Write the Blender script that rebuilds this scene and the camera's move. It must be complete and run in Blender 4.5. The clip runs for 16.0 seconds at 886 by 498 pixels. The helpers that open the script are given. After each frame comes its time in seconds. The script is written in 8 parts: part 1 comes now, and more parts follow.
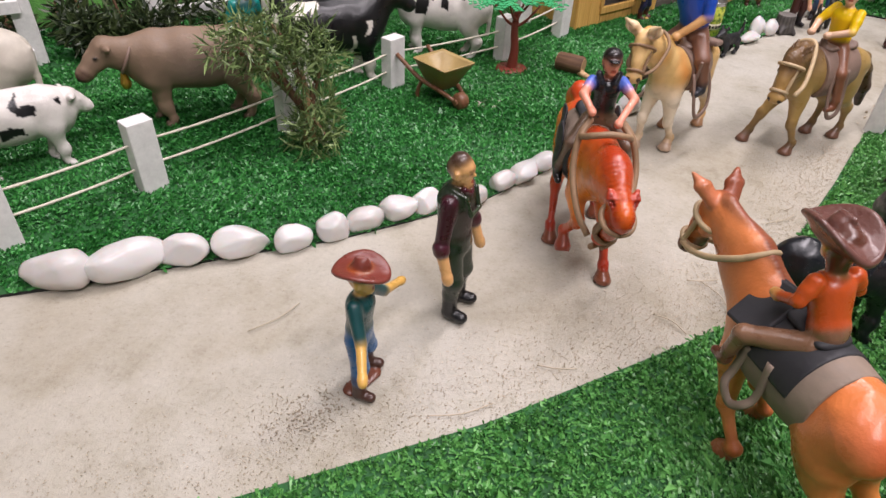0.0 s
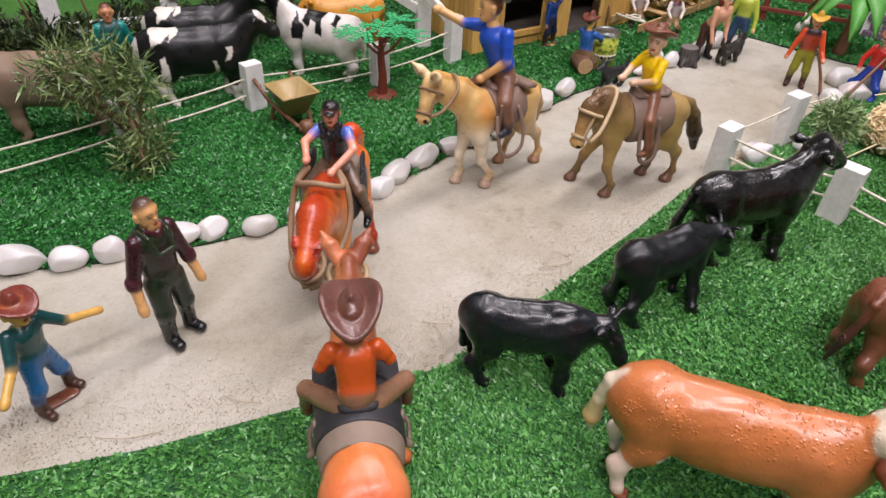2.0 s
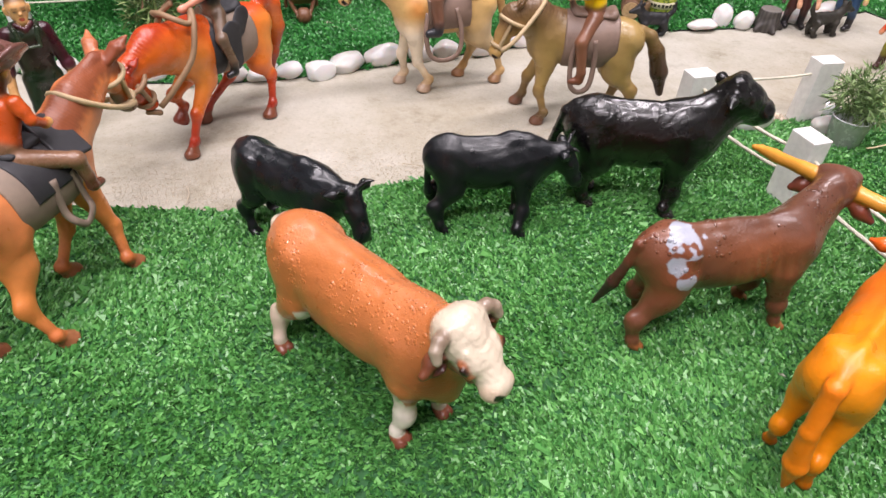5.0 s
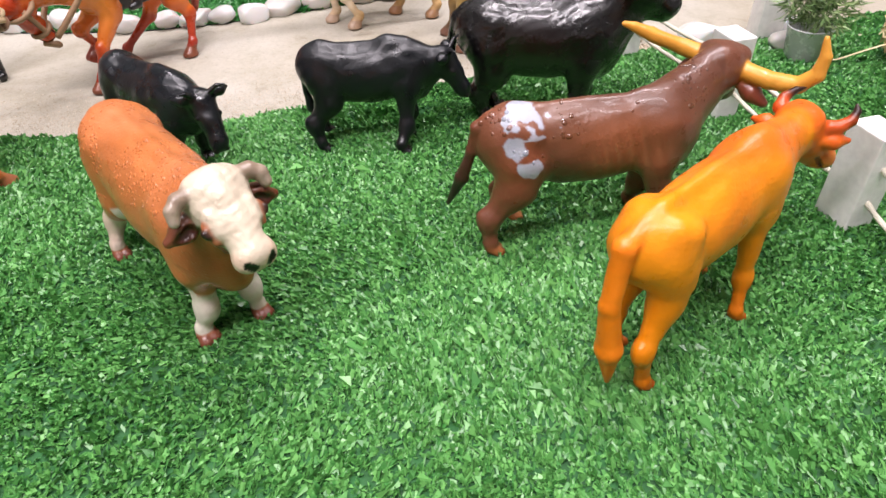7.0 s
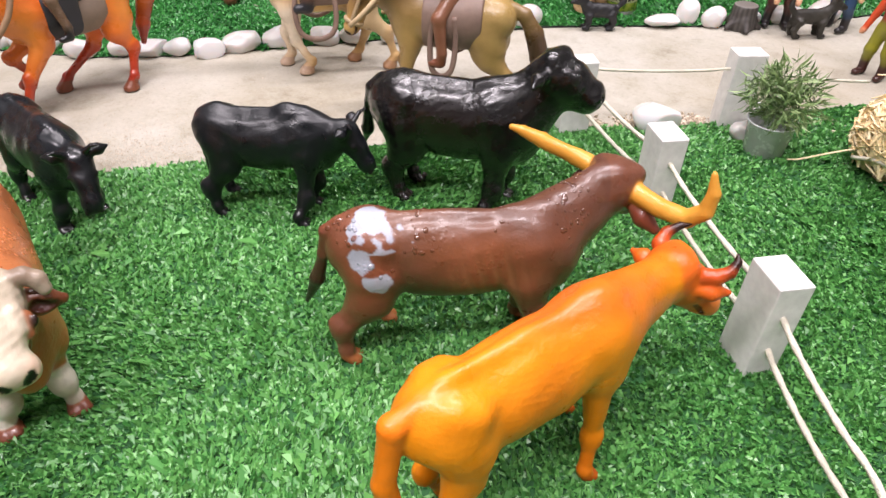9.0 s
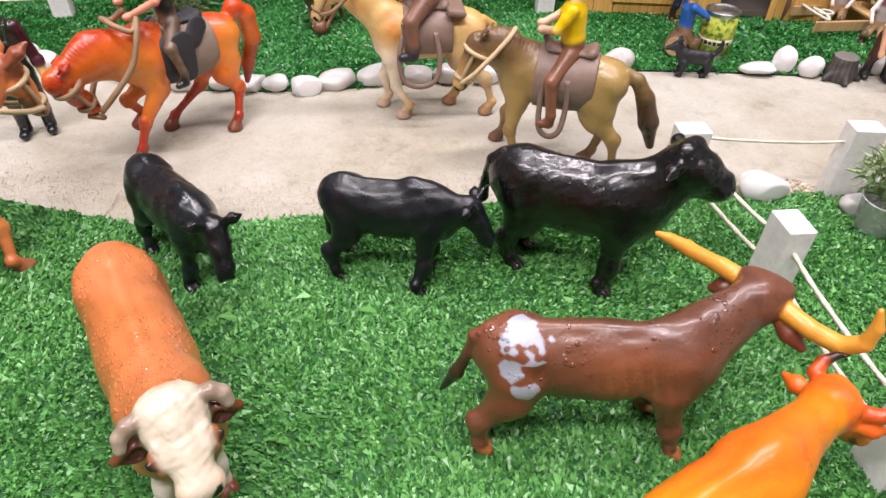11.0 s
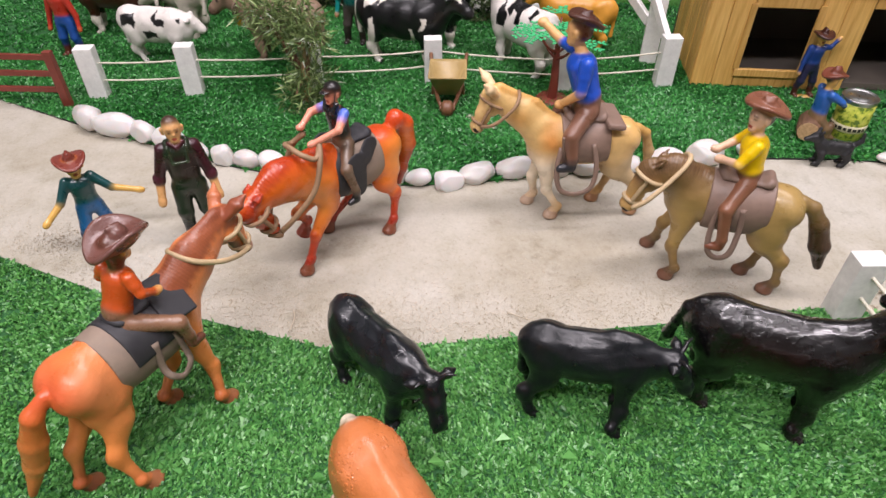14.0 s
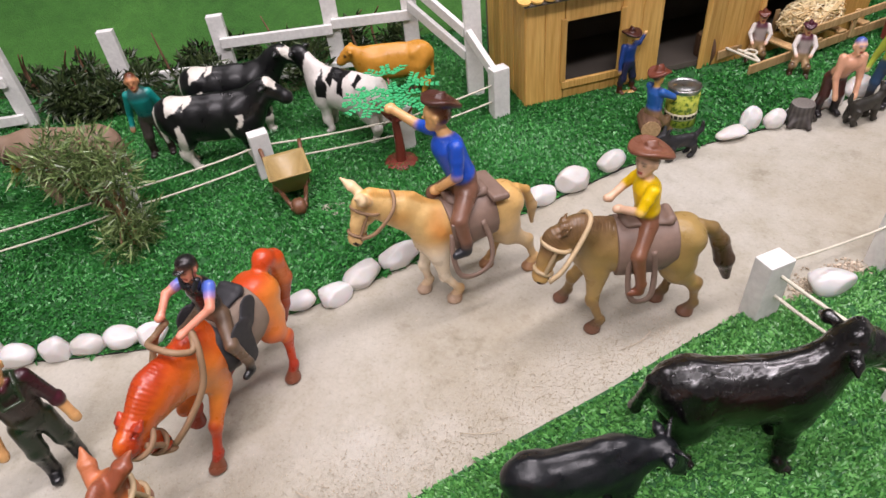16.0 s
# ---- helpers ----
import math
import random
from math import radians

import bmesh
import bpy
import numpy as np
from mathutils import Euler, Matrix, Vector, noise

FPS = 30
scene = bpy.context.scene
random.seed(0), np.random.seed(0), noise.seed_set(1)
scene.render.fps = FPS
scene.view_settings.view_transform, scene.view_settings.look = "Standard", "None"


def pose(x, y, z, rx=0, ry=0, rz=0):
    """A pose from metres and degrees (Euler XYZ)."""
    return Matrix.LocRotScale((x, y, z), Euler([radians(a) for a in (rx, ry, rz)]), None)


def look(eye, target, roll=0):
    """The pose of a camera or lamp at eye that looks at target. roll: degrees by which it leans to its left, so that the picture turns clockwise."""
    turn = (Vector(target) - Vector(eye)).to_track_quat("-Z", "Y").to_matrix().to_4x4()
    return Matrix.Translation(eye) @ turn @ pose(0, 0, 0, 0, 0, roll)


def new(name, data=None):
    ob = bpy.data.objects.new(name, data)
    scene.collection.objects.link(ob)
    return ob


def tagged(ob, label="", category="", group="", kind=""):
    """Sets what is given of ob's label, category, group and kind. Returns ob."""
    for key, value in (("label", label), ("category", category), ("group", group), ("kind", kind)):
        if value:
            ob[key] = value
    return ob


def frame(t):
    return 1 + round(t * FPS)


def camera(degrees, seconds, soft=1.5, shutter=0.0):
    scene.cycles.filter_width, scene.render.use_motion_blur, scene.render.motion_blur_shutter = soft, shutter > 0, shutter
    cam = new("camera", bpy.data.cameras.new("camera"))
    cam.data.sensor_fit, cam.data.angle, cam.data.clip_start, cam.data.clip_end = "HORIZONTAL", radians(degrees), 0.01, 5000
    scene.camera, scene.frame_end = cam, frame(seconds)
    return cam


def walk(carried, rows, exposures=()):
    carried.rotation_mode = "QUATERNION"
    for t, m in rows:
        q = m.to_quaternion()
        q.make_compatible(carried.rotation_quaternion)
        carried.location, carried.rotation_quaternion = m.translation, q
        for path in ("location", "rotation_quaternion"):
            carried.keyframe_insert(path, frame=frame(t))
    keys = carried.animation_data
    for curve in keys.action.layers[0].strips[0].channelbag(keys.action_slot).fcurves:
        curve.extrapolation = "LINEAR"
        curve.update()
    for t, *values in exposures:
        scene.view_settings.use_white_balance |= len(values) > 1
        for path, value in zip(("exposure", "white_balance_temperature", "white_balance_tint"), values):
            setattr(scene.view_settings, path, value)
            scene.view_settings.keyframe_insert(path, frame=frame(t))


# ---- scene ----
cam = camera(69.6, 16.0)
PATH = [
    (0, (0.053, -0.247, 0.24), (-0.319, 1.294, -0.98), 2.9),
    (0.5, (0.084, -0.251, 0.262), (-0.31, 1.282, -0.961), 2.8),
    (1, (0.131, -0.248, 0.277), (-0.324, 1.273, -0.94), 2.7),
    (1.5, (0.183, -0.218, 0.282), (-0.306, 1.285, -0.944), 3.0),
    (2, (0.226, -0.191, 0.279), (-0.279, 1.298, -0.956), 3.0),
    (2.5, (0.266, -0.179, 0.277), (-0.267, 1.296, -0.964), 2.4),
    (3, (0.306, -0.179, 0.277), (-0.302, 1.273, -0.956), 1.7),
    (3.5, (0.342, -0.162, 0.266), (-0.357, 1.245, -0.972), 3.4),
    (3.7, (0.355, -0.155, 0.265), (-0.369, 1.233, -0.98), 4.1),
    (5.8, (0.486, -0.071, 0.204), (-0.631, 0.941, -1.11), 0.4),
    (6, (0.494, -0.067, 0.196), (-0.629, 0.937, -1.12), -0.0),
    (6.5, (0.511, -0.056, 0.183), (-0.634, 0.939, -1.122), -2.1),
    (7, (0.522, -0.037, 0.185), (-0.631, 0.964, -1.105), -2.7),
    (7.5, (0.533, -0.02, 0.194), (-0.642, 0.978, -1.08), -2.3),
    (8, (0.538, 0.007, 0.193), (-0.656, 0.997, -1.071), -1.0),
    (8.2, (0.538, 0.02, 0.191), (-0.665, 1.0, -1.07), -0.5),
    (10.3, (0.508, 0.052, 0.224), (-0.742, 0.946, -1.056), 0.9),
    (10.5, (0.502, 0.045, 0.227), (-0.751, 0.926, -1.059), 0.8),
    (11, (0.487, 0.022, 0.234), (-0.774, 0.884, -1.058), 1.5),
    (11.5, (0.473, 0.0, 0.234), (-0.803, 0.832, -1.061), 1.9),
    (12, (0.454, -0.012, 0.234), (-0.827, 0.801, -1.069), 1.8),
    (12.5, (0.441, -0.024, 0.237), (-0.842, 0.782, -1.068), 1.6),
    (13, (0.43, -0.038, 0.246), (-0.855, 0.759, -1.063), 1.6),
    (13.5, (0.418, -0.037, 0.266), (-0.87, 0.748, -1.047), 1.0),
    (14, (0.401, -0.03, 0.299), (-0.895, 0.751, -1.009), 0.0),
    (14.5, (0.374, -0.025, 0.319), (-0.916, 0.776, -0.982), -2.0),
    (15, (0.361, -0.008, 0.327), (-0.877, 0.879, -0.969), -4.6),
    (15.5, (0.345, -0.001, 0.324), (-0.778, 1.025, -0.974), -5.8),
    (16, (0.319, -0.005, 0.323), (-0.674, 1.138, -0.985), -6.5),
]
EXPOSURES = [(0, -0.08), (2, -0.13), (3.5, -0.06), (6, 0.30), (8, 0.32), (10.5, 0.28), (12.5, 0.2), (14, 0.02), (15, -0.02), (16, -0.08)]
walk(cam, [(t, look(eye, target, roll)) for t, eye, target, roll in PATH], EXPOSURES)

# ---- world and light ----
world = bpy.data.worlds.new("room_light")
scene.world = world
world.use_nodes = True
world.node_tree.nodes["Background"].inputs[0].default_value = (0.93, 0.97, 1.0, 1)
world.node_tree.nodes["Background"].inputs[1].default_value = 0.2


def tube_light(x, y, z, length, watts, turn):
    lamp = bpy.data.lights.new("tube_light", "AREA")
    lamp.shape, lamp.size, lamp.size_y, lamp.energy = "RECTANGLE", length, 0.14, watts
    lamp.color = (0.99, 0.892, 0.955)
    ob = new("tube_light", lamp)
    ob.matrix_basis = pose(x, y, z, 0, 0, turn)
    return ob


tube_light(0.95, 0.05, 1.5, 1.2, 12, 62)
tube_light(0.30, 0.55, 1.5, 1.2, 19, 62)
tube_light(0.45, -0.75, 1.45, 1.2, 20.5, 62)
tube_light(-0.45, 0.10, 1.5, 1.2, 7.5, 62)

# ---- helpers of this scene ----


def rgb(code):
    """Linear colour from a hex code."""
    v = [int(code[i:i + 2], 16) / 255 for i in (1, 3, 5)]
    return np.array([c / 12.92 if c < 0.04045 else ((c + 0.055) / 1.055) ** 2.4 for c in v])


def waves(p, size, seed):
    """Smooth noise of about -1 to 1 at points p, with features of that size."""
    rng = np.random.RandomState(seed)
    out = np.zeros(len(p))
    for _ in range(7):
        k = rng.normal(size=3)
        k *= (0.6 + 0.8 * rng.rand()) * 3.6 / size / np.linalg.norm(k)
        out += np.sin(p @ k + rng.rand() * 6.28)
    return out / 2.6


def nodes_of(name):
    m = bpy.data.materials.new(name)
    m.use_nodes = True
    t = m.node_tree
    return m, t, t.nodes, t.nodes["Principled BSDF"]


def noise_node(t, scale, detail=3.0, rough=0.55, coords="Object"):
    n = t.nodes.new("ShaderNodeTexNoise")
    n.inputs["Scale"].default_value, n.inputs["Detail"].default_value, n.inputs["Roughness"].default_value = scale, detail, rough
    c = t.nodes.new("ShaderNodeTexCoord")
    t.links.new(c.outputs[coords], n.inputs["Vector"])
    return n


def ramp(t, source, stops):
    r = t.nodes.new("ShaderNodeValToRGB")
    while len(r.color_ramp.elements) < len(stops):
        r.color_ramp.elements.new(0.5)
    for e, (p, c) in zip(r.color_ramp.elements, stops):
        e.position = p
        e.color = (*c, 1) if len(c) == 3 else c
    t.links.new(source, r.inputs["Fac"])
    return r


def bump(t, bsdf, source, strength, distance):
    b = t.nodes.new("ShaderNodeBump")
    b.inputs["Strength"].default_value, b.inputs["Distance"].default_value = strength, distance
    t.links.new(source, b.inputs["Height"])
    t.links.new(b.outputs["Normal"], bsdf.inputs["Normal"])
    return b


def mixed(t, a, b, fac, kind="MIX"):
    m = t.nodes.new("ShaderNodeMix")
    m.data_type, m.blend_type = "RGBA", kind
    for sock, v in ((m.inputs[0], fac), (m.inputs[6], a), (m.inputs[7], b)):
        if isinstance(v, bpy.types.NodeSocket):
            t.links.new(v, sock)
        elif isinstance(v, (int, float)):
            sock.default_value = v
        else:
            sock.default_value = (*v, 1)
    return m.outputs[2]


def simple(name, colour, rough=0.5, spread=0.25, scale=300.0, relief=0.15, depth=0.0004, metal=0.0):
    """A surface of one hue with uneven tone, grain and relief."""
    m, t, n, b = nodes_of(name)
    c = np.array(colour)
    coarse, fine = noise_node(t, scale * 0.15, 3), noise_node(t, scale, 5)
    tone = ramp(t, coarse.outputs["Fac"], ((0.3, tuple(c * (1 - spread))), (0.72, tuple(np.minimum(c * (1 + spread * 0.6), 0.95)))))
    grain = ramp(t, fine.outputs["Fac"], ((0.3, (0.8, 0.8, 0.8)), (0.7, (1.06, 1.06, 1.06))))
    t.links.new(mixed(t, tone.outputs[0], grain.outputs[0], 0.6, "MULTIPLY"), b.inputs["Base Color"])
    gloss = ramp(t, fine.outputs["Fac"], ((0.3, (rough * 0.8,) * 3), (0.7, (min(rough * 1.2, 1),) * 3)))
    t.links.new(gloss.outputs[0], b.inputs["Roughness"])
    b.inputs["Metallic"].default_value = metal
    bump(t, b, fine.outputs["Fac"], relief, depth)
    return m


def toy_paint(name, rough, coat=0.0, relief=0.25, wet=0.0):
    """Hand-painted plastic: the hue comes from the figure's own paint layer."""
    m, t, n, b = nodes_of(name)
    a = n.new("ShaderNodeAttribute")
    a.attribute_name = "paint"
    blotch, fine = noise_node(t, 90, 4), noise_node(t, 620, 4)
    tone = ramp(t, blotch.outputs["Fac"], ((0.3, (0.8, 0.78, 0.76)), (0.7, (1.08, 1.06, 1.04))))
    t.links.new(mixed(t, a.outputs["Color"], tone.outputs[0], 0.8, "MULTIPLY"), b.inputs["Base Color"])
    gloss = ramp(t, blotch.outputs["Fac"], ((0.35, (rough * 0.7,) * 3), (0.7, (min(1, rough * 1.25),) * 3)))
    t.links.new(gloss.outputs[0], b.inputs["Roughness"])
    b.inputs["Coat Weight"].default_value, b.inputs["Coat Roughness"].default_value = coat, 0.16
    height = fine.outputs["Fac"]
    if wet:
        v = n.new("ShaderNodeTexVoronoi")
        v.inputs["Scale"].default_value = 430
        c = n.new("ShaderNodeTexCoord")
        t.links.new(c.outputs["Object"], v.inputs["Vector"])
        drops = ramp(t, v.outputs["Distance"], ((0.0, (1, 1, 1)), (0.2, (0.8, 0.8, 0.8)), (0.34, (0, 0, 0))))
        where = ramp(t, noise_node(t, 70, 2).outputs["Fac"], ((0.45, (0, 0, 0)), (0.56, (1, 1, 1))))
        beads = mixed(t, (0, 0, 0), drops.outputs[0], where.outputs[0])
        height = mixed(t, fine.outputs["Color"], beads, wet, "ADD")
    bump(t, b, height, relief, 0.0009)
    return m


TOY = toy_paint("satin_painted_plastic", 0.38, 0.1)
TOY_GLOSS = toy_paint("glossy_painted_plastic", 0.32, 0.28)
TOY_WET = toy_paint("wet_painted_plastic", 0.38, 0.3, 0.3, 0.4)
TOY_BULL = toy_paint("wet_black_plastic", 0.26, 0.6, 0.42, 0.7)
BEADS = toy_paint("water_beads", 0.07, 0.8, 0.02)
TOY_MATT = toy_paint("matt_painted_plastic", 0.6, 0.0)


def road_material():
    m, t, n, b = nodes_of("sandy_cement")
    big, mid, grit, fine, stain = noise_node(t, 7, 5, 0.6), noise_node(t, 42, 6, 0.68), noise_node(t, 420, 4, 0.7), noise_node(t, 1500, 2), noise_node(t, 17, 7, 0.72)
    base = ramp(t, big.outputs["Fac"], ((0.3, (0.40, 0.368, 0.295)), (0.5, (0.465, 0.445, 0.385)), (0.72, (0.52, 0.512, 0.468))))
    dirt = ramp(t, mid.outputs["Fac"], ((0.27, (0.66, 0.63, 0.56)), (0.42, (0.93, 0.92, 0.88)), (0.75, (1.06, 1.06, 1.06))))
    marks = ramp(t, stain.outputs["Fac"], ((0.30, (0.60, 0.57, 0.50)), (0.40, (0.88, 0.87, 0.83)), (0.52, (1, 1, 1))))
    specks = ramp(t, grit.outputs["Fac"], ((0.27, (0.58, 0.53, 0.45)), (0.40, (0.93, 0.91, 0.88)), (0.75, (1.12, 1.1, 1.05))))
    c = mixed(t, base.outputs[0], dirt.outputs[0], 0.8, "MULTIPLY")
    c = mixed(t, c, marks.outputs[0], 0.8, "MULTIPLY")
    v = n.new("ShaderNodeTexVoronoi")
    v.feature = "DISTANCE_TO_EDGE"
    v.inputs["Scale"].default_value = 6.5
    where = n.new("ShaderNodeTexCoord")
    bent = mixed(t, where.outputs["Object"], stain.outputs["Color"], 0.16)
    t.links.new(bent, v.inputs["Vector"])
    crack = ramp(t, v.outputs["Distance"], ((0.0, (0.5, 0.46, 0.4)), (0.006, (1, 1, 1))))
    some = ramp(t, big.outputs["Fac"], ((0.50, (0, 0, 0)), (0.58, (1, 1, 1))))
    c = mixed(t, c, mixed(t, (1, 1, 1), crack.outputs[0], some.outputs[0]), 0.22, "MULTIPLY")
    t.links.new(mixed(t, c, specks.outputs[0], 0.6, "MULTIPLY"), b.inputs["Base Color"])
    b.inputs["Roughness"].default_value = 0.85
    h = mixed(t, grit.outputs["Color"], fine.outputs["Color"], 0.4)
    bump(t, b, h, 0.8, 0.0013)
    return m


def blade_material(name, dark, light, rough):
    m, t, n, b = nodes_of(name)
    g = n.new("ShaderNodeNewGeometry")
    r = ramp(t, g.outputs["Random Per Island"], ((0.0, dark), (0.55, tuple((np.array(dark) + np.array(light)) / 2)), (1.0, light)))
    patch = noise_node(t, 14, 3)
    tone = ramp(t, patch.outputs["Fac"], ((0.3, (0.78, 0.82, 0.75)), (0.7, (1.1, 1.06, 1.1))))
    t.links.new(mixed(t, r.outputs[0], tone.outputs[0], 0.8, "MULTIPLY"), b.inputs["Base Color"])
    b.inputs["Roughness"].default_value = rough
    b.inputs["Specular IOR Level"].default_value = 0.6
    return m


def wood_material(name, dark, light, rough=0.5, along=(1, 1, 0.06)):
    m, t, n, b = nodes_of(name)
    c = n.new("ShaderNodeTexCoord")
    mp = n.new("ShaderNodeMapping")
    mp.inputs["Scale"].default_value = along
    t.links.new(c.outputs["Object"], mp.inputs["Vector"])
    w = n.new("ShaderNodeTexNoise")
    w.inputs["Scale"].default_value, w.inputs["Detail"].default_value = 420, 5
    t.links.new(mp.outputs[0], w.inputs["Vector"])
    r = ramp(t, w.outputs["Fac"], ((0.3, dark), (0.68, light)))
    info = n.new("ShaderNodeObjectInfo")
    each = ramp(t, info.outputs["Random"], ((0.0, (0.72, 0.68, 0.62)), (1.0, (1.12, 1.1, 1.06))))
    t.links.new(mixed(t, r.outputs[0], each.outputs[0], 0.85, "MULTIPLY"), b.inputs["Base Color"])
    b.inputs["Roughness"].default_value = rough
    bump(t, b, w.outputs["Fac"], 0.3, 0.0004)
    return m


def pebble_material():
    m, t, n, b = nodes_of("polished_white_pebble")
    big, fine = noise_node(t, 55, 4), noise_node(t, 260, 4)
    info = n.new("ShaderNodeObjectInfo")
    each = ramp(t, info.outputs["Random"], ((0.0, (0.58, 0.56, 0.53)), (0.5, (0.68, 0.67, 0.65)), (1.0, (0.74, 0.74, 0.73))))
    veins = ramp(t, big.outputs["Fac"], ((0.32, (0.86, 0.83, 0.78)), (0.5, (1, 1, 1))))
    t.links.new(mixed(t, each.outputs[0], veins.outputs[0], 0.8, "MULTIPLY"), b.inputs["Base Color"])
    b.inputs["Roughness"].default_value = 0.28
    b.inputs["Subsurface Weight"].default_value, b.inputs["Subsurface Scale"].default_value = 0.12, 0.004
    bump(t, b, fine.outputs["Fac"], 0.2, 0.0006)
    return m


ROAD = road_material()
# front blades brighter, paddock blades darker: the light's falloff is put into their colours
GRASS = blade_material("artificial_grass_blades", (0.052, 0.216, 0.046), (0.166, 0.445, 0.112), 0.36)
GRASS_BACK = blade_material("dimly_lit_artificial_grass_blades", (0.020, 0.15, 0.030), (0.08, 0.36, 0.075), 0.38)
TURF_BACK = simple("turf_backing", (0.022, 0.12, 0.028), 0.8, 0.4, 500, 0.5, 0.001)
TURF_EDGE = simple("black_turf_edge", (0.015, 0.016, 0.015), 0.8)
WHITE_WOOD = simple("white_painted_wood", (0.88, 0.87, 0.84), 0.5, 0.10, 240, 0.3, 0.0005)
PEBBLE = pebble_material()
STICK = wood_material("varnished_pine_stick", (0.64, 0.35, 0.085), (0.88, 0.57, 0.19), 0.38)
STICK_PALE = wood_material("pale_stick_wood", (0.45, 0.28, 0.12), (0.66, 0.46, 0.24), 0.55)
BARK = wood_material("brown_bark", (0.09, 0.045, 0.025), (0.25, 0.14, 0.08), 0.8)
CUT_WOOD = wood_material("cut_wood", (0.42, 0.25, 0.12), (0.62, 0.42, 0.24), 0.7, (1, 1, 1))
ROPE = simple("pale_cotton_rope", (0.72, 0.68, 0.55), 0.85, 0.15, 900, 0.7, 0.0008)
TWINE = simple("tan_rubber_cord", (0.32, 0.20, 0.11), 0.55, 0.2, 400)
CORD_PALE = simple("beige_rubber_cord", (0.56, 0.42, 0.24), 0.55, 0.2, 400)
LEATHER = simple("brown_rubber_saddle", (0.25, 0.168, 0.128), 0.5, 0.2, 260, 0.3, 0.0005)
PAD_TAUPE = simple("taupe_saddle_cloth", (0.27, 0.205, 0.155), 0.7, 0.2, 300, 0.35)
PAD_BLACK = simple("black_saddle_cloth", (0.03, 0.03, 0.034), 0.6, 0.3, 300, 0.3)
FOLIAGE = blade_material("plastic_boxwood_leaves", (0.045, 0.095, 0.020), (0.30, 0.40, 0.15), 0.32)
FOLIAGE_DARK = blade_material("dark_hedge_leaves", (0.012, 0.026, 0.008), (0.075, 0.11, 0.034), 0.45)
FOLIAGE_POT = blade_material("potted_grass_leaves", (0.08, 0.16, 0.045), (0.32, 0.44, 0.18), 0.42)
HAY = blade_material("raffia_straw", (0.80, 0.60, 0.30), (0.97, 0.86, 0.58), 0.5)
MINT = simple("mint_green_plastic", (0.07, 0.52, 0.20), 0.35, 0.15, 300)
PALM_GREEN = simple("green_plastic_fronds", (0.10, 0.36, 0.06), 0.4, 0.25, 200)
RED_BROWN = simple("red_brown_plastic", (0.22, 0.045, 0.03), 0.4, 0.2, 200)
TAN_PLASTIC = simple("tan_plastic", (0.42, 0.30, 0.12), 0.4, 0.15, 200)
BROWN_PLASTIC = simple("brown_plastic", (0.20, 0.09, 0.045), 0.4, 0.2, 200)
TIN = simple("brushed_tin", (0.55, 0.56, 0.55), 0.32, 0.1, 300, 0.1, 0.0003, 1.0)
CLAY_GREY = simple("dark_grey_bucket_plastic", (0.08, 0.078, 0.075), 0.6, 0.2, 300)
# the gloom behind the shed's openings is put into this dark colour
INSIDE = simple("shaded_shed_inside", (0.13, 0.11, 0.09), 0.9, 0.4, 60)
ROOM_WALL = simple("pale_room_wall", (0.82, 0.81, 0.79), 0.9, 0.05, 6)
TABLE = simple("dark_table_board", (0.05, 0.045, 0.04), 0.7)


def raw_mesh(name, verts, faces, smooth=True):
    me = bpy.data.meshes.new(name)
    me.from_pydata([tuple(v) for v in verts], [], [tuple(f) for f in faces])
    if smooth:
        me.polygons.foreach_set("use_smooth", [True] * len(me.polygons))
    me.update()
    return me


def big_mesh(name, verts, faces, smooth=False):
    """As raw_mesh, for large arrays of faces with equally many corners."""
    me = bpy.data.meshes.new(name)
    verts, faces = np.asarray(verts, np.float32), np.asarray(faces, np.int32)
    me.vertices.add(len(verts))
    me.vertices.foreach_set("co", verts.ravel())
    k = faces.shape[1]
    me.loops.add(faces.size)
    me.loops.foreach_set("vertex_index", faces.ravel())
    me.polygons.add(len(faces))
    me.polygons.foreach_set("loop_start", np.arange(0, faces.size, k, dtype=np.int32))
    me.polygons.foreach_set("loop_total", np.full(len(faces), k, np.int32))
    me.polygons.foreach_set("use_smooth", np.full(len(faces), smooth))
    me.update(calc_edges=True)
    me.validate()
    return me


def hang(name, me, material, parent=None, label=""):
    me.materials.append(material) if not me.materials else None
    ob = new(name, me)
    ob.parent = parent
    if label:
        tagged(ob, label)
    return ob


def part(name, bm, material, parent=None, label="", smooth=False):
    me = bpy.data.meshes.new(name)
    bm.to_mesh(me)
    bm.free()
    if smooth:
        me.polygons.foreach_set("use_smooth", [True] * len(me.polygons))
    me.materials.append(material)
    return hang(name, me, material, parent, label)


def thing(name, m, label, category, group="", kind=""):
    ob = new(name)
    ob.empty_display_size = 0.01
    ob.matrix_basis = m
    return tagged(ob, label, category, group, kind)


def block(size, at=(0, 0, 0), turn=(0, 0, 0), bevel=0.0006, segments=2):
    """A bmesh box with rounded edges; at is its centre."""
    bm = bmesh.new()
    bmesh.ops.create_cube(bm, size=1)
    bmesh.ops.scale(bm, vec=size, verts=bm.verts)
    if bevel:
        bmesh.ops.bevel(bm, geom=bm.edges[:], offset=min(bevel, min(size) * 0.45), segments=segments, affect="EDGES", profile=0.5)
    bmesh.ops.transform(bm, matrix=pose(*at, *turn), verts=bm.verts)
    return bm


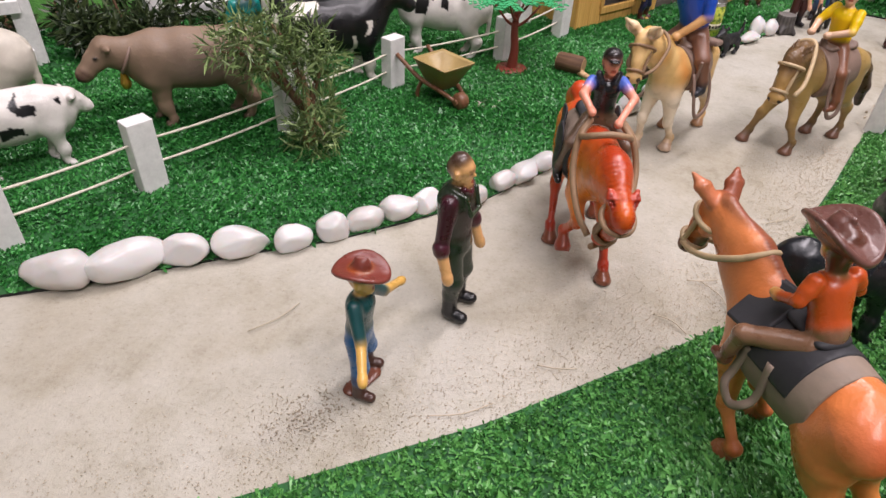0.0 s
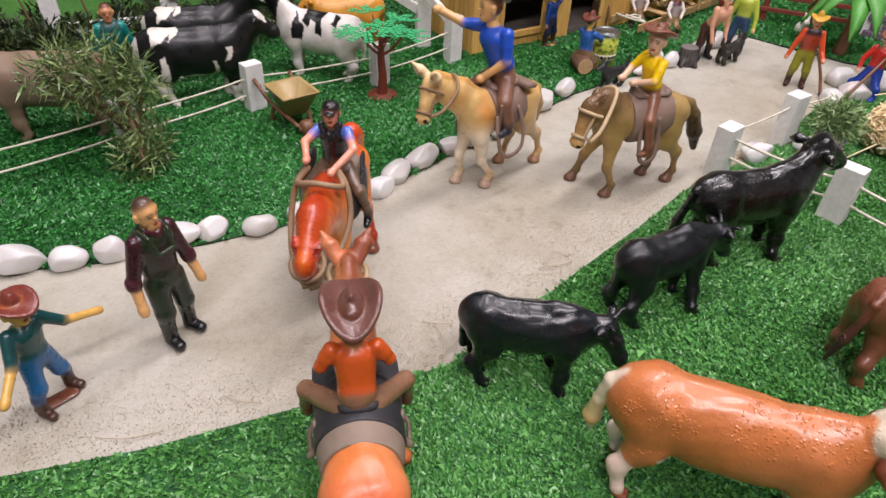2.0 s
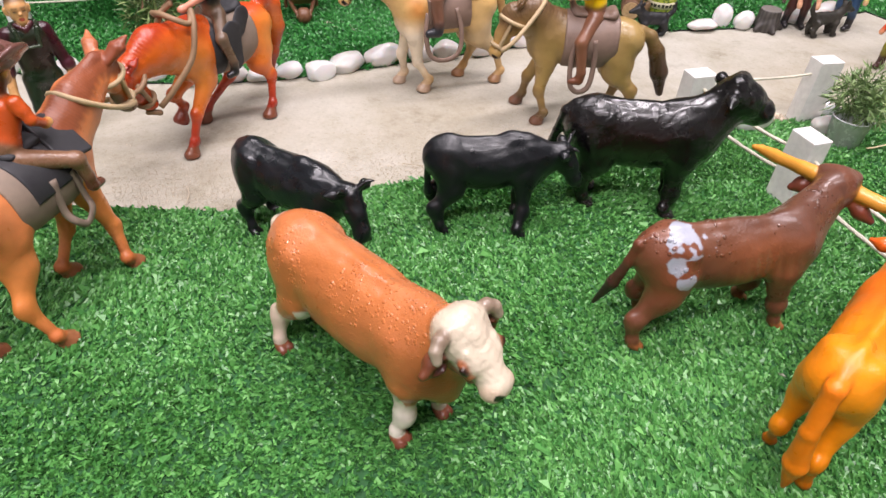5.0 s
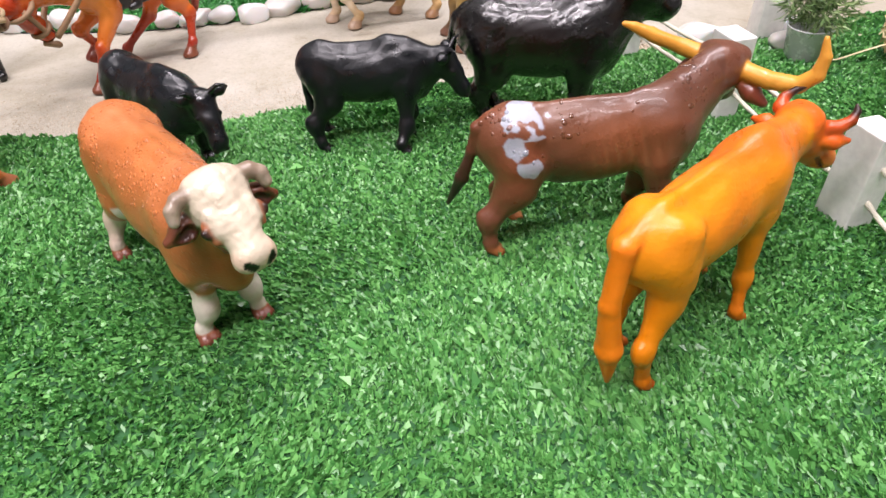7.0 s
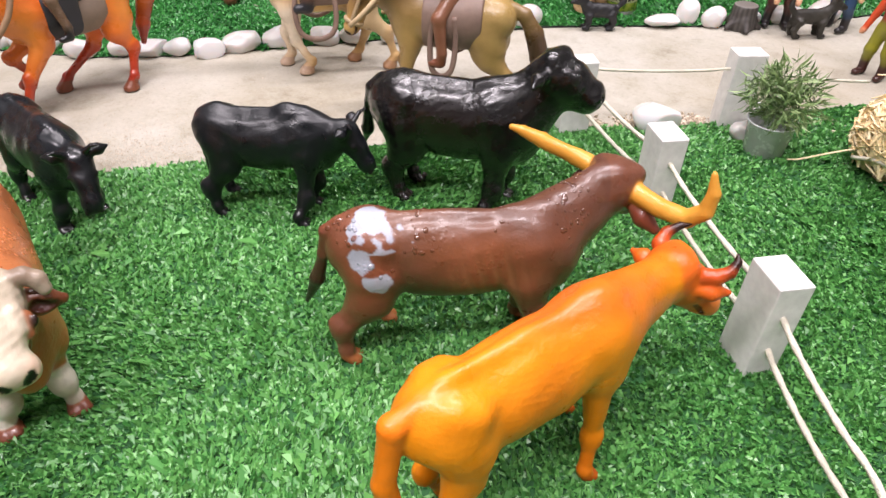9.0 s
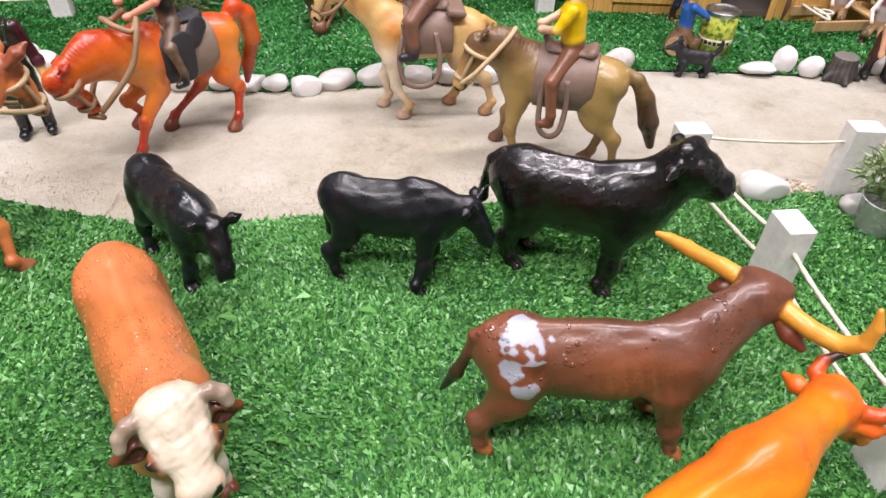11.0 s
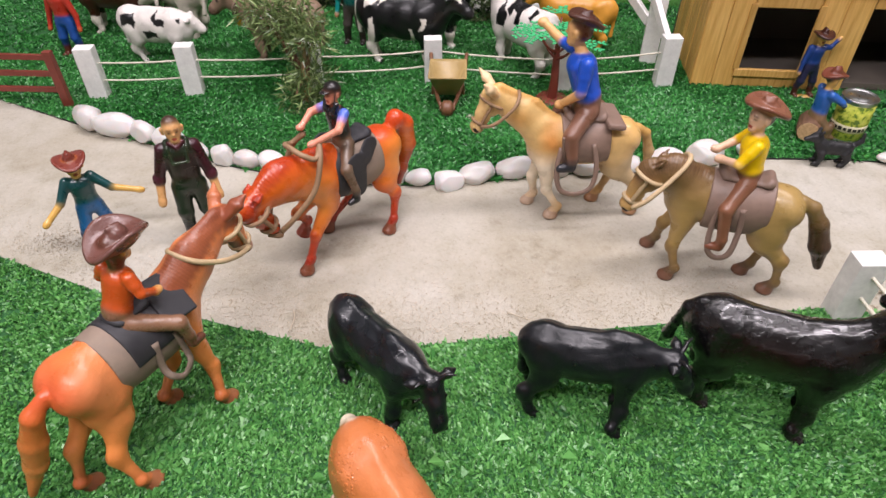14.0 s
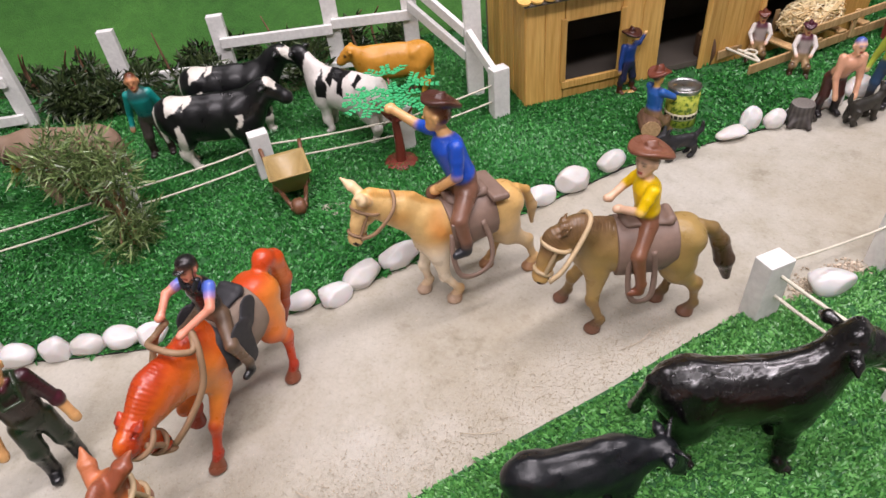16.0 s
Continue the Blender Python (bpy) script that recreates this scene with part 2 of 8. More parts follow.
def spline(points, steps=6):
    """Points of a smooth curve through the given ones."""
    p = [np.array(q, float) for q in points]
    p = [2 * p[0] - p[1]] + p + [2 * p[-1] - p[-2]]
    out = []
    for i in range(1, len(p) - 2):
        for s in range(steps):
            u = s / steps
            out.append(0.5 * (2 * p[i] + (p[i + 1] - p[i - 1]) * u + (2 * p[i - 1] - 5 * p[i] + 4 * p[i + 1] - p[i + 2]) * u * u
                              + (3 * p[i] - p[i - 1] - 3 * p[i + 1] + p[i + 2]) * u ** 3))
    out.append(p[-2])
    return out


def tube(points, radius, sides=7, flat=1.0, twist=0.0):
    """Vertices and faces of a round cord along points; radius may be a list."""
    pts = [np.array(p, float) for p in points]
    radii = radius if isinstance(radius, (list, tuple, np.ndarray)) else [radius] * len(pts)
    verts, faces = [], []
    up = np.array((0.13, 0.21, 0.97))
    for i, p in enumerate(pts):
        d = pts[min(i + 1, len(pts) - 1)] - pts[max(i - 1, 0)]
        d = d / (np.linalg.norm(d) + 1e-12)
        a = np.cross(d, up)
        a /= np.linalg.norm(a) + 1e-9
        b = np.cross(d, a)
        up = -b if np.dot(-b, up) > 0 else b
        for j in range(sides):
            w = 2 * math.pi * j / sides + twist * i
            verts.append(p + radii[i] * (math.cos(w) * a + flat * math.sin(w) * b))
    for i in range(len(pts) - 1):
        for j in range(sides):
            k = (j + 1) % sides
            faces.append((i * sides + j, i * sides + k, (i + 1) * sides + k, (i + 1) * sides + j))
    faces.append(tuple(range(sides))[::-1])
    faces.append(tuple((len(pts) - 1) * sides + j for j in range(sides)))
    return verts, faces


def cord(name, points, radius, material, parent=None, label="", steps=6, flat=1.0, sides=7):
    pts = spline(points, steps)
    r = radius if not isinstance(radius, (list, tuple)) else np.interp(np.linspace(0, 1, len(pts)), np.linspace(0, 1, len(radius)), radius)
    v, f = tube(pts, r, sides, flat)
    return hang(name, raw_mesh(name, v, f), material, parent, label)


def loop_cord(name, points, radius, material, parent=None, label="", flat=1.0):
    return cord(name, list(points) + [points[0]], radius, material, parent, label, 5, flat)


# ---- moulded figures: rounded limbs that flow into one another ----


def limb(a, b, ra, rb, colour, sy=1.0, k=3.0, sz=1.0, cut=False):
    return dict(a=np.array(a, float), b=np.array(b, float), ra=ra, rb=rb, c=rgb(colour), sy=sy, sz=sz, k=k, cut=cut)


def hollow(a, b, ra, rb, colour, k=0.6):
    """A groove or pit cut into the figure."""
    return limb(a, b, ra, rb, colour, k=k, cut=True)


def chain(points, radii, colour, sy=1.0, k=2.0):
    """Limbs along a bent line; colour may be a list, one for each limb."""
    cs = colour if isinstance(colour, (list, tuple)) else [colour] * (len(points) - 1)
    return [limb(points[i], points[i + 1], radii[i], radii[i + 1], cs[i], sy, k) for i in range(len(points) - 1)]


def limb_field(q, P):
    ab = q["b"] - q["a"]
    den = float(ab @ ab)
    rel = P - q["a"]
    u = np.clip((rel @ ab) / den, 0, 1) if den > 1e-9 else np.zeros(P.shape[:-1])
    d = rel - u[..., None] * ab
    if q["sy"] != 1 or q["sz"] != 1:
        s = min(q["sy"], q["sz"], 1.0)
        d = d / np.array((1.0, q["sy"], q["sz"]))
        return (np.sqrt((d * d).sum(-1)) - (q["ra"] + (q["rb"] - q["ra"]) * u)) * (0.5 + 0.5 * s)
    return np.sqrt((d * d).sum(-1)) - (q["ra"] + (q["rb"] - q["ra"]) * u)


def moulded(limbs, cell, clip=None, rough=None):
    """A closed skin round all limbs, in millimetres: vertices, faces, colours."""
    lo = np.min([np.minimum(q["a"], q["b"]) - max(q["ra"], q["rb"]) * max(1, q["sy"], q["sz"]) for q in limbs], axis=0) - 3 * cell
    hi = np.max([np.maximum(q["a"], q["b"]) + max(q["ra"], q["rb"]) * max(1, q["sy"], q["sz"]) for q in limbs], axis=0) + 3 * cell
    n = np.ceil((hi - lo) / cell).astype(int) + 1
    f = np.full(n, 30.0)
    axes = [lo[i] + cell * np.arange(n[i]) for i in range(3)]
    for q in limbs:
        reach = max(q["ra"], q["rb"]) * max(1, q["sy"], q["sz"]) + q["k"] + 2.5 * cell
        i0 = np.maximum(((np.minimum(q["a"], q["b"]) - reach - lo) / cell).astype(int), 0)
        i1 = np.minimum(((np.maximum(q["a"], q["b"]) + reach - lo) / cell).astype(int) + 2, n)
        box = tuple(slice(i0[j], i1[j]) for j in range(3))
        P = np.stack(np.meshgrid(*[axes[j][box[j]] for j in range(3)], indexing="ij"), -1)
        d = limb_field(q, P)
        g = f[box]
        if q["cut"]:
            h = np.maximum(q["k"] - np.abs(g + d), 0) / q["k"]
            f[box] = np.maximum(g, -d) + h * h * q["k"] * 0.25
            continue
        h = np.maximum(q["k"] - np.abs(g - d), 0) / q["k"]
        f[box] = np.minimum(g, d) - h * h * q["k"] * 0.25
    if rough is not None:
        near = np.argwhere(np.abs(f) < 3.0)
        f[tuple(near.T)] += rough(lo + cell * near)
    if clip is not None:
        f = np.maximum(f, clip(np.stack(np.meshgrid(*axes, indexing="ij"), -1)))
    inside = f < 0
    m = n - 1
    total = np.zeros(m, int)
    for o in np.ndindex(2, 2, 2):
        total += inside[o[0]:o[0] + m[0], o[1]:o[1] + m[1], o[2]:o[2] + m[2]]
    active = (total > 0) & (total < 8)
    index = np.full(m, -1)
    index[active] = np.arange(active.sum())
    pos, cnt = np.zeros((*m, 3)), np.zeros(m)
    for ax in range(3):
        others = [i for i in range(3) if i != ax]
        for u, v in np.ndindex(2, 2):
            start = [0, 0, 0]
            start[others[0]], start[others[1]] = u, v
            s0 = tuple(slice(start[i], start[i] + m[i]) for i in range(3))
            start[ax] = 1
            s1 = tuple(slice(start[i], start[i] + m[i]) for i in range(3))
            f0, f1 = f[s0], f[s1]
            cross = (f0 < 0) != (f1 < 0)
            tt = np.where(cross, f0 / np.where(cross, f0 - f1, 1), 0)
            off = np.zeros((*m, 3))
            off[..., ax], off[..., others[0]], off[..., others[1]] = tt, u, v
            pos += off * cross[..., None]
            cnt += cross
    cells = np.argwhere(active)
    verts = lo + cell * (cells + pos[active] / cnt[active][:, None])
    quads = []
    for ax in range(3):
        u, v = [(1, 2), (2, 0), (0, 1)][ax]
        s0 = [slice(1, m[i]) for i in range(3)]
        s0[ax] = slice(0, m[ax])
        s1 = list(s0)
        s1[ax] = slice(1, m[ax] + 1)
        a, b = inside[tuple(s0)], inside[tuple(s1)]
        e = np.argwhere(a != b)
        if not len(e):
            continue
        flip = a[tuple(e.T)]
        base = e.copy()
        base[:, u] += 1
        base[:, v] += 1
        du, dv = np.zeros(3, int), np.zeros(3, int)
        du[u], dv[v] = 1, 1
        c = [index[tuple((base - x).T)] for x in (du * 0, du, du + dv, dv)]
        qd = np.stack(c, 1)
        qd[~flip] = qd[~flip][:, ::-1]
        quads.append(qd)
    faces = np.concatenate(quads)
    faces = faces[(faces >= 0).all(1)]
    dist = np.stack([np.where(np.abs(limb_field(q, verts)) < 0.45 + 0.3 * cell, -40.0, 60.0) if q["cut"] else limb_field(q, verts) for q in limbs], 1)
    w = np.exp(-(dist - dist.min(1, keepdims=True)) / 0.35)
    w /= w.sum(1, keepdims=True)
    return verts, faces, w @ np.stack([q["c"] for q in limbs])


def figure(name, limbs, cell, place, material, label, category, paint=None, group="", clip=None, rough=None, parent=None):
    """One moulded toy as one mesh; limbs in mm with x ahead, y to its left, z up."""
    v, f, c = moulded(limbs, cell, clip or (lambda P: -P[..., 2]), rough)
    if paint is not None:
        c = paint(v, c)
    me = big_mesh(name, v * 0.001, f, True)
    a = me.attributes.new("paint", "FLOAT_COLOR", "POINT")
    a.data.foreach_set("color", np.concatenate([np.clip(c, 0, 1), np.ones((len(c), 1))], 1).astype(np.float32).ravel())
    me.materials.append(material)
    ob = new(name, me)
    ob.parent = parent
    ob.matrix_basis = place
    return tagged(ob, label, category, group)


def stand(x, y, dx, dy, z=0.0):
    """A pose on the ground at x, y that faces along dx, dy."""
    return pose(x, y, z, 0, 0, math.degrees(math.atan2(dy, dx)))


def local(p, x, y, dx, dy):
    """A ground point seen from a figure at x, y that faces dx, dy, in mm."""
    n = math.hypot(dx, dy)
    a, b = (p[0] - x) * 1000, (p[1] - y) * 1000
    return (a * dx + b * dy) / n, (-a * dy + b * dx) / n


def leg(top, hoof, knee, radii, colours, hoof_colour, hoof_size=4.2):
    """Thigh, shank and hoof."""
    t, h, k = np.array(top, float), np.array(hoof, float), np.array(knee, float)
    fet = h + (0, 0, 6)
    out = chain([t, k, fet], radii, list(colours), 1.0, 4.0)
    toe = h + (2.6, 0, 1.8)
    out.append(limb(h + (-0.4, 0, 4.2), toe, hoof_size * 0.72, hoof_size, hoof_colour, 0.9, 1.2, 0.85))
    return out

# ---- ground: road, turf ----
FAR_EDGE = [(-0.75, -0.44), (-0.50, -0.235), (-0.30, -0.10), (-0.215, -0.045), (-0.135, 0.012), (-0.085, 0.045), (-0.04, 0.086), (-0.008, 0.118), (0.03, 0.176), (0.052, 0.225),
            (0.078, 0.288), (0.113, 0.368), (0.146, 0.448), (0.18, 0.50), (0.218, 0.55), (0.25, 0.60), (0.28, 0.66), (0.305, 0.726)]
NEAR_EDGE = [(0.47, 0.672), (0.425, 0.60), (0.375, 0.50), (0.345, 0.425), (0.318, 0.372), (0.285, 0.335), (0.262, 0.285), (0.238, 0.228), (0.21, 0.168), (0.178, 0.096),
             (0.152, 0.044), (0.10, -0.004), (0.033, -0.064), (-0.052, -0.126), (-0.20, -0.235), (-0.50, -0.46), (-0.75, -0.66)]
ROAD_LINE = FAR_EDGE + NEAR_EDGE


def within(poly, x, y):
    """Which of the points lie in the polygon."""
    c = np.zeros(len(x), bool)
    for (x0, y0), (x1, y1) in zip(poly, poly[1:] + poly[:1]):
        if y0 != y1:
            c ^= ((y0 > y) != (y1 > y)) & (x < (x1 - x0) * (y - y0) / (y1 - y0) + x0)
    return c


def sheet(name, x0, x1, y0, y1, nx, ny, height, material):
    xs, ys = np.meshgrid(np.linspace(x0, x1, nx), np.linspace(y0, y1, ny), indexing="ij")
    zs = height(xs, ys)
    v = np.stack([xs, ys, zs], -1).reshape(-1, 3)
    i = (np.arange(nx - 1)[:, None] * ny + np.arange(ny - 1)[None]).ravel()
    return hang(name, big_mesh(name, v, np.stack([i, i + ny, i + ny + 1, i + 1], 1), True), material)


def road_height(x, y):
    p = np.stack([x.ravel(), y.ravel(), 0 * x.ravel()], 1)
    return (waves(p, 0.16, 3) * 0.0006 + waves(p, 0.03, 4) * 0.00025 - 0.0008).reshape(x.shape)


tagged(sheet("road", -0.9, 0.9, -0.8, 1.3, 240, 260, road_height, ROAD), "pale sandy cement farm road, dusty and stained", "road", kind="structure")

# the table top under it all and the room round it
bm = block((2.6, 2.8, 0.03), (0.0, 0.25, -0.018), bevel=0.003)
tagged(part("ground", bm, TABLE), "dark board that carries the model farm", "ground", kind="structure")
for nm, size, at in (("floor", (6, 6, 0.1), (0, 0, -0.87)), ("ceiling", (6, 6, 0.1), (0, 0, 1.75)), ("wall_north", (6, 0.1, 2.52), (0, 3.05, 0.44)),
                     ("wall_south", (6, 0.1, 2.52), (0, -3.05, 0.44)), ("wall_east", (0.1, 6, 2.52), (3.05, 0, 0.44)), ("wall_west", (0.1, 6, 2.52), (-3.05, 0, 0.44))):
    tagged(part(nm, block(size, at, bevel=0.0), ROOM_WALL), "plain pale room " + nm.split("_")[0], nm.split("_")[0], kind="structure")


def mat_of_turf(name, line, label):
    """A turf mat: a flat backing, 2 mm thick, with a dark cut edge."""
    bm = bmesh.new()
    f = bm.faces.new([bm.verts.new((x, y, 0.0006)) for x, y in line])
    if f.normal.z < 0:
        f.normal_flip()
    ext = bmesh.ops.extrude_face_region(bm, geom=[f])
    bmesh.ops.translate(bm, vec=(0, 0, -0.0035), verts=[g for g in ext["geom"] if isinstance(g, bmesh.types.BMVert)])
    bmesh.ops.triangulate(bm, faces=bm.faces[:])
    bmesh.ops.recalc_face_normals(bm, faces=bm.faces[:])
    me = bpy.data.meshes.new(name)
    bm.to_mesh(me)
    bm.free()
    me.materials.append(TURF_BACK)
    me.materials.append(TURF_EDGE)
    for p in me.polygons:
        p.material_index = 0 if p.normal.z > 0.9 else 1
    return tagged(hang(name, me, TURF_BACK), label, "artificial turf", kind="structure")


FRONT_MAT = NEAR_EDGE + [(-0.75, -0.8), (0.95, -0.8), (0.95, 0.61)]
BACK_MAT = FAR_EDGE + [(0.43, 0.682), (0.48, 0.68), (0.95, 0.63), (0.95, 1.3), (-0.95, 1.3), (-0.95, -0.44)]
mat_of_turf("turf_front", FRONT_MAT, "green artificial turf mat beside the road")
mat_of_turf("turf_back", BACK_MAT, "green artificial turf of the paddock behind the road")


def grass(name, boxes, label, seed, line, material, inset=0.0):
    """Short curled blades, many to a square centimetre."""
    rng = np.random.RandomState(seed)
    xs, ys, size, outs = [], [], [], []
    for x0, x1, y0, y1, per_cm2, big in boxes:
        k = int((x1 - x0) * (y1 - y0) * 1e4 * per_cm2)
        tufts = np.stack([x0 + (x1 - x0) * rng.rand(k // 3 + 1), y0 + (y1 - y0) * rng.rand(k // 3 + 1)], 1)
        out = rng.normal(size=(k, 2))
        at = tufts[rng.randint(0, len(tufts), k)] + out * 0.0007 * big
        xs.append(at[:, 0]), ys.append(at[:, 1]), size.append(np.full(k, big)), outs.append(out)
    x, y, size, outs = np.concatenate(xs), np.concatenate(ys), np.concatenate(size), np.concatenate(outs)
    jitter = 0.0007 * rng.normal(size=(2, len(x)))
    ok = np.ones(len(x), bool)
    for dx, dy in ((inset, 0), (-inset, 0), (0, inset), (0, -inset)):
        ok &= within(line, x + jitter[0] + dx, y + jitter[1] + dy)
    x, y, size, outs = x[ok], y[ok], size[ok], outs[ok]
    k = len(x)
    a = rng.rand(k) * 2 * np.pi
    lean = 0.6 * np.stack([np.cos(a), np.sin(a)], 1) + 0.5 * outs
    p = np.stack([x, y, 0 * x], 1)
    comb = np.stack([waves(p, 0.09, seed + 5), waves(p, 0.09, seed + 6)], 1)
    lean = lean + 0.5 * comb
    length = (0.0016 + 0.0020 * rng.rand(k)) * size * (1 + 0.12 * waves(p, 0.03, seed + 7))
    width = (0.00046 + 0.00040 * rng.rand(k)) * size
    reach = 0.3 + 0.9 * rng.rand(k)
    turn = np.arctan2(lean[:, 1], lean[:, 0]) + np.pi / 2 + rng.normal(size=k) * 0.9
    side = np.stack([np.cos(turn), np.sin(turn), 0.6 * rng.normal(size=k)], 1) * width[:, None]
    root = np.stack([x, y, 0.0004 + 0.0010 * rng.rand(k)], 1)
    tip = root + np.concatenate([lean * (length * reach * 0.8)[:, None], (length * (0.85 - 0.5 * reach))[:, None]], 1)
    curl = np.cross(side, tip - root) / (width[:, None] + 1e-9) * rng.normal(size=(k, 1)) * 0.35
    v = np.stack([root - side, root + side, tip + side * 0.8 + curl, tip - side * 0.8], 1).reshape(-1, 3)
    f = np.arange(k)[:, None] * 4 + np.array([[0, 1, 2, 3]])
    ob = hang(name, big_mesh(name, v, f, False), material)
    return tagged(ob, label, "grass", kind="stuff")


grass("front_grass", [(0.08, 0.60, -0.15, 0.34, 105, 1.02), (-0.10, 0.08, -0.17, 0.10, 85, 1.05), (0.30, 0.62, 0.34, 0.66, 75, 1.05), (-0.10, 0.62, -0.30, -0.15, 30, 1.3)],
      "dense short green plastic grass of the front mat", 11, FRONT_MAT, GRASS, 0.0016)
grass("back_grass", [(-0.42, 0.16, -0.12, 0.56, 62, 1.15), (-0.62, -0.42, -0.2, 0.62, 20, 1.5), (0.16, 0.52, 0.46, 0.95, 30, 1.4), (-0.42, 0.16, 0.56, 0.85, 14, 1.5)],
      "dense short green plastic grass of the paddock", 12, BACK_MAT, GRASS_BACK)


def bank_height(x, y):
    d = (-(x + 0.154) + (y - 0.528)) * 0.707
    p = np.stack([x.ravel(), y.ravel(), 0 * x.ravel()], 1)
    return np.where(d > 0.07, 0.42 * (d - 0.07), -0.03) + 0.004 * waves(p, 0.2, 8).reshape(x.shape)


def bank_material():
    m, t, n, b = nodes_of("far_green_turf")
    big, mid, fine = noise_node(t, 5, 4), noise_node(t, 60, 4), noise_node(t, 500, 3)
    base = ramp(t, big.outputs["Fac"], ((0.3, (0.026, 0.125, 0.012)), (0.7, (0.066, 0.215, 0.030))))
    tuft = ramp(t, mid.outputs["Fac"], ((0.3, (0.65, 0.7, 0.6)), (0.7, (1.1, 1.1, 1.1))))
    blades = ramp(t, fine.outputs["Fac"], ((0.3, (0.55, 0.6, 0.5)), (0.7, (1.2, 1.2, 1.2))))
    c = mixed(t, base.outputs[0], tuft.outputs[0], 0.7, "MULTIPLY")
    t.links.new(mixed(t, c, blades.outputs[0], 0.7, "MULTIPLY"), b.inputs["Base Color"])
    b.inputs["Roughness"].default_value = 0.8
    bump(t, b, fine.outputs["Fac"], 0.8, 0.003)
    return m


tagged(sheet("grass_bank", -1.25, 0.1, 0.0, 1.35, 110, 110, bank_height, bank_material()), "sloping green turf bank behind the tall white fence", "grass bank", kind="structure")

# ---- pebbles along the road ----


def pebble_mesh(seed, sx, sy, sz):
    rng = np.random.RandomState(seed)
    bm = bmesh.new()
    bmesh.ops.create_icosphere(bm, subdivisions=4, radius=1.0)
    v = np.array([w.co[:] for w in bm.verts])
    bulge = 1.06 + 0.20 * waves(v, 2.0, seed) + 0.035 * waves(v, 0.7, seed + 50)
    v[:, 1] *= 1 + 0.22 * v[:, 0] * rng.uniform(-1, 1)
    squash = np.sign(v) * np.abs(v) ** 0.97
    v = squash * bulge[:, None] * (sx, sy, sz)
    for _ in range(7):
        n = rng.normal(size=3) * (1, 1, 1.3)
        n /= np.linalg.norm(n)
        q = np.array((sx, sy, sz))
        cut = 0.80 + 0.16 * rng.rand()
        over = np.maximum((v / q) @ n - cut, 0)
        v -= 0.75 * over[:, None] * n * q
    v[:, 2] = np.maximum(v[:, 2], -sz * 0.72)
    for w, c in zip(bm.verts, v):
        w.co = c
    return bm


def pebble(x, y, length, depth, height, turn, seed, label="smooth white polished pebble bordering the sandy road", tilt=0.0):
    ob = part("pebble", pebble_mesh(seed, length / 2, depth / 2, height / 2), PEBBLE, None, "", True)
    ob.matrix_basis = pose(x, y, height * 0.36, 0, tilt, turn)
    return tagged(ob, label, "pebble", "pebbles along the road")


EDGE_STONES = [(-0.213, -0.040, 33, 20, 24), (-0.184, -0.022, 35, 20, 22), (-0.161, -0.002, 27, 17, 18), (-0.135, 0.015, 33, 18, 20), (-0.108, 0.030, 24, 17, 18),
               (-0.089, 0.048, 21, 17, 18), (-0.073, 0.064, 23, 17, 17), (-0.056, 0.079, 23, 18, 18), (-0.043, 0.094, 20, 16, 17), (-0.016, 0.112, 26, 18, 17),
               (0.001, 0.138, 25, 17, 15), (0.013, 0.156, 22, 16, 14), (0.024, 0.174, 22, 16, 15), (0.040, 0.192, 22, 17, 16), (0.045, 0.219, 30, 18, 17), (0.055, 0.249, 30, 19, 19),
               (0.070, 0.279, 25, 17, 15), (0.084, 0.302, 26, 18, 18), (0.098, 0.331, 27, 17, 17), (0.107, 0.368, 30, 18, 17), (0.121, 0.398, 31, 19, 20), (0.137, 0.440, 30, 18, 20)]
for i, (x, y, a, b, c) in enumerate(EDGE_STONES):
    dx, dy = (FAR_EDGE[3][0] - FAR_EDGE[8][0], FAR_EDGE[3][1] - FAR_EDGE[8][1]) if y < 0.13 else (0.40, 0.92)
    nxt = EDGE_STONES[min(i + 1, len(EDGE_STONES) - 1)]
    prv = EDGE_STONES[max(i - 1, 0)]
    pebble(x, y, a * 0.001, b * 0.001, c * 0.001, math.degrees(math.atan2(nxt[1] - prv[1], nxt[0] - prv[0])) + (i * 37 % 23 - 11), 100 + i, tilt=(i * 29 % 15 - 7))
for i, (x, y, a, b, c, w, nt) in enumerate([(0.206, 0.535, 32, 18, 12, 55, ""), (0.214, 0.558, 20, 16, 26, 55, "upright "), (0.231, 0.572, 22, 17, 21, 50, ""), (0.246, 0.602, 22, 16, 16, 50, ""),
                                            (0.262, 0.632, 34, 20, 18, 55, ""), (0.282, 0.668, 30, 20, 18, 60, ""), (0.322, 0.378, 26, 17, 20, 30, ""), (0.366, 0.418, 24, 18, 14, 60, ""),
                                            (0.425, 0.570, 30, 24, 20, 20, "large "), (0.398, 0.545, 26, 20, 16, 80, ""), (0.415, 0.610, 34, 22, 20, 70, ""), (0.448, 0.60, 28, 22, 26, 0, ""),
                                            (0.352, 0.446, 20, 16, 12, 40, "")]):
    pebble(x, y, a * 0.001, b * 0.001, c * 0.001, w, 160 + i, nt + "smooth white pebble at the road's far side" if x < 0.3 else "smooth white pebble beside the rope fence")

# ---- white posts and ropes ----


def short_post(x, y, height, turn, lean=(0, 0), label="short white painted wooden fence post with rope", size=(0.0175, 0.0125)):
    ob = thing("fence_post", pose(x, y, 0, lean[0], lean[1], turn), label, "fence post", "short white posts")
    bm = block((size[0], size[1], height), (0, 0, height / 2 - 0.001), bevel=0.0007)
    for v in bm.verts:
        v.co.x += 0.0003 * math.sin(v.co.z * 900 + x * 99)
    part("post", bm, WHITE_WOOD, ob)
    return ob


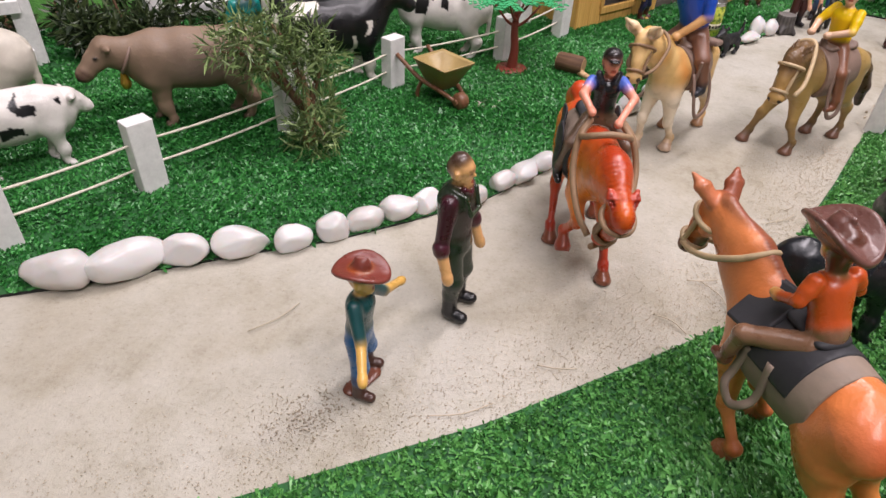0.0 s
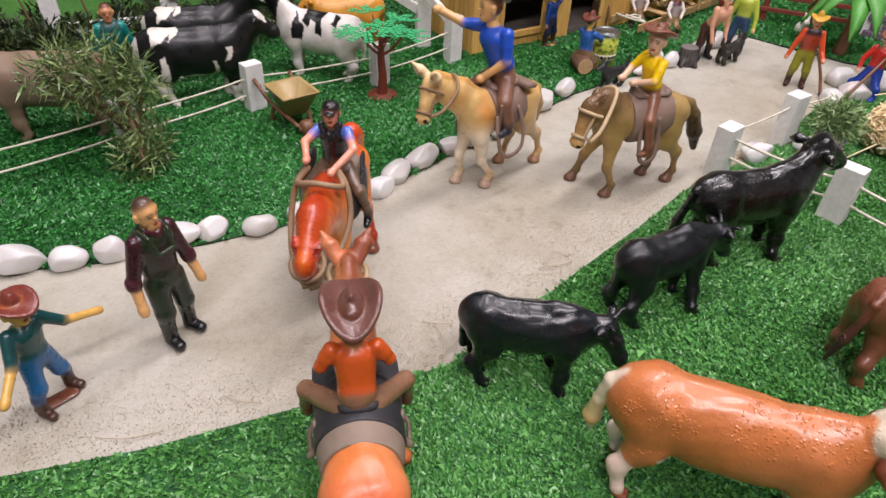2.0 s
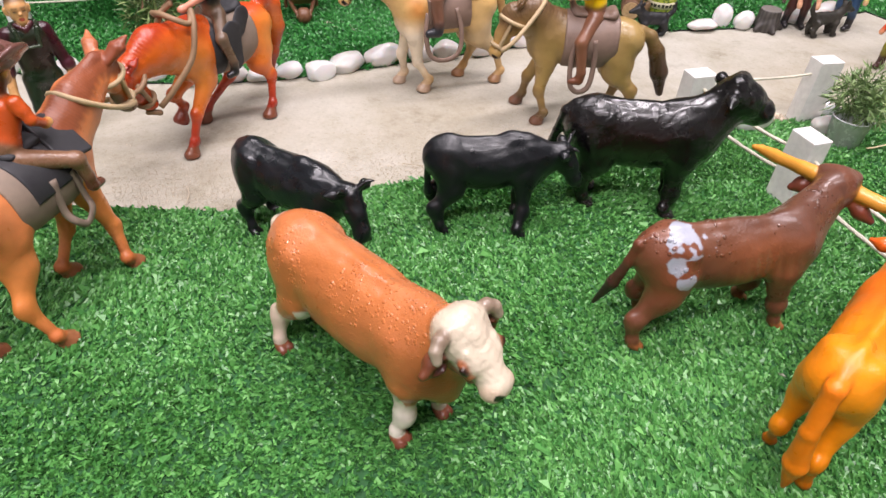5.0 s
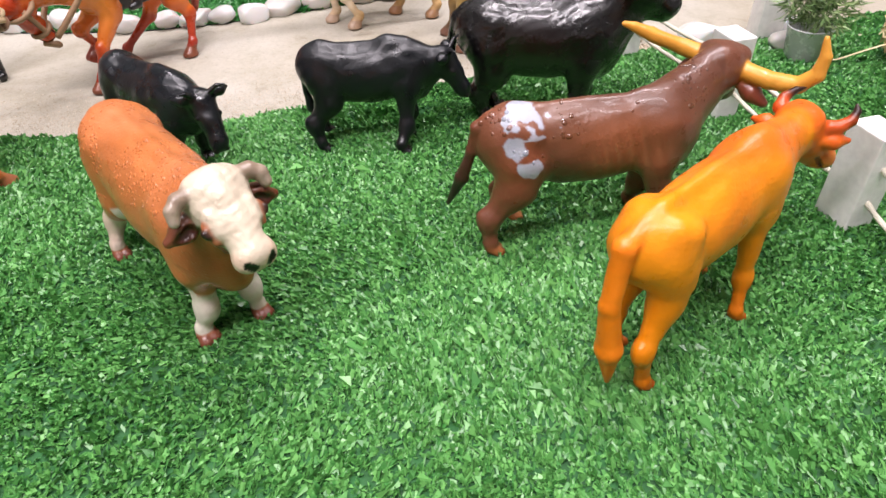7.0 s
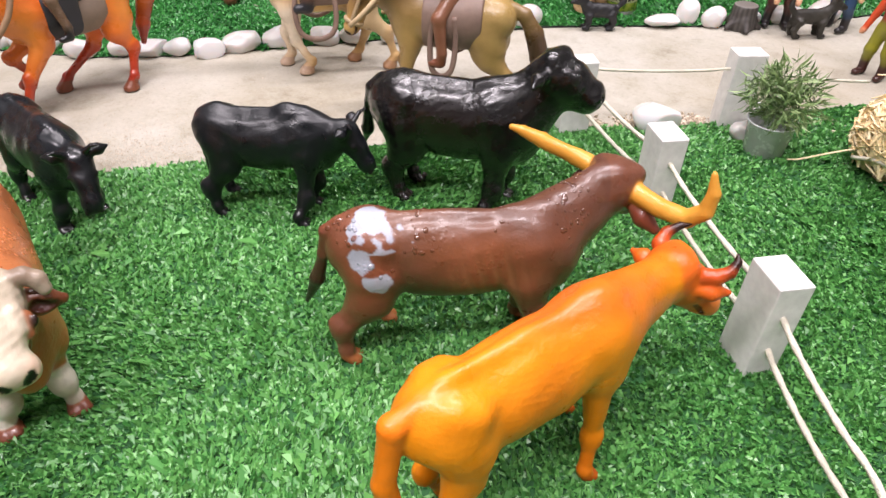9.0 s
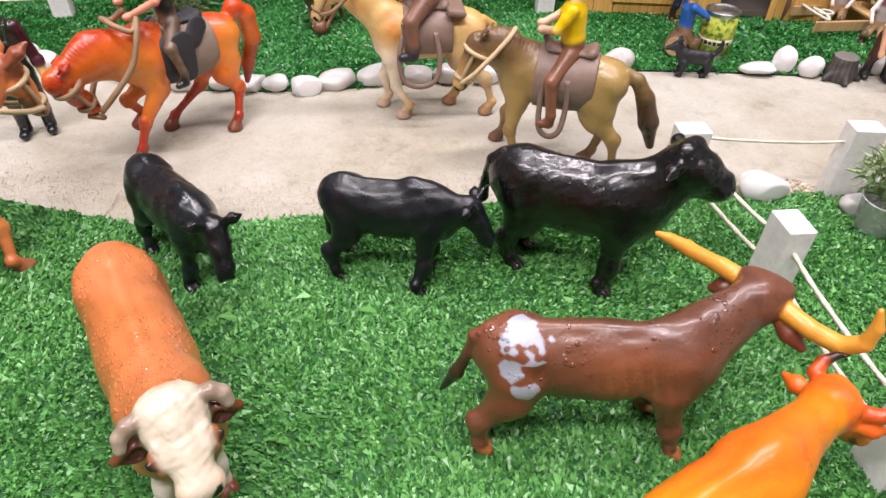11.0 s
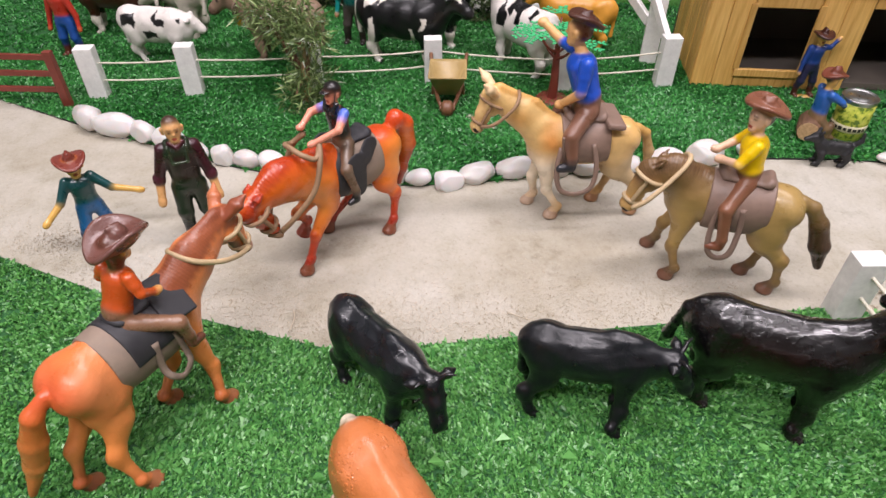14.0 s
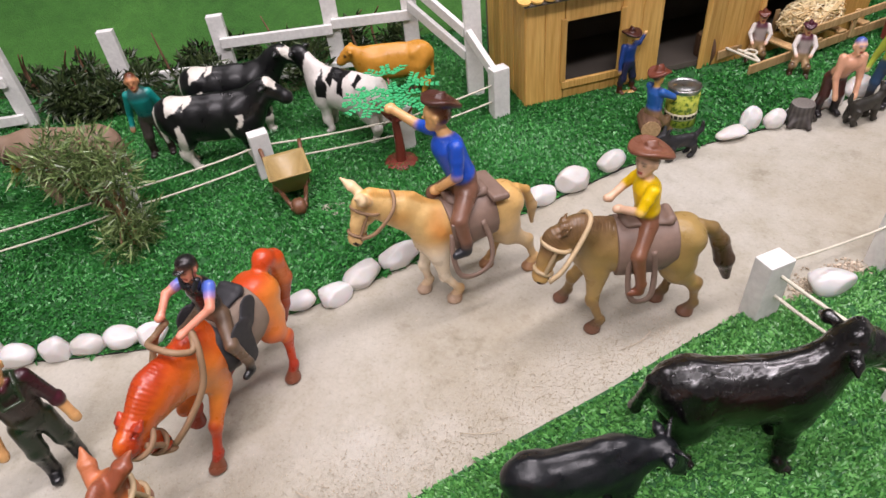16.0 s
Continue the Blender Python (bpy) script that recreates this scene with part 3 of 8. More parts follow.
BACK_POSTS = [(-0.268, -0.022, 0.052), (-0.226, 0.060, 0.052), (-0.176, 0.167, 0.048), (-0.128, 0.277, 0.047), (-0.046, 0.378, 0.045), (0.0, 0.472, 0.052)]
for x, y, hgt in BACK_POSTS:
    short_post(x, y, hgt, 63, (0, 0))
RIGHT_POSTS = [(0.290, 0.335, 0.048), (0.346, 0.424, 0.050), (0.378, 0.304, 0.048), (0.470, 0.251, 0.048)]
for i, (x, y, hgt) in enumerate(RIGHT_POSTS):
    short_post(x, y, hgt, (60, 55, -28, -28)[i], (0, 0), size=(0.019, 0.014))


def rope(points, label, sag=0.003, thick=1.0):
    out = []
    for a, b in zip(points, points[1:]):
        for u in (0, 0.25, 0.5, 0.75):
            p = np.array(a) * (1 - u) + np.array(b) * u
            out.append(p - (0, 0, sag * 4 * u * (1 - u)))
    out.append(np.array(points[-1]))
    pts = spline(out, 5)
    v, f = tube(pts, [thick * (0.0009 + 0.00012 * math.sin(i * 2.1)) for i in range(len(pts))], 6)
    return tagged(hang("rope", raw_mesh("rope", v, f), ROPE), label, "rope", "fence ropes")


for z in (0.034, 0.017):
    rope([(x, y, z * hgt / 0.05) for x, y, hgt in BACK_POSTS], "pale cotton rope strung along the paddock posts", 0.0015)
    rope([(0.290, 0.335, z + 0.004), (0.378, 0.304, z), (0.470, 0.251, z), (0.53, 0.212, z - 0.008), (0.60, 0.17, 0.004)], "thick pale cotton rope along the turf posts", 0.003, 1.35)
rope([(0.290, 0.335, 0.041), (0.346, 0.424, 0.038), (0.392, 0.500, 0.026)], "pale cotton rope along the road", 0.002)

# ---- the tall white fence ----
TALL = [(-0.154, 0.528, 0.115), (-0.216, 0.467, 0.112), (-0.302, 0.380, 0.086), (-0.383, 0.298, 0.086), (-0.449, 0.208, 0.088), (-0.537, 0.110, 0.088), (-0.605, 0.010, 0.088), (-0.66, -0.09, 0.088)]
for x, y, hgt in TALL + [(-0.046, 0.497, 0.104)]:
    ob = thing("tall_post", pose(x, y, 0, 0, 0, 45), "tall flat white painted fence post", "fence post", "tall white posts")
    part("post", block((0.017, 0.009, hgt), (0, 0, hgt / 2), bevel=0.0006), WHITE_WOOD, ob)


def rail(a, b, label="white painted wooden fence rail", wide=0.011, deep=0.005):
    a, b = Vector(a), Vector(b)
    d = b - a
    ob = part("fence_rail", block((d.length, deep, wide), bevel=0.0008), WHITE_WOOD)
    y = Vector((-d.y, d.x, 0)).normalized()
    x = d.normalized()
    z = x.cross(y)
    ob.matrix_basis = Matrix.Translation((a + b) / 2) @ Matrix((x, y, z)).transposed().to_4x4()
    return tagged(ob, label, "fence rail", "white rails")


for i in range(len(TALL) - 1):
    (x0, y0, h0), (x1, y1, h1) = TALL[i], TALL[i + 1]
    o = 0.0075
    for z in ((0.014, 0.060), (0.012, 0.056), (0.030,), (), (0.012, 0.055), (0.010, 0.055), (0.010, 0.055))[i]:
        rail((x0 + o * 0.7, y0 - o * 0.7, z), (x1 + o * 0.7, y1 - o * 0.7, z + 0.0015))
rail((-0.147, 0.520, 0.098), (-0.050, 0.490, 0.070), "sloping white gate rail")
rail((-0.147, 0.520, 0.072), (-0.050, 0.490, 0.046), "sloping white gate rail")
rail((-0.046, 0.489, 0.070), (0.0, 0.468, 0.044), "sloping white gate rail", 0.010, 0.006)


# loose sand and grit on the road, thickest along its near edge
rng = np.random.RandomState(40)
k = 34000
u = rng.rand(k)
line = np.array(NEAR_EDGE[6:15])
seg = np.linspace(0, len(line) - 1.001, k)
rng.shuffle(seg)
i0 = seg.astype(int)
p = line[i0] * (1 - (seg - i0))[:, None] + line[i0 + 1] * (seg - i0)[:, None]
off = np.abs(rng.normal(size=k)) * 0.03 + 0.001
p = p + off[:, None] * np.array((-0.72, 0.69)) + rng.normal(size=(k, 2)) * 0.004
far = rng.rand(k) < 0.12
p[far] = np.stack([rng.uniform(-0.2, 0.36, far.sum()), rng.uniform(-0.15, 0.7, far.sum())], 1)
ok = within(ROAD_LINE, p[:, 0], p[:, 1])
p = p[ok]
r = 0.00012 + 0.00042 * rng.rand(len(p)) ** 3
corner = np.array([(1, 0, 0), (-0.5, 0.87, 0), (-0.5, -0.87, 0), (0.1, 0, 0.9), (0, 0, -0.6)])
v = np.concatenate([p, np.full((len(p), 1), -0.0003)], 1)[:, None, :] + r[:, None, None] * corner * (0.7 + 0.6 * rng.rand(len(p), 5, 1))
v[..., 2] += r[:, None] * 0.4
tri = np.array([(0, 1, 3), (1, 2, 3), (2, 0, 3)])
f = (np.arange(len(p))[:, None, None] * 5 + tri[None]).reshape(-1, 3)
GRIT = blade_material("sand_grit", (0.34, 0.28, 0.20), (0.68, 0.59, 0.45), 0.8)
tagged(hang("sand_grit", big_mesh("sand_grit", v.reshape(-1, 3), f), GRIT), "loose sand grains scattered on the cement road", "sand", kind="stuff")
SOIL = blade_material("damp_soil_crumbs", (0.27, 0.225, 0.165), (0.55, 0.48, 0.37), 0.9)


def crumbs(name, middles, count, size, material, label, seed, spread):
    """Angular crumbs heaped round some middles (x, y)."""
    rng = np.random.RandomState(seed)
    m = np.array(middles)[rng.randint(0, len(middles), count)]
    p = m + rng.normal(size=(count, 2)) * spread
    r = size * (0.35 + 1.3 * rng.rand(count) ** 2.5)
    shape = np.array([(1, 0, -0.3), (-0.5, 0.87, -0.3), (-0.5, -0.87, -0.3), (0.5, 0.5, 0.7), (-0.7, 0.1, 0.7), (0.3, -0.6, 0.75)])
    v = np.concatenate([p, np.zeros((count, 1))], 1)[:, None, :] + r[:, None, None] * shape * (0.65 + 0.7 * rng.rand(count, 6, 1))
    f = np.array([(0, 1, 3), (1, 4, 3), (1, 2, 4), (2, 5, 4), (2, 0, 5), (0, 3, 5), (3, 4, 5)])
    f = (np.arange(count)[:, None, None] * 6 + f[None]).reshape(-1, 3)
    return tagged(hang(name, big_mesh(name, v.reshape(-1, 3), f), material), label, "crumbs", kind="stuff")


crumbs("soil_crumbs", [(-0.054, -0.081), (-0.048, -0.084), (-0.041, -0.087), (-0.054, -0.094), (-0.040, -0.072)], 900, 0.00036, SOIL, "dark damp soil crumbs spilled on the cement road", 77, (0.008, 0.0045))
crumbs("edge_rubble", [(0.30, 0.352), (0.308, 0.372), (0.315, 0.382), (0.325, 0.398), (0.334, 0.408), (0.352, 0.418), (0.360, 0.434), (0.368, 0.452), (0.38, 0.48)], 1500, 0.0012, GRIT, "brown grey rubble and sand along the rope fence", 78, (0.006, 0.005))
for i in range(9):
    x, y, w = ((0.135, 0.075, 20), (0.148, 0.062, 80), (0.141, 0.060, 120), (0.06, -0.02, 10), (0.19, 0.16, 40), (-0.09, -0.03, 60), (0.115, 0.03, 150), (0.235, 0.27, 70), (0.02, -0.06, 30))[i]
    a = math.radians(w)
    n = 0.010 + 0.003 * (i % 3)
    c, d = math.cos(a) * n, math.sin(a) * n
    vv, ff = tube(spline([(x - c, y - d, 0.0006), (x + d * 0.2, y - c * 0.2, 0.0016), (x + c, y + d, 0.0006)], 4), 0.0003, 5)
    tagged(hang("dry_straw", raw_mesh("dry_straw", vv, ff), GRIT), "thin dry straw lying on the cement road", "straw", "straws on the road")

# ---- horses ----


def head_frame(head, muzzle):
    """Points of a head given as (along the face, to its left, up from the face)."""
    d = (muzzle - head) / np.linalg.norm(muzzle - head)
    left = np.cross((0, 0, 1), d)
    left /= np.linalg.norm(left)
    up = np.cross(d, left)
    return d, left, up, lambda a, b, c: head + d * a + left * b + up * c


def along_line(points, P):
    """For points P: the way along a line of (x, z) and the distance from it."""
    best, way, run = np.full(len(P), 1e9), np.zeros(len(P)), 0.0
    for (x0, z0), (x1, z1) in zip(points, points[1:]):
        n = math.hypot(x1 - x0, z1 - z0)
        u = np.clip(((P[:, 0] - x0) * (x1 - x0) + (P[:, 2] - z0) * (z1 - z0)) / n ** 2, 0, 1)
        e = np.hypot(P[:, 0] - x0 - u * (x1 - x0), P[:, 2] - z0 - u * (z1 - z0))
        way = np.where(e < best, run + u * n, way)
        best = np.minimum(best, e)
        run += n
    return way, best


def maned(crest, deep, height=0.42, step=2.3, side=99.0):
    """Carved locks of a mane that hang down from its crest."""
    def rough(P):
        way, e = along_line(crest, P)
        mask = np.clip((deep + 1.2 * np.sin(way * 1.3) - e) / 2.0, 0, 1) * (P[:, 1] < side)
        locks = np.sin(way * 2 * math.pi / step + 0.22 * e + 0.9 * np.sin(way * 0.4))
        return 0.20 * waves(P, 14, 51) + 0.08 * waves(P, 5, 52) - mask * height * (0.6 + locks)
    return rough


def mane_mask(crest, deep, v, side=99.0):
    way, e = along_line(crest, v)
    return (np.clip((deep + 0.6 * np.sin(way * 1.3) - e) / 4.0, 0, 1) * np.clip((side - v[:, 1]) / 2, 0, 1))[:, None], np.sin(way * 2 * math.pi / 1.6 + 0.22 * e + 0.9 * np.sin(way * 0.4))[:, None]


def horse_limbs(h0, hooves, poll, muzzle, body, dark, leg_c, shank, hoof_c, face, mane, tail, neck_mid=None, ears=None, lift=0.0, knees=None, muzzle_c=None, rump=1.0, ear_w=1.0, neck=1.0, ear_c=None, ear_in="#6a3424"):
    """Limbs of a toy horse. h0: where its hips are along its axis; hooves: hind left, hind right, fore left, fore right as (along, across, up)."""
    z = 58 + lift
    sh = h0 + 47
    L = [limb((h0 + 4, 0, z + 3), (sh - 6, 0, z + 3), 15.5, 15.5, body, 0.86, 5), limb((h0 + 18, 0, z), (sh - 12, 0, z), 16.5, 16.8, body, 0.92, 5), limb((h0, 0, z + 5), (sh - 6, 0, z + 5), 12, 12, body, 0.7, 5),
         limb((sh + 4, 0, z + 1), (sh + 6, 0, z - 6), 12, 10, body, 0.95, 5), limb((sh - 8, 0, z + 9), (sh + 3, 0, z + 11), 9.5, 10.5, body, 0.62, 5)]
    for s in (1, -1):
        L += [limb((h0 - 5, s * 5 * rump, z + 4), (h0 + 2, s * 6.5 * rump, z - 7), 11.5 * rump, 10 * rump, body, 0.85, 5), limb((h0 - 1, s * 7, z - 8), (h0 + 3, s * 7.2, z - 17), 9.5, 7.5, leg_c, 0.75, 5),
              limb((sh + 1, s * 7, z + 4), (sh + 4, s * 8, z - 9), 8.5, 7.5, body, 0.75, 3.5), limb((sh + 2, s * 7.5, z - 9), (sh + 2, s * 7.5, z - 17), 6.5, 5, leg_c, 0.9, 3),
              limb((sh + 9, s * 5.5, z - 2), (sh + 8, s * 5, z - 9), 5.2, 4.4, body, 0.9, 2.0)]
    L.append(hollow((h0 - 17.5 * rump, 0, z + 2), (h0 - 12, 0, z - 20), 0.9, 1.6, dark, 3.0))
    poll, muzzle = np.array((poll[0], poll[2] if len(poll) > 2 else 0, poll[1]), float), np.array((muzzle[0], muzzle[2] if len(muzzle) > 2 else 0, muzzle[1]), float)
    root = np.array((sh + 4, 0, z + 6))
    mid = np.array((neck_mid[0], 0.5 * poll[1], neck_mid[1]), float) if neck_mid else root * 0.5 + poll * 0.5 + (-2, 0, 3)
    L += [limb(root, mid, 14.5 * neck, 10.5 * neck, body, 0.68, 6), limb(mid, poll, 10.5 * neck, 7.8, body, 0.66, 5)]
    d, left, up, H = head_frame(poll, muzzle)
    n = np.linalg.norm(muzzle - poll)
    chin = np.array((root[0] - poll[0], 0, root[2] - poll[2]))
    under = up * (1 if up @ chin > 0 else -1)
    U = lambda a, b, c: poll + d * a + left * b + under * c
    L += [limb(U(0, 0, -1), U(0.5 * n, 0, -1.2), 7.0, 5.4, face, 0.8, 3.5), limb(U(0.45 * n, 0, -0.8), U(0.92 * n, 0, -0.2), 5.0, 4.2, face, 0.86, 2.5),
          limb(U(0.93 * n, -1.6, 0), U(0.93 * n, 1.6, 0), 4.3, 4.3, muzzle_c or face, 1.0, 2), limb(U(0.62 * n, 0, 3.0), U(0.9 * n, 0, 2.8), 3.4, 2.9, muzzle_c or face, 0.9, 1.6)]
    for s in (1, -1):
        L.append(limb(U(0.20 * n, s * 2.8, 3.6), U(0.32 * n, s * 2.6, 3.2), 5.2, 4.4, face, 0.8, 1.6))
        L.append(limb(U(0.22 * n, s * 4.2, -3.6), U(0.36 * n, s * 3.6, -3.2), 2.2, 1.6, face, 1, 1.6))
        e = poll + (-0.5, s * 3.6, 4.2)
        tip = np.array(ears) if ears else np.array((1.5, s * 2.0, 11.0))
        tip = np.array((tip[0], s * abs(tip[1]), tip[2]))
        L += [limb(e, e + tip * 0.55, 1.5 * ear_w, 1.9 * ear_w, ear_c or face, 1.45, 1.2), limb(e + tip * 0.55, e + tip, 1.9 * ear_w, 0.7, ear_c or face, 1.3, 0.8)]
        L.append(hollow(e + tip * 0.28 + (1.9 * ear_w, s * 0.6, -0.2), e + tip * 0.8 + (1.5 * ear_w, s * 0.3, -0.2), 1.15 * ear_w, 0.7, ear_in, 0.5))
        eye = U(0.30 * n, s * 5.3, -1.9)
        L += [limb(eye, eye + d * 0.8, 1.35, 1.2, dark, 1, 0.5), limb(eye + left * s * 0.5, eye + left * s * 0.5 + d * 0.4, 1.05, 1.0, "#120a06", 1, 0.3)]
        L.append(hollow(U(1.0 * n, s * 3.4, -2.4), U(1.03 * n, s * 4.2, -1.0), 0.8, 1.0, "#2a140c"))
        L.append(hollow(U(0.80 * n, s * 5.2, 2.0), U(1.06 * n, s * 3.6, 1.9), 0.4, 0.5, "#4a2418"))
    crest = [root + (-9, 0, 8), mid + np.array((-8.2, 0, 6.0)), poll + np.array((-4.0, 0, 6.0)), poll + d * 5 + (1.5, 0, 5.0)]
    L += chain(crest, [3.6, 4.4, 3.8, 1.8], mane, 0.75, 1.5)
    for i, (a, l, up_) in enumerate(hooves):
        s = 1 if i % 2 == 0 else -1
        fore = i >= 2
        top = (sh + 3, s * 8, z - 15) if fore else (h0 - 3, s * 8, z - 14)
        if knees and knees[i]:
            kn = np.array(knees[i], float)
        elif fore:
            kn = np.array(((top[0] + a) / 2 + 2.5, (top[1] + l) / 2, up_ + 24))
        else:
            kn = np.array(((top[0] + a) / 2 - 6, (top[1] + l) / 2, up_ + 26))
        f = np.array((a - 2.6, l, up_ + 8.5))
        if fore:
            L += chain([np.array(top, float), kn, f], [6.8, 3.5, 2.5], [leg_c, shank], 0.9, 3.5)
        else:
            stifle = np.array(top) * 0.6 + kn * 0.4 + (5, 0, 1)
            L += chain([np.array(top, float), stifle, kn, f], [8.6, 7.0, 3.6, 2.6], [leg_c, leg_c, shank], 0.8, 5)
            L.append(limb(kn + (-2.2, 0, 2), kn + (-0.6, 0, -3), 1.8, 1.6, shank, 0.9, 2))
        L.append(limb(kn + (0.6, 0, 1.4), kn + (0.4, 0, -1.5), 3.6, 3.2, shank, 0.92, 1.5))
        L += [limb(f + (-0.6, 0, 0.4), f + (-0.2, 0, -1.0), 3.3, 3.1, shank, 0.95, 1.5), limb(f, np.array((a - 0.4, l, up_ + 5.0)), 2.8, 3.0, shank, 1, 1.5)]
        L += [limb((a - 0.8, l, up_ + 5.6), (a + 1.6, l, up_ + 0.6), 3.5, 5.7, hoof_c, 0.92, 0.4), hollow((a - 7, l, up_ - 5), (a + 9, l, up_ - 5), 4.9, 4.9, hoof_c, 0.3)]
    L += tail
    return L


def girth(h0, a, b, z0, thick, colour="#ffffff", lift=0.0):
    """A shell that lies on a horse's back between a and b along its axis."""
    z = 58 + lift
    sh = h0 + 47
    r = [limb((h0 + 4, 0, z + 3), (sh - 6, 0, z + 3), 15.9 + thick, 15.9 + thick, colour, 0.90, 5), limb((h0 + 18, 0, z), (sh - 12, 0, z), 17 + thick, 17.2 + thick, colour, 0.95, 5),
         limb((sh - 8, 0, z + 9), (sh + 3, 0, z + 11), 9.8 + thick, 10.8 + thick, colour, 0.68, 5)]

    def clip(P):
        zlow = z0 + 0.02 * (P[..., 0] - a) ** 2 * 0
        return np.maximum(np.maximum(a - P[..., 0], P[..., 0] - b), zlow - P[..., 2])

    return r, clip


def shell(name, limbs_clip, cell, material, parent, label=""):
    v, f, _ = moulded(limbs_clip[0], cell, limbs_clip[1])
    return hang(name, big_mesh(name, v * 0.001, f, True), material, parent, label)


def mm(points):
    return [np.array(p, float) * 0.001 for p in points]


def ring_round(c, r, axis, n=10, tall=1.0):
    """Points of a ring round an axis."""
    c, axis = np.array(c, float), np.array(axis, float)
    axis = axis / np.linalg.norm(axis)
    a = np.cross(axis, (0, 1, 0))
    a /= np.linalg.norm(a)
    b = np.cross(axis, a)
    return [c + r * (tall * math.cos(w) * a + math.sin(w) * b) for w in np.linspace(0, 2 * math.pi, n, endpoint=False)]


def face_marks(hd, ft, across, r, eye_up, hair, skin):
    """Eyes, brows, ears, jaw and mouth of a toy head."""
    ft = ft / np.linalg.norm(ft)
    across = across / np.linalg.norm(across)
    at = lambda a, b, c: hd + ft * a + across * b + np.array((0, 0, c))
    L = [limb(at(r * 0.25, 0, -r * 0.55), at(r * 0.45, 0, -r * 0.72), r * 0.66, r * 0.5, skin, 1, 1.5)]
    for s in (1, -1):
        L += [limb(at(r * 0.90, s * r * 0.34, eye_up), at(r * 0.86, s * r * 0.46, eye_up), 0.48, 0.4, "#15100e", 1, 0.2),
              limb(at(r * 0.96, s * r * 0.2, eye_up + r * 0.26), at(r * 0.82, s * r * 0.56, eye_up + r * 0.24), 0.36, 0.28, hair, 1, 0.2),
              limb(at(-r * 0.05, s * r * 0.93, eye_up - r * 0.35), at(-r * 0.05, s * r * 0.96, eye_up + r * 0.05), r * 0.2, r * 0.24, skin, 1, 0.5)]
    L.append(hollow(at(r * 0.98, -r * 0.24, -r * 0.5), at(r * 0.98, r * 0.24, -r * 0.5), 0.3, 0.3, "#a04a3a", 0.3))
    return L


def rider_limbs(hip, shirt, trousers, skin, hair, boots, lean=0.0, hands=None, knees=(12, 17, -14), feet=(4, 20, -40), head_up=50, torso=(7.4, 8.6), arm_c=None, scale=1.0, head_turn=(1, 0), sleeve_c=None, head_r=6.2, sway=0.0):
    """A seated toy rider. hip: its seat, in the horse's millimetres."""
    h = np.array(hip, float)
    k = scale
    ch = h + np.array((lean * 0.7, sway * 0.6, 24 * k))
    L = [limb(h, h + (0, 0, 6 * k), 8 * k, 7.6 * k, trousers, 1.15, 3), limb(h + (lean * 0.2, 0, 10 * k), ch, torso[0] * k, torso[1] * k, shirt, 1.2, 3)]
    nk = ch + (lean * 0.3, sway * 0.35, 11 * k)
    L.append(limb(ch + (0, 0, 6 * k), nk, 3.6 * k, 3.2 * k, skin, 1, 1.5))
    hd = nk + np.array((1.0 + lean * 0.1, 0, 7.0 * k))
    ft = np.array((head_turn[0], head_turn[1], 0), float)
    L.append(limb(hd, hd + (0, 0, 2.5 * k), head_r * k * 0.92, head_r * k, skin, 0.95, 1.5))
    L.append(limb(hd - ft * 2.6 + (0, 0, 1.6 * k), hd - ft * 2.0 + (0, 0, 4.6 * k), head_r * k * 0.92, head_r * k * 0.98, hair, 1.0, 0.6))
    L.append(limb(hd + ft * 6.2 * k, hd + ft * 7.0 * k, 1.2, 0.9, skin, 1, 1.2))
    across = np.array((-ft[1], ft[0], 0))
    L += face_marks(hd, ft, across, head_r * k, 2.2 * k, hair, skin)
    for i, s in enumerate((1, -1)):
        kn = h + np.array((knees[0], s * knees[1], knees[2]))
        fo = h + np.array((feet[0], s * feet[1], feet[2]))
        L += chain([h + (0, s * 6, -1), kn, fo + (-1, 0, 6)], [6.2 * k, 4.6 * k, 3.4 * k], [trousers, trousers], 1, 2)
        L.append(limb(fo + (-1, 0, 6), fo + (-0.5, 0, 1), 3.5 * k, 3.4 * k, boots, 1, 1))
        L.append(limb(fo, fo + (6 * k, 0, -0.5), 3.2 * k, 2.6 * k, boots, 1, 1.5))
        sd = ch + (0, s * 10.5 * k, 5 * k)
        el, ha = (np.array(v, float) for v in hands[i])
        mid = sd * 0.55 + (h + el) * 0.45
        L += chain([sd, mid], [4.2 * k, 3.9 * k], sleeve_c or shirt, 1, 1.2)
        L += chain([mid, h + el], [3.6 * k if sleeve_c else 3.9 * k, 3.1 * k], (arm_c or skin) if sleeve_c else shirt, 1, 0.8)
        L += chain([h + el, h + ha], [2.9 * k, 2.4 * k], arm_c or skin, 1, 1)
        L.append(limb(h + ha, h + ha + (1.5, 0, 0), 3.0 * k, 2.7 * k, skin, 1, 1))
    return L, hd


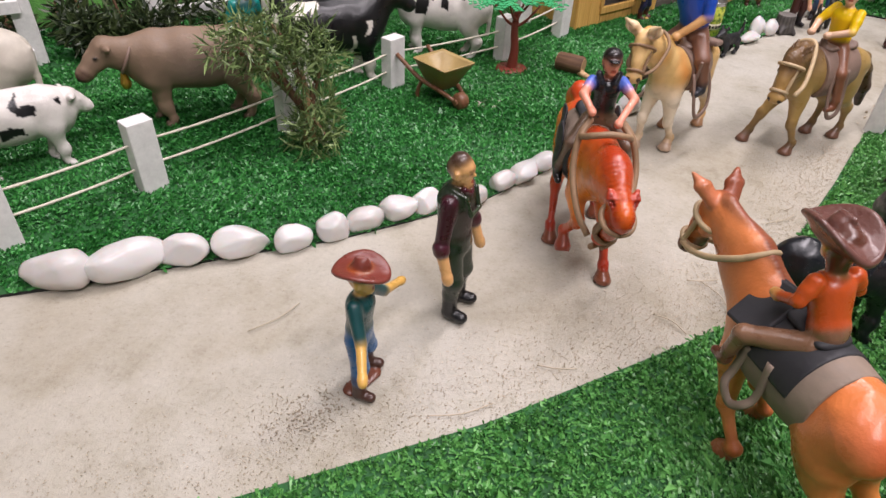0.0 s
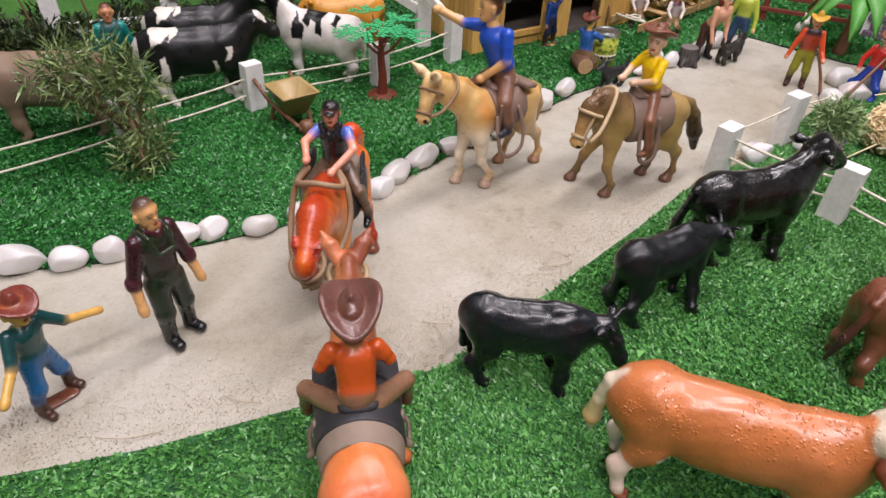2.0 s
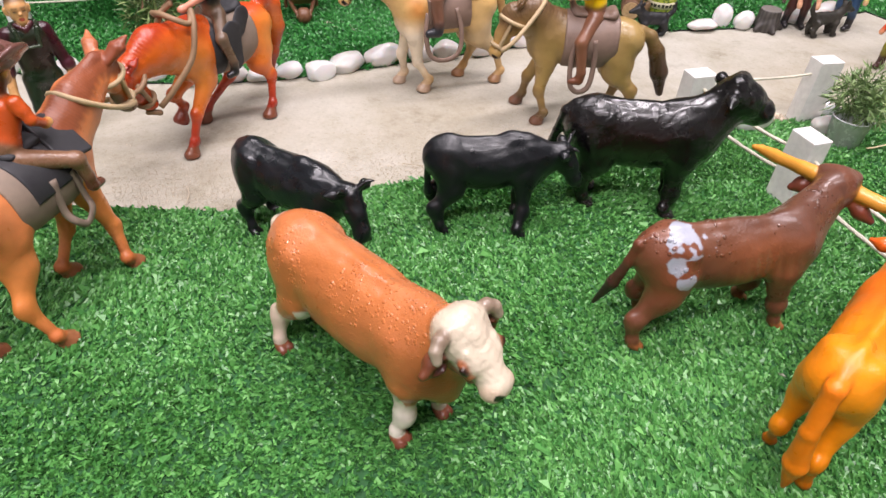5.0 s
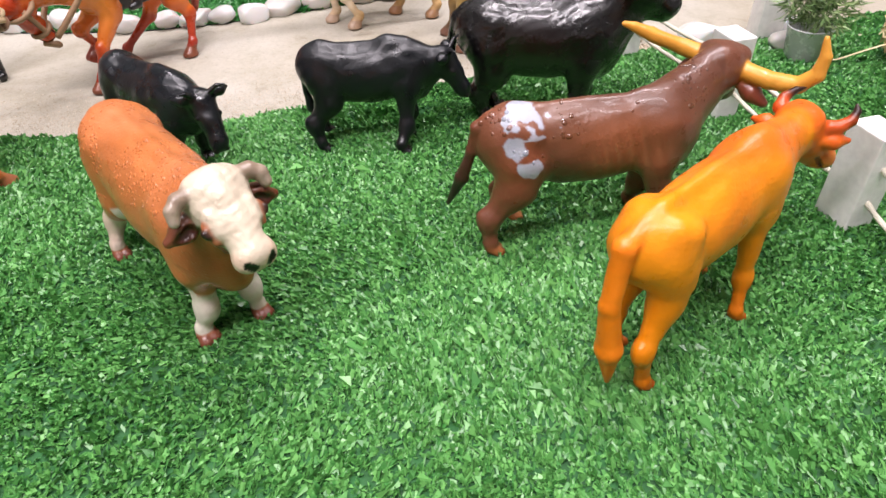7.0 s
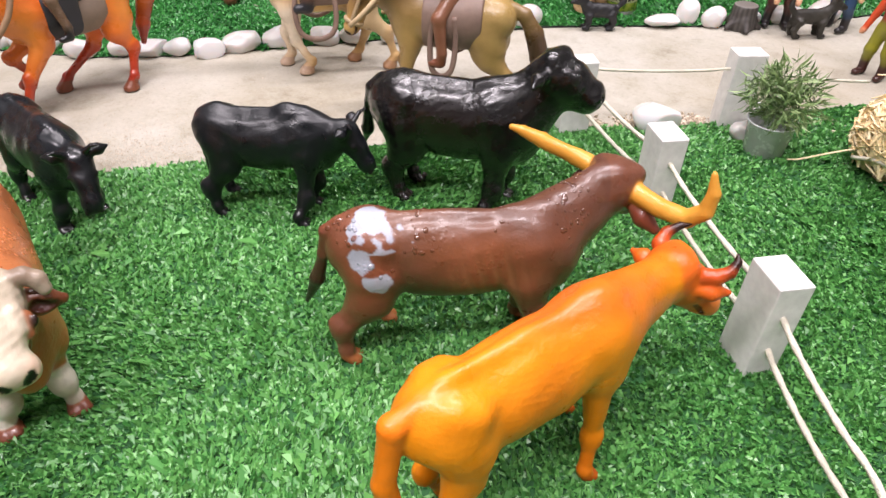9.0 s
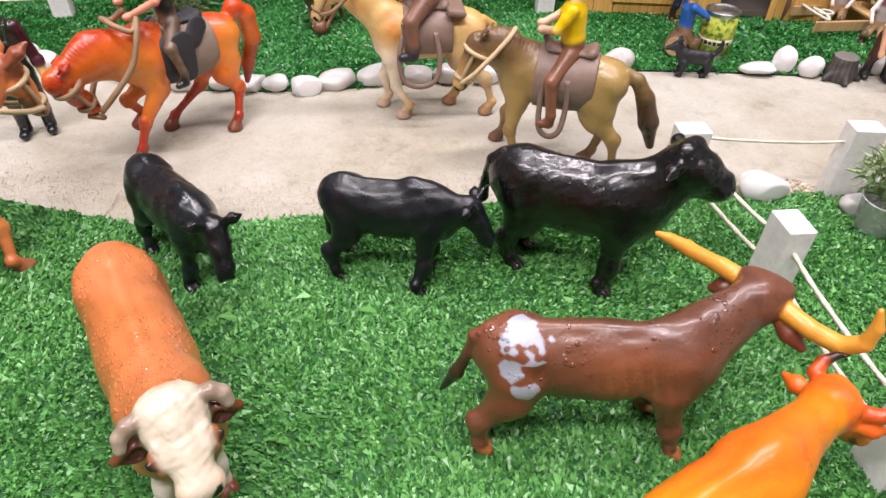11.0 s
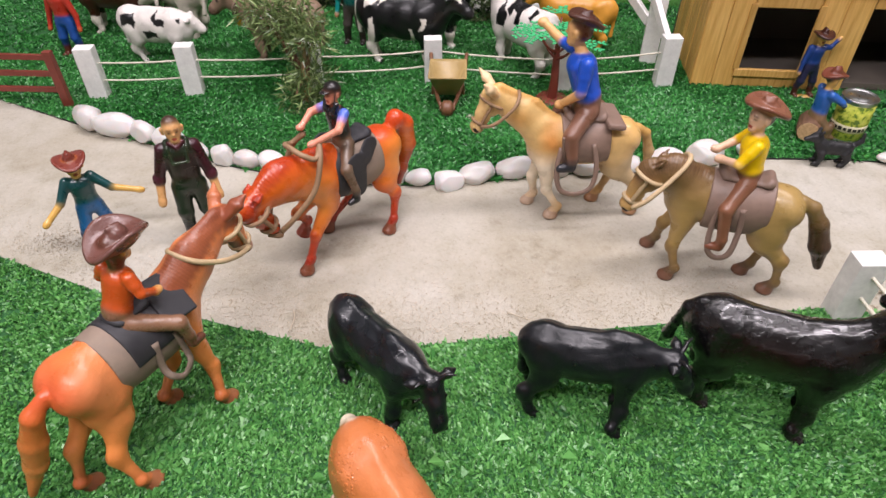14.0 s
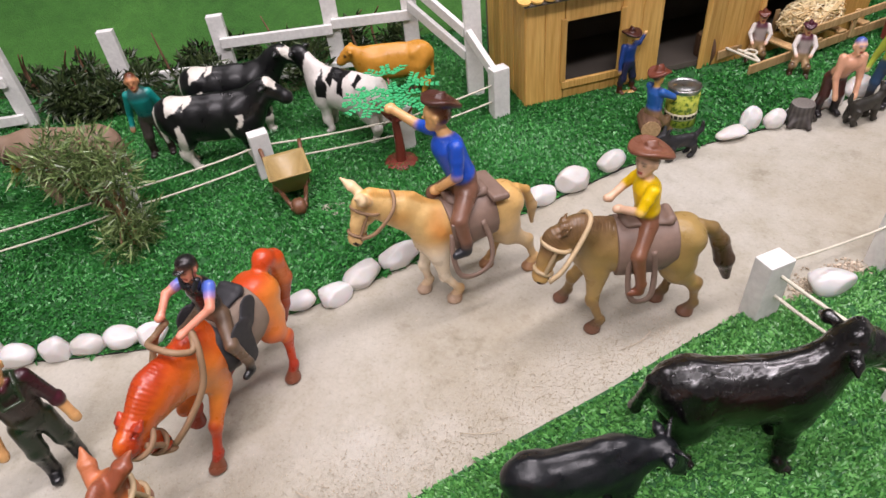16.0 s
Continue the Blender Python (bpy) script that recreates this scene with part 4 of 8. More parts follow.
def hat(hd, colour, brim=13, crown=7.4, tilt=(0, 0), curl=3.5, up=5.5, high=7, side=0.84, back=0.0):
    """A wide brimmed hat on a head at hd."""
    c = np.array(hd, float) + (tilt[0], tilt[1], up)
    L = [limb(c + (-1.5, 0, 0), c + (1.5, 0, 0), brim * 0.62, brim * 0.62, colour, 0.86, 1.5, 0.2), limb(c + (0, 0, 1), c + (0.5, 0, high * 0.75), crown, crown * 0.76, colour, 0.84, 1.5, 0.8)]
    L.append(limb(c + (-2.5, 0, high * 0.75 + crown * 0.62), c + (3, 0, high * 0.7 + crown * 0.6), 0.9, 0.9, colour, 1, 2))
    for j in range(44):
        w = 2 * math.pi * j / 44
        ux, uy = math.cos(w), math.sin(w)
        lift = curl * abs(uy) ** 1.6 - 0.8 * abs(ux) + back * ux
        inner = c + (ux * brim * 0.5, uy * brim * 0.52 * side, 0.1 + back * 0.5 * ux)
        L.append(limb(inner, c + (ux * brim, uy * brim * side, lift), 1.6, 1.2, colour, 1, 1.6))
    return L


def saddle(place, name_label, h0, lift, seat_m, pad_m, a, b, z0, stirrups=True, cloth=None, strap_m=None, loop=None, roll=True):
    ob = thing("saddle", place, name_label, "saddle")
    shell("saddle_cloth", girth(h0, a, b, z0, 1.5, lift=lift), 0.9, pad_m, ob)
    if cloth:
        shell("under_cloth", girth(h0, cloth[0], cloth[1], cloth[2], 0.8, lift=lift), 0.9, cloth[3], ob)
    z = 58 + lift
    L = [limb((a + 7, 0, z + 20.5), (b - 7, 0, z + 21), 4, 4, "#ffffff", 2.0, 2, 0.7)]
    if roll:
        L += [limb((a + 5, -5, z + 22), (a + 5, 5, z + 22), 3, 3, "#ffffff", 1, 3), limb((b - 6, 0, z + 21), (b - 3, 0, z + 27), 3, 2.2, "#ffffff", 1, 3)]
    v, f, _ = moulded(L, 0.8)
    hang("seat", big_mesh("seat", v * 0.001, f, True), seat_m, ob)
    if stirrups:
        for s in (1, -1):
            m = (a + b) / 2 + 2
            pts = mm([(m - 4, s * 17.5, z + 4), (m - 6, s * 20, z - 12), (m - 4, s * 21, z - 26), (m + 4, s * 21.5, z - 31), (m + 9, s * 21, z - 24), (m + 7, s * 19.5, z - 8), (m + 3, s * 17.5, z + 5)])
            if loop:
                c0, half, out, low = loop
                pts = mm([(c0 - half * 0.8, s * 17, z + 8), (c0 - half, s * (out - 3), z - 8), (c0 - half * 0.8, s * out, low + 5), (c0, s * out, low), (c0 + half * 0.8, s * out, low + 5), (c0 + half, s * (out - 3), z - 8), (c0 + half * 0.8, s * 17, z + 6)])
            cord("stirrup", pts, 0.0019, strap_m or seat_m, ob, flat=0.55)
    return ob


def bridle(place, poll, muzzle, material, label, reins=(), r=0.0011, tight=1.0):
    ob = thing("bridle", place, label, "bridle")
    poll, muzzle = np.array((poll[0], poll[2] if len(poll) > 2 else 0, poll[1]), float), np.array((muzzle[0], muzzle[2] if len(muzzle) > 2 else 0, muzzle[1]), float)
    d = muzzle - poll
    loop_cord("noseband", mm(ring_round(poll + 0.78 * d, 5.6 * tight, d)), r, material, ob)
    loop_cord("headband", mm(ring_round(poll + 0.16 * d + (-1, 0, 0), 8.6 * tight, d, tall=1.05)), r, material, ob)
    for s in (1, -1):
        cord("cheek_strap", mm([poll + 0.16 * d + (0, s * 6.6, 0), poll + 0.5 * d + (0, s * 5.9, 0), poll + 0.78 * d + (0, s * 5.2, 0)]), r, material, ob)
    for pts in reins:
        cord("rein", mm(pts), r * 1.15, material, ob)
    return ob


def in_frame(at, face, points):
    return [(*local(p[:2], *at, *face), p[2] * 1000 if len(p) > 2 else 0.0) for p in points]


# red-brown horse, head bowed, its rider in a black vest
RED_AT, RED_FACE = (0.0525, 0.109), (0.25, -0.97)
place = stand(*RED_AT, *RED_FACE)
h0 = -20
hv = in_frame(RED_AT, RED_FACE, [(0.066, 0.127), (0.041, 0.089), (0.0765, 0.058), (0.050, 0.068, 0.012)])
RED_CREST = [(28, 83), (42, 88), (55, 87), (67, 82), (78, 75), (87, 66), (92, 60)]


def red_paint(v, c):
    back = np.clip((waves(v, 30, 5) * 0.3 + (v[:, 2] - 70) / 12), 0, 1)[:, None]
    out = c * (1 - 0.6 * back) + rgb("#b03412") * 0.6 * back
    for x, z, rx, rz, k in ((-30, 55, 20, 20, 0.9), (40, 52, 15, 22, 0.85), (58, 58, 16, 9, 0.7)):
        warm = np.clip(1.3 - np.hypot((v[:, 0] - x) / rx, (v[:, 2] - z) / rz), 0, 1)[:, None]
        out = out * (1 - k * warm) + rgb("#e89440") * k * warm
    top = np.clip((v[:, 2] - 70) / 5, 0, 1)[:, None] * (v[:, 0] < 0)[:, None]
    out = out * (1 - 0.85 * top) + rgb("#cc481c") * 0.85 * top
    tail = np.clip((-29 - v[:, 0]) / 5, 0, 1)[:, None] * np.clip((62 - v[:, 2]) / 18, 0, 1)[:, None]
    out = out * (1 - 0.7 * tail) + rgb("#8e3418") * 0.7 * tail
    m, lock = mane_mask(RED_CREST, 6, v)
    out = out * (1 - 0.6 * m) + rgb("#a42814") * (1 + 0.1 * lock) * 0.6 * m
    low = np.clip((24 - v[:, 2]) / 14, 0, 1)[:, None]
    return out * (1 - 0.7 * low) + np.where((v[:, 2] < 7)[:, None], rgb("#7a4630"), rgb("#96281a")) * 0.7 * low


figure("horse_figurine", horse_limbs(h0, hv, (84, 64, 3), (69.5, 40, 0), "#e06a20", "#9c2a12", "#de6c22", "#b4401c", "#7c4630", "#c24a1e", "#8a1f12",
                                     chain([(h0 - 13, 0, 71), (h0 - 19, 0, 76), (h0 - 27, 0, 69), (h0 - 29, 0, 52), (h0 - 22, 0, 34), (h0 - 19, 0, 22)], [4.5, 6.0, 6.6, 6.0, 4.6, 1.8], ["#d8541c", "#dc5a1c", "#cf501c", "#a8401c", "#8e2a16"]), neck_mid=(60, 72), neck=1.3, ears=(-6, 3.5, 7), knees=(None, None, None, (46, -8, 34))),
       0.68, place, TOY_GLOSS, "glossy red-brown toy horse with bowed head on the road", "toy horse", red_paint, "toy horses", rough=maned(RED_CREST, 3.5, 0.14, 2.4))
red_saddle = saddle(place, "black saddle with taupe cloth on the red-brown horse", h0, 0, PAD_BLACK, PAD_TAUPE, h0 + 6, h0 + 37, 42, False, (h0 + 26, h0 + 45, 37, PAD_BLACK), LEATHER)
for s in (1, -1):
    v, f, _ = moulded([limb((-2, s * 15.4, 77), (4, s * 17.2, 71), 6.6, 6.6, "#ffffff", 0.2, 2), limb((12, s * 18.6, 70), (12, s * 19.6, 52), 8.2, 6.4, "#ffffff", 0.16, 3)], 0.7)
    hang("flap", big_mesh("flap", v * 0.001, f, True), PAD_BLACK, red_saddle, "black saddle flap")
bridle(place, (84, 64, 3), (69.5, 40, 0), TWINE, "brown rubber bridle and reins of the red-brown horse",
       [[(68, 7, 40), (60, 13, 50), (46, 18, 66), (37, 15, 82), (31, 8, 91)], [(68, -7, 40), (60, -13, 50), (46, -16, 66), (37, -14, 82), (31, -8, 91)], [(31, 8, 90), (38, 13, 84), (45, 9, 87.5), (47, 0, 89.5), (45, -9, 87.5), (38, -13, 84), (31, -8, 90)],
        [(74, 0, 37), (69, 5, 36), (66, 0, 33), (71, -5, 35)]], 0.0016)
L, hd = rider_limbs((10, 2, 81), "#17181c", "#6a5644", "#e89a80", "#1c1a1a", "#1a1a1c", 2, (((11, 14, 17), (25, 4, 9)), ((11, -14, 19), (22, -10.5, 14))), (10, 16, -12), (8, 20, -34), arm_c="#e89a80", scale=0.78, head_turn=(0.9, 0.1), sleeve_c="#5a78d8")
L += [limb(hd + (-1.0, 0, 3.8), hd + (-0.6, 0, 4.6), 5.5, 5.4, "#141416", 0.95, 0.5, 0.8), limb(hd + (3, 0, 3.9), hd + (6.0, 0, 3.6), 2.8, 2.2, "#141416", 1.3, 0.6, 0.35)]
L += chain([hd + (1, 5.2, 3), hd + (2, 4.4, -3), hd + (3.0, 0, -5.2), hd + (2, -4.4, -3), hd + (1, -5.2, 3)], [0.4] * 5, "#141416", 1, 0.3)
L += [hollow((17.5, -0.5, 92), (19.0, -0.5, 104), 0.45, 0.45, "#3c4048", 0.3), limb((16, 5, 104), (14, 7, 109), 2.2, 1.8, "#23252b", 1, 0.5), limb((16, -2, 104), (14, -4, 109), 2.2, 1.8, "#23252b", 1, 0.5)]
figure("rider_figure", L, 0.6, place, TOY_GLOSS, "toy rider in black vest, blue sleeves and helmet", "toy figure", None, "toy people")

# palomino with big ears, its rider in a blue shirt waving
PAL_AT, PAL_FACE = (0.127, 0.289), (-0.45, -0.89)
place = stand(*PAL_AT, *PAL_FACE)
hv = in_frame(PAL_AT, PAL_FACE, [(0.141, 0.296), (0.113, 0.282), (0.114, 0.240), (0.090, 0.236)])


PAL_CREST = [(52, 86), (68, 92), (82, 98), (92, 100), (98, 97)]


def pal_paint(v, c):
    w = np.clip((60 - v[:, 2]) / 14, 0, 1)[:, None] * np.clip((v[:, 0] - 42) / 12, 0, 1)[:, None]
    g = np.clip((26 - v[:, 0]) / 26, 0, 1)[:, None] * np.clip((66 - v[:, 2]) / 16, 0, 1)[:, None]
    c = c * (1 - 0.8 * w) + rgb("#efe4d0") * 0.8 * w
    c = c * (1 - 0.5 * g) + rgb("#b7a384") * 0.5 * g
    for x, z, rx, rz, hue, k in ((57, 66, 9, 13, "#d08436", 0.75), (20, 42, 9, 8, "#7c6040", 0.6), (80, 80, 10, 6, "#d69c50", 0.6), (-2, 74, 16, 8, "#d8ac66", 0.7)):
        o = np.clip(1.25 - np.hypot((v[:, 0] - x) / rx, (v[:, 2] - z) / rz) + 0.15 * waves(v, 8, 15), 0, 1)[:, None]
        c = c * (1 - k * o) + rgb(hue) * k * o
    m, lock = mane_mask(PAL_CREST, 4, v)
    c = c * (1 - 0.6 * m) + rgb("#d9a65a") * (1 + 0.2 * lock) * 0.6 * m
    low = np.clip((20 - v[:, 2]) / 14, 0, 1)[:, None]
    return c * (1 - 0.55 * low) + np.where((v[:, 2] < 6)[:, None], rgb("#94643e"), rgb("#c59a5c")) * 0.55 * low


figure("horse_figurine", horse_limbs(8, hv, (97, 92, -7), (109, 70, -3), "#dcb878", "#a8783c", "#d8bc8a", "#cfa868", "#8a6444", "#e0bd80", "#d2a45e",
                                     chain([(-7, 0, 68), (-14, 0, 63), (-19, 0, 48), (-19, 0, 33)], [3, 3.2, 3.4, 1.6], "#c29a58"), ears=(9, 9, 11), ear_w=1.9, ear_c="#ecd0a4", ear_in="#f0dcc0"),
       0.72, place, TOY, "cream palomino toy horse with long upright ears", "toy horse", pal_paint, "toy horses", rough=maned(PAL_CREST, 3, 0.12))
pal_saddle = saddle(place, "dark brown western saddle on the palomino", 8, 0, LEATHER, LEATHER, 16, 50, 50, True, loop=(40, 14, 25, 30))
part("fender", block((0.010, 0.0022, 0.026), (0.046, 0.0185, 0.062), (-8, 8, 0), 0.0008), LEATHER, pal_saddle)
part("saddle_roll", block((0.013, 0.034, 0.0045), (0.014, 0.0, 0.0775), (0, -8, 0), 0.0018), LEATHER, pal_saddle, "rolled brown blanket behind the seat")
bridle(place, (97, 92, -7), (109, 70, -3), TWINE, "brown cord bridle of the palomino", [[(106, 2, 74), (97, 6, 78), (84, 6, 90), (80, -3, 97), (84, -11, 90), (97, -15, 78), (106, -8, 74)]], 0.0011)
L, hd = rider_limbs((33, 0, 86), "#1d52c4", "#7c5846", "#e6b478", "#4a2416", "#26282e", 9, (((9, 12, 16), (17, -4, 0)), ((14, -29, 34), (25, -45, 42))), (13, 18, -13), (12, 22, -35), arm_c="#e6b478", scale=1.17, head_turn=(0.85, -0.5), torso=(7.6, 8.6), head_r=6.4, sway=-7)
L += hat(hd, "#4a2a20", 11, 5.4, (-4, 1), 3, 8.8, 3, back=4.5)
figure("rider_figure", L, 0.8, place, TOY, "toy rider in blue shirt and brown hat waving one arm", "toy figure", None, "toy people")

# dun horse, head lowered, its rider in a yellow shirt
DUN_AT, DUN_FACE = (0.2415, 0.312), (-0.77, -0.64)
place = stand(*DUN_AT, *DUN_FACE)
hv = in_frame(DUN_AT, DUN_FACE, [(0.252, 0.311), (0.231, 0.313), (0.208, 0.265), (0.177, 0.279)])


DUN_CREST = [(46, 82), (60, 86), (72, 87), (82, 84), (88, 79)]


def dun_paint(v, c):
    k = np.clip((v[:, 2] - 60 + 3 * waves(v, 14, 17)) / 16, 0, 1)[:, None] * np.clip((v[:, 0] - 30) / 22, 0, 1)[:, None]
    c = c * (1 - 0.75 * k) + rgb("#71573a") * 0.75 * k
    rump = np.clip(1.3 - np.hypot((v[:, 0] - 2) / 18, (v[:, 2] - 64) / 18), 0, 1)[:, None]
    c = c * (1 - 0.5 * rump) + rgb("#ad9258") * 0.5 * rump
    m, lock = mane_mask(DUN_CREST, 8, v)
    c = c * (1 - 0.7 * m) + rgb("#6b5238") * (1 + 0.25 * lock) * 0.7 * m
    tail = np.clip((-13 - v[:, 0]) / 3, 0, 1)[:, None] * np.clip((60 - v[:, 2]) / 24, 0, 1)[:, None]
    c = c * (1 - 0.8 * tail) + rgb("#3a2a20") * (1 + 0.4 * np.sin(v[:, 0] * 2.4 + v[:, 1] * 1.5))[:, None] * 0.8 * tail
    low = np.clip((18 - v[:, 2]) / 10, 0, 1)[:, None]
    return c * (1 - 0.6 * low) + np.where((v[:, 2] < 5.5)[:, None], rgb("#74523f"), rgb("#5c4c3a")) * 0.6 * low


figure("horse_figurine", horse_limbs(6, hv, (82, 78, 10), (93, 51, 15), "#a88c54", "#5c4426", "#b09258", "#96794a", "#6a4a3a", "#b8955a", "#6b5334",
                                     chain([(-8, 0, 69), (-15, 0, 65), (-22, 0, 54), (-27, 1, 39), (-31, 1, 24)], [3.2, 4.2, 5.4, 6.2, 2.6], ["#7d6640", "#6d5736", "#54402a", "#4a3826"]), neck_mid=(70, 76), neck=1.12, ears=(-6, 3, 8), ear_in="#5a4028"),
       0.72, place, TOY, "dun toy horse with dark tail and lowered head", "toy horse", dun_paint, "toy horses", rough=maned(DUN_CREST, 7, 0.14))
saddle(place, "taupe brown saddle on the dun horse", 6, 0, LEATHER, LEATHER, 9, 46, 44, True, loop=(32, 8, 22, 30))
bridle(place, (82, 78, 10), (93, 51, 15), CORD_PALE, "thick beige rubber halter of the dun horse", [[(89, 26, 58), (80, 24, 66), (66, 13, 82), (62, 5, 88), (66, -5, 82), (80, 4, 64), (89, 14, 58)]], 0.0014, 0.98)
L, hd = rider_limbs((27, 0, 78), "#fbd200", "#865a42", "#ecc4a4", "#2c2a2c", "#7a4a34", 3, (((9, 14, 16), (18, 3, 11.5)), ((10, -14, 17), (20.5, -9, 11))), (8, 18, -14), (6, 21, -40), arm_c="#ecc4a4", scale=0.93, head_turn=(0.75, 0.5), head_r=6.8)
L += hat(hd, "#7a4e3a", 12, 5.8, (-2, -1), 3, 7.6, 3.6, back=3)
figure("rider_figure", L, 0.8, place, TOY, "toy rider in yellow shirt and wide brown hat", "toy figure", None, "toy people")

# orange horse, its rider in an orange shirt
OH_AT, OH_FACE = (0.1682, -0.0885), (-0.498, 0.867)
place = stand(*OH_AT, *OH_FACE)
hv = in_frame(OH_AT, OH_FACE, [(0.170, -0.096), (0.184, -0.070), (0.138, -0.049), (0.154, -0.022)])


OH_CREST = [(62, 84), (74, 91), (86, 97), (98, 101), (108, 100), (114, 96)]


def orange_paint(v, c):
    k = np.clip((v[:, 2] - 58) / 16, 0, 1)[:, None] * np.clip((16 - v[:, 0]) / 18, 0, 1)[:, None]
    low = np.clip((50 - v[:, 2]) / 18, 0, 1)[:, None]
    c = c * (1 - 0.85 * k) + rgb("#cc4c28") * 0.85 * k
    c = c * (1 - 0.45 * low) + rgb("#e08c44") * 0.45 * low
    pale = np.clip(0.2 + 0.16 * waves(v, 26, 61), 0, 1)[:, None]
    c = c * (1 - pale) + rgb("#e29c6c") * pale
    chest = np.clip(1.2 - np.hypot((v[:, 0] - 76) / 16, (v[:, 2] - 58) / 22), 0, 1)[:, None]
    c = c * (1 - 0.5 * chest) + rgb("#e6924c") * 0.5 * chest
    m, lock = mane_mask(OH_CREST, 13, v, 2.0)
    c = c * (1 - 0.85 * m) + rgb("#84462f") * (1 + 0.12 * lock) * 0.85 * m
    tail = np.clip((-1 - v[:, 0]) / 6, 0, 1)[:, None] * np.clip((26 - v[:, 2]) / 14, 0, 1)[:, None]
    c = c * (1 - 0.6 * tail) + rgb("#7a4636") * 0.6 * tail
    shin = np.clip((22 - v[:, 2]) / 12, 0, 1)[:, None]
    return c * (1 - 0.55 * shin) + np.where((v[:, 2] < 7)[:, None], rgb("#7a4a3a"), rgb("#b4562c")) * 0.55 * shin


figure("horse_figurine", horse_limbs(14, hv, (110, 90, 0), (120, 64, 1), "#dc7c3e", "#a4502a", "#dc8646", "#d07a3e", "#7a4a3a", "#d88040", "#84462f",
                                     chain([(-4, 0, 71), (-11, 2, 64), (-15, 6, 48), (-19, 9, 32), (-26, 12, 15)], [3.2, 4.6, 5.6, 5.2, 1.8], "#d07434"), ears=(10, 7.5, 10), ear_w=1.7, lift=4, muzzle_c="#8d7468", rump=1.14, ear_c="#b05c3c", neck=1.22, ear_in="#8e4a3a"),
       0.66, place, TOY, "orange chestnut toy horse with dark mane on the turf", "toy horse", orange_paint, "toy horses", rough=maned(OH_CREST, 12, 0.11, 1.6, 2.0))
q_saddle = saddle(place, "black and brown saddle on the orange chestnut horse", 14, 4, PAD_BLACK, PAD_BLACK, 30, 58, 64, True, (21, 60, 52, PAD_TAUPE), PAD_TAUPE, loop=(47, 7, 21, 43), roll=False)
for s in (1, -1):
    part("pommel_pad", block((0.018, 0.024, 0.003), (0.0605, s * 0.0085, 0.0795), (-s * 42, 8, 0), 0.001), PAD_BLACK, q_saddle, "flat black pommel plate")
bridle(place, (110, 90, 0), (120, 64, 1), CORD_PALE, "beige rubber rein of the orange chestnut horse", [[(118, 6, 68), (108, 9, 71), (94, 11, 78), (81, 9, 87), (76, 0, 92), (81, -9, 87), (94, -11, 78), (108, -9, 71), (118, -6, 68)]], 0.0013)
L, hd = rider_limbs((40, 0, 80), "#c8541c", "#86644c", "#e3ad66", "#5a3426", "#6a4232", 10, (((6, 13, 16), (16, 11, 10)), ((7, -13, 16), (15, -11, 10))), (15, 20, -7), (18, 21, -23), arm_c="#c8541c", scale=0.8, head_turn=(1, -0.1), head_r=6.8)
L += hat(hd, "#6a463e", 14, 7.0, (1.5, 0), 7, 3.5, 5, 0.74, back=1.0)
L += [limb(hd + (-2, 0, -1), hd + (-3.2, 0, -6), 5.0, 3.6, "#5a3426", 1.05, 1.0)]
figure("rider_figure", L, 0.6, place, TOY_GLOSS, "toy rider in orange shirt and dark brown hat", "toy figure", None, "toy people")

# ---- cattle ----


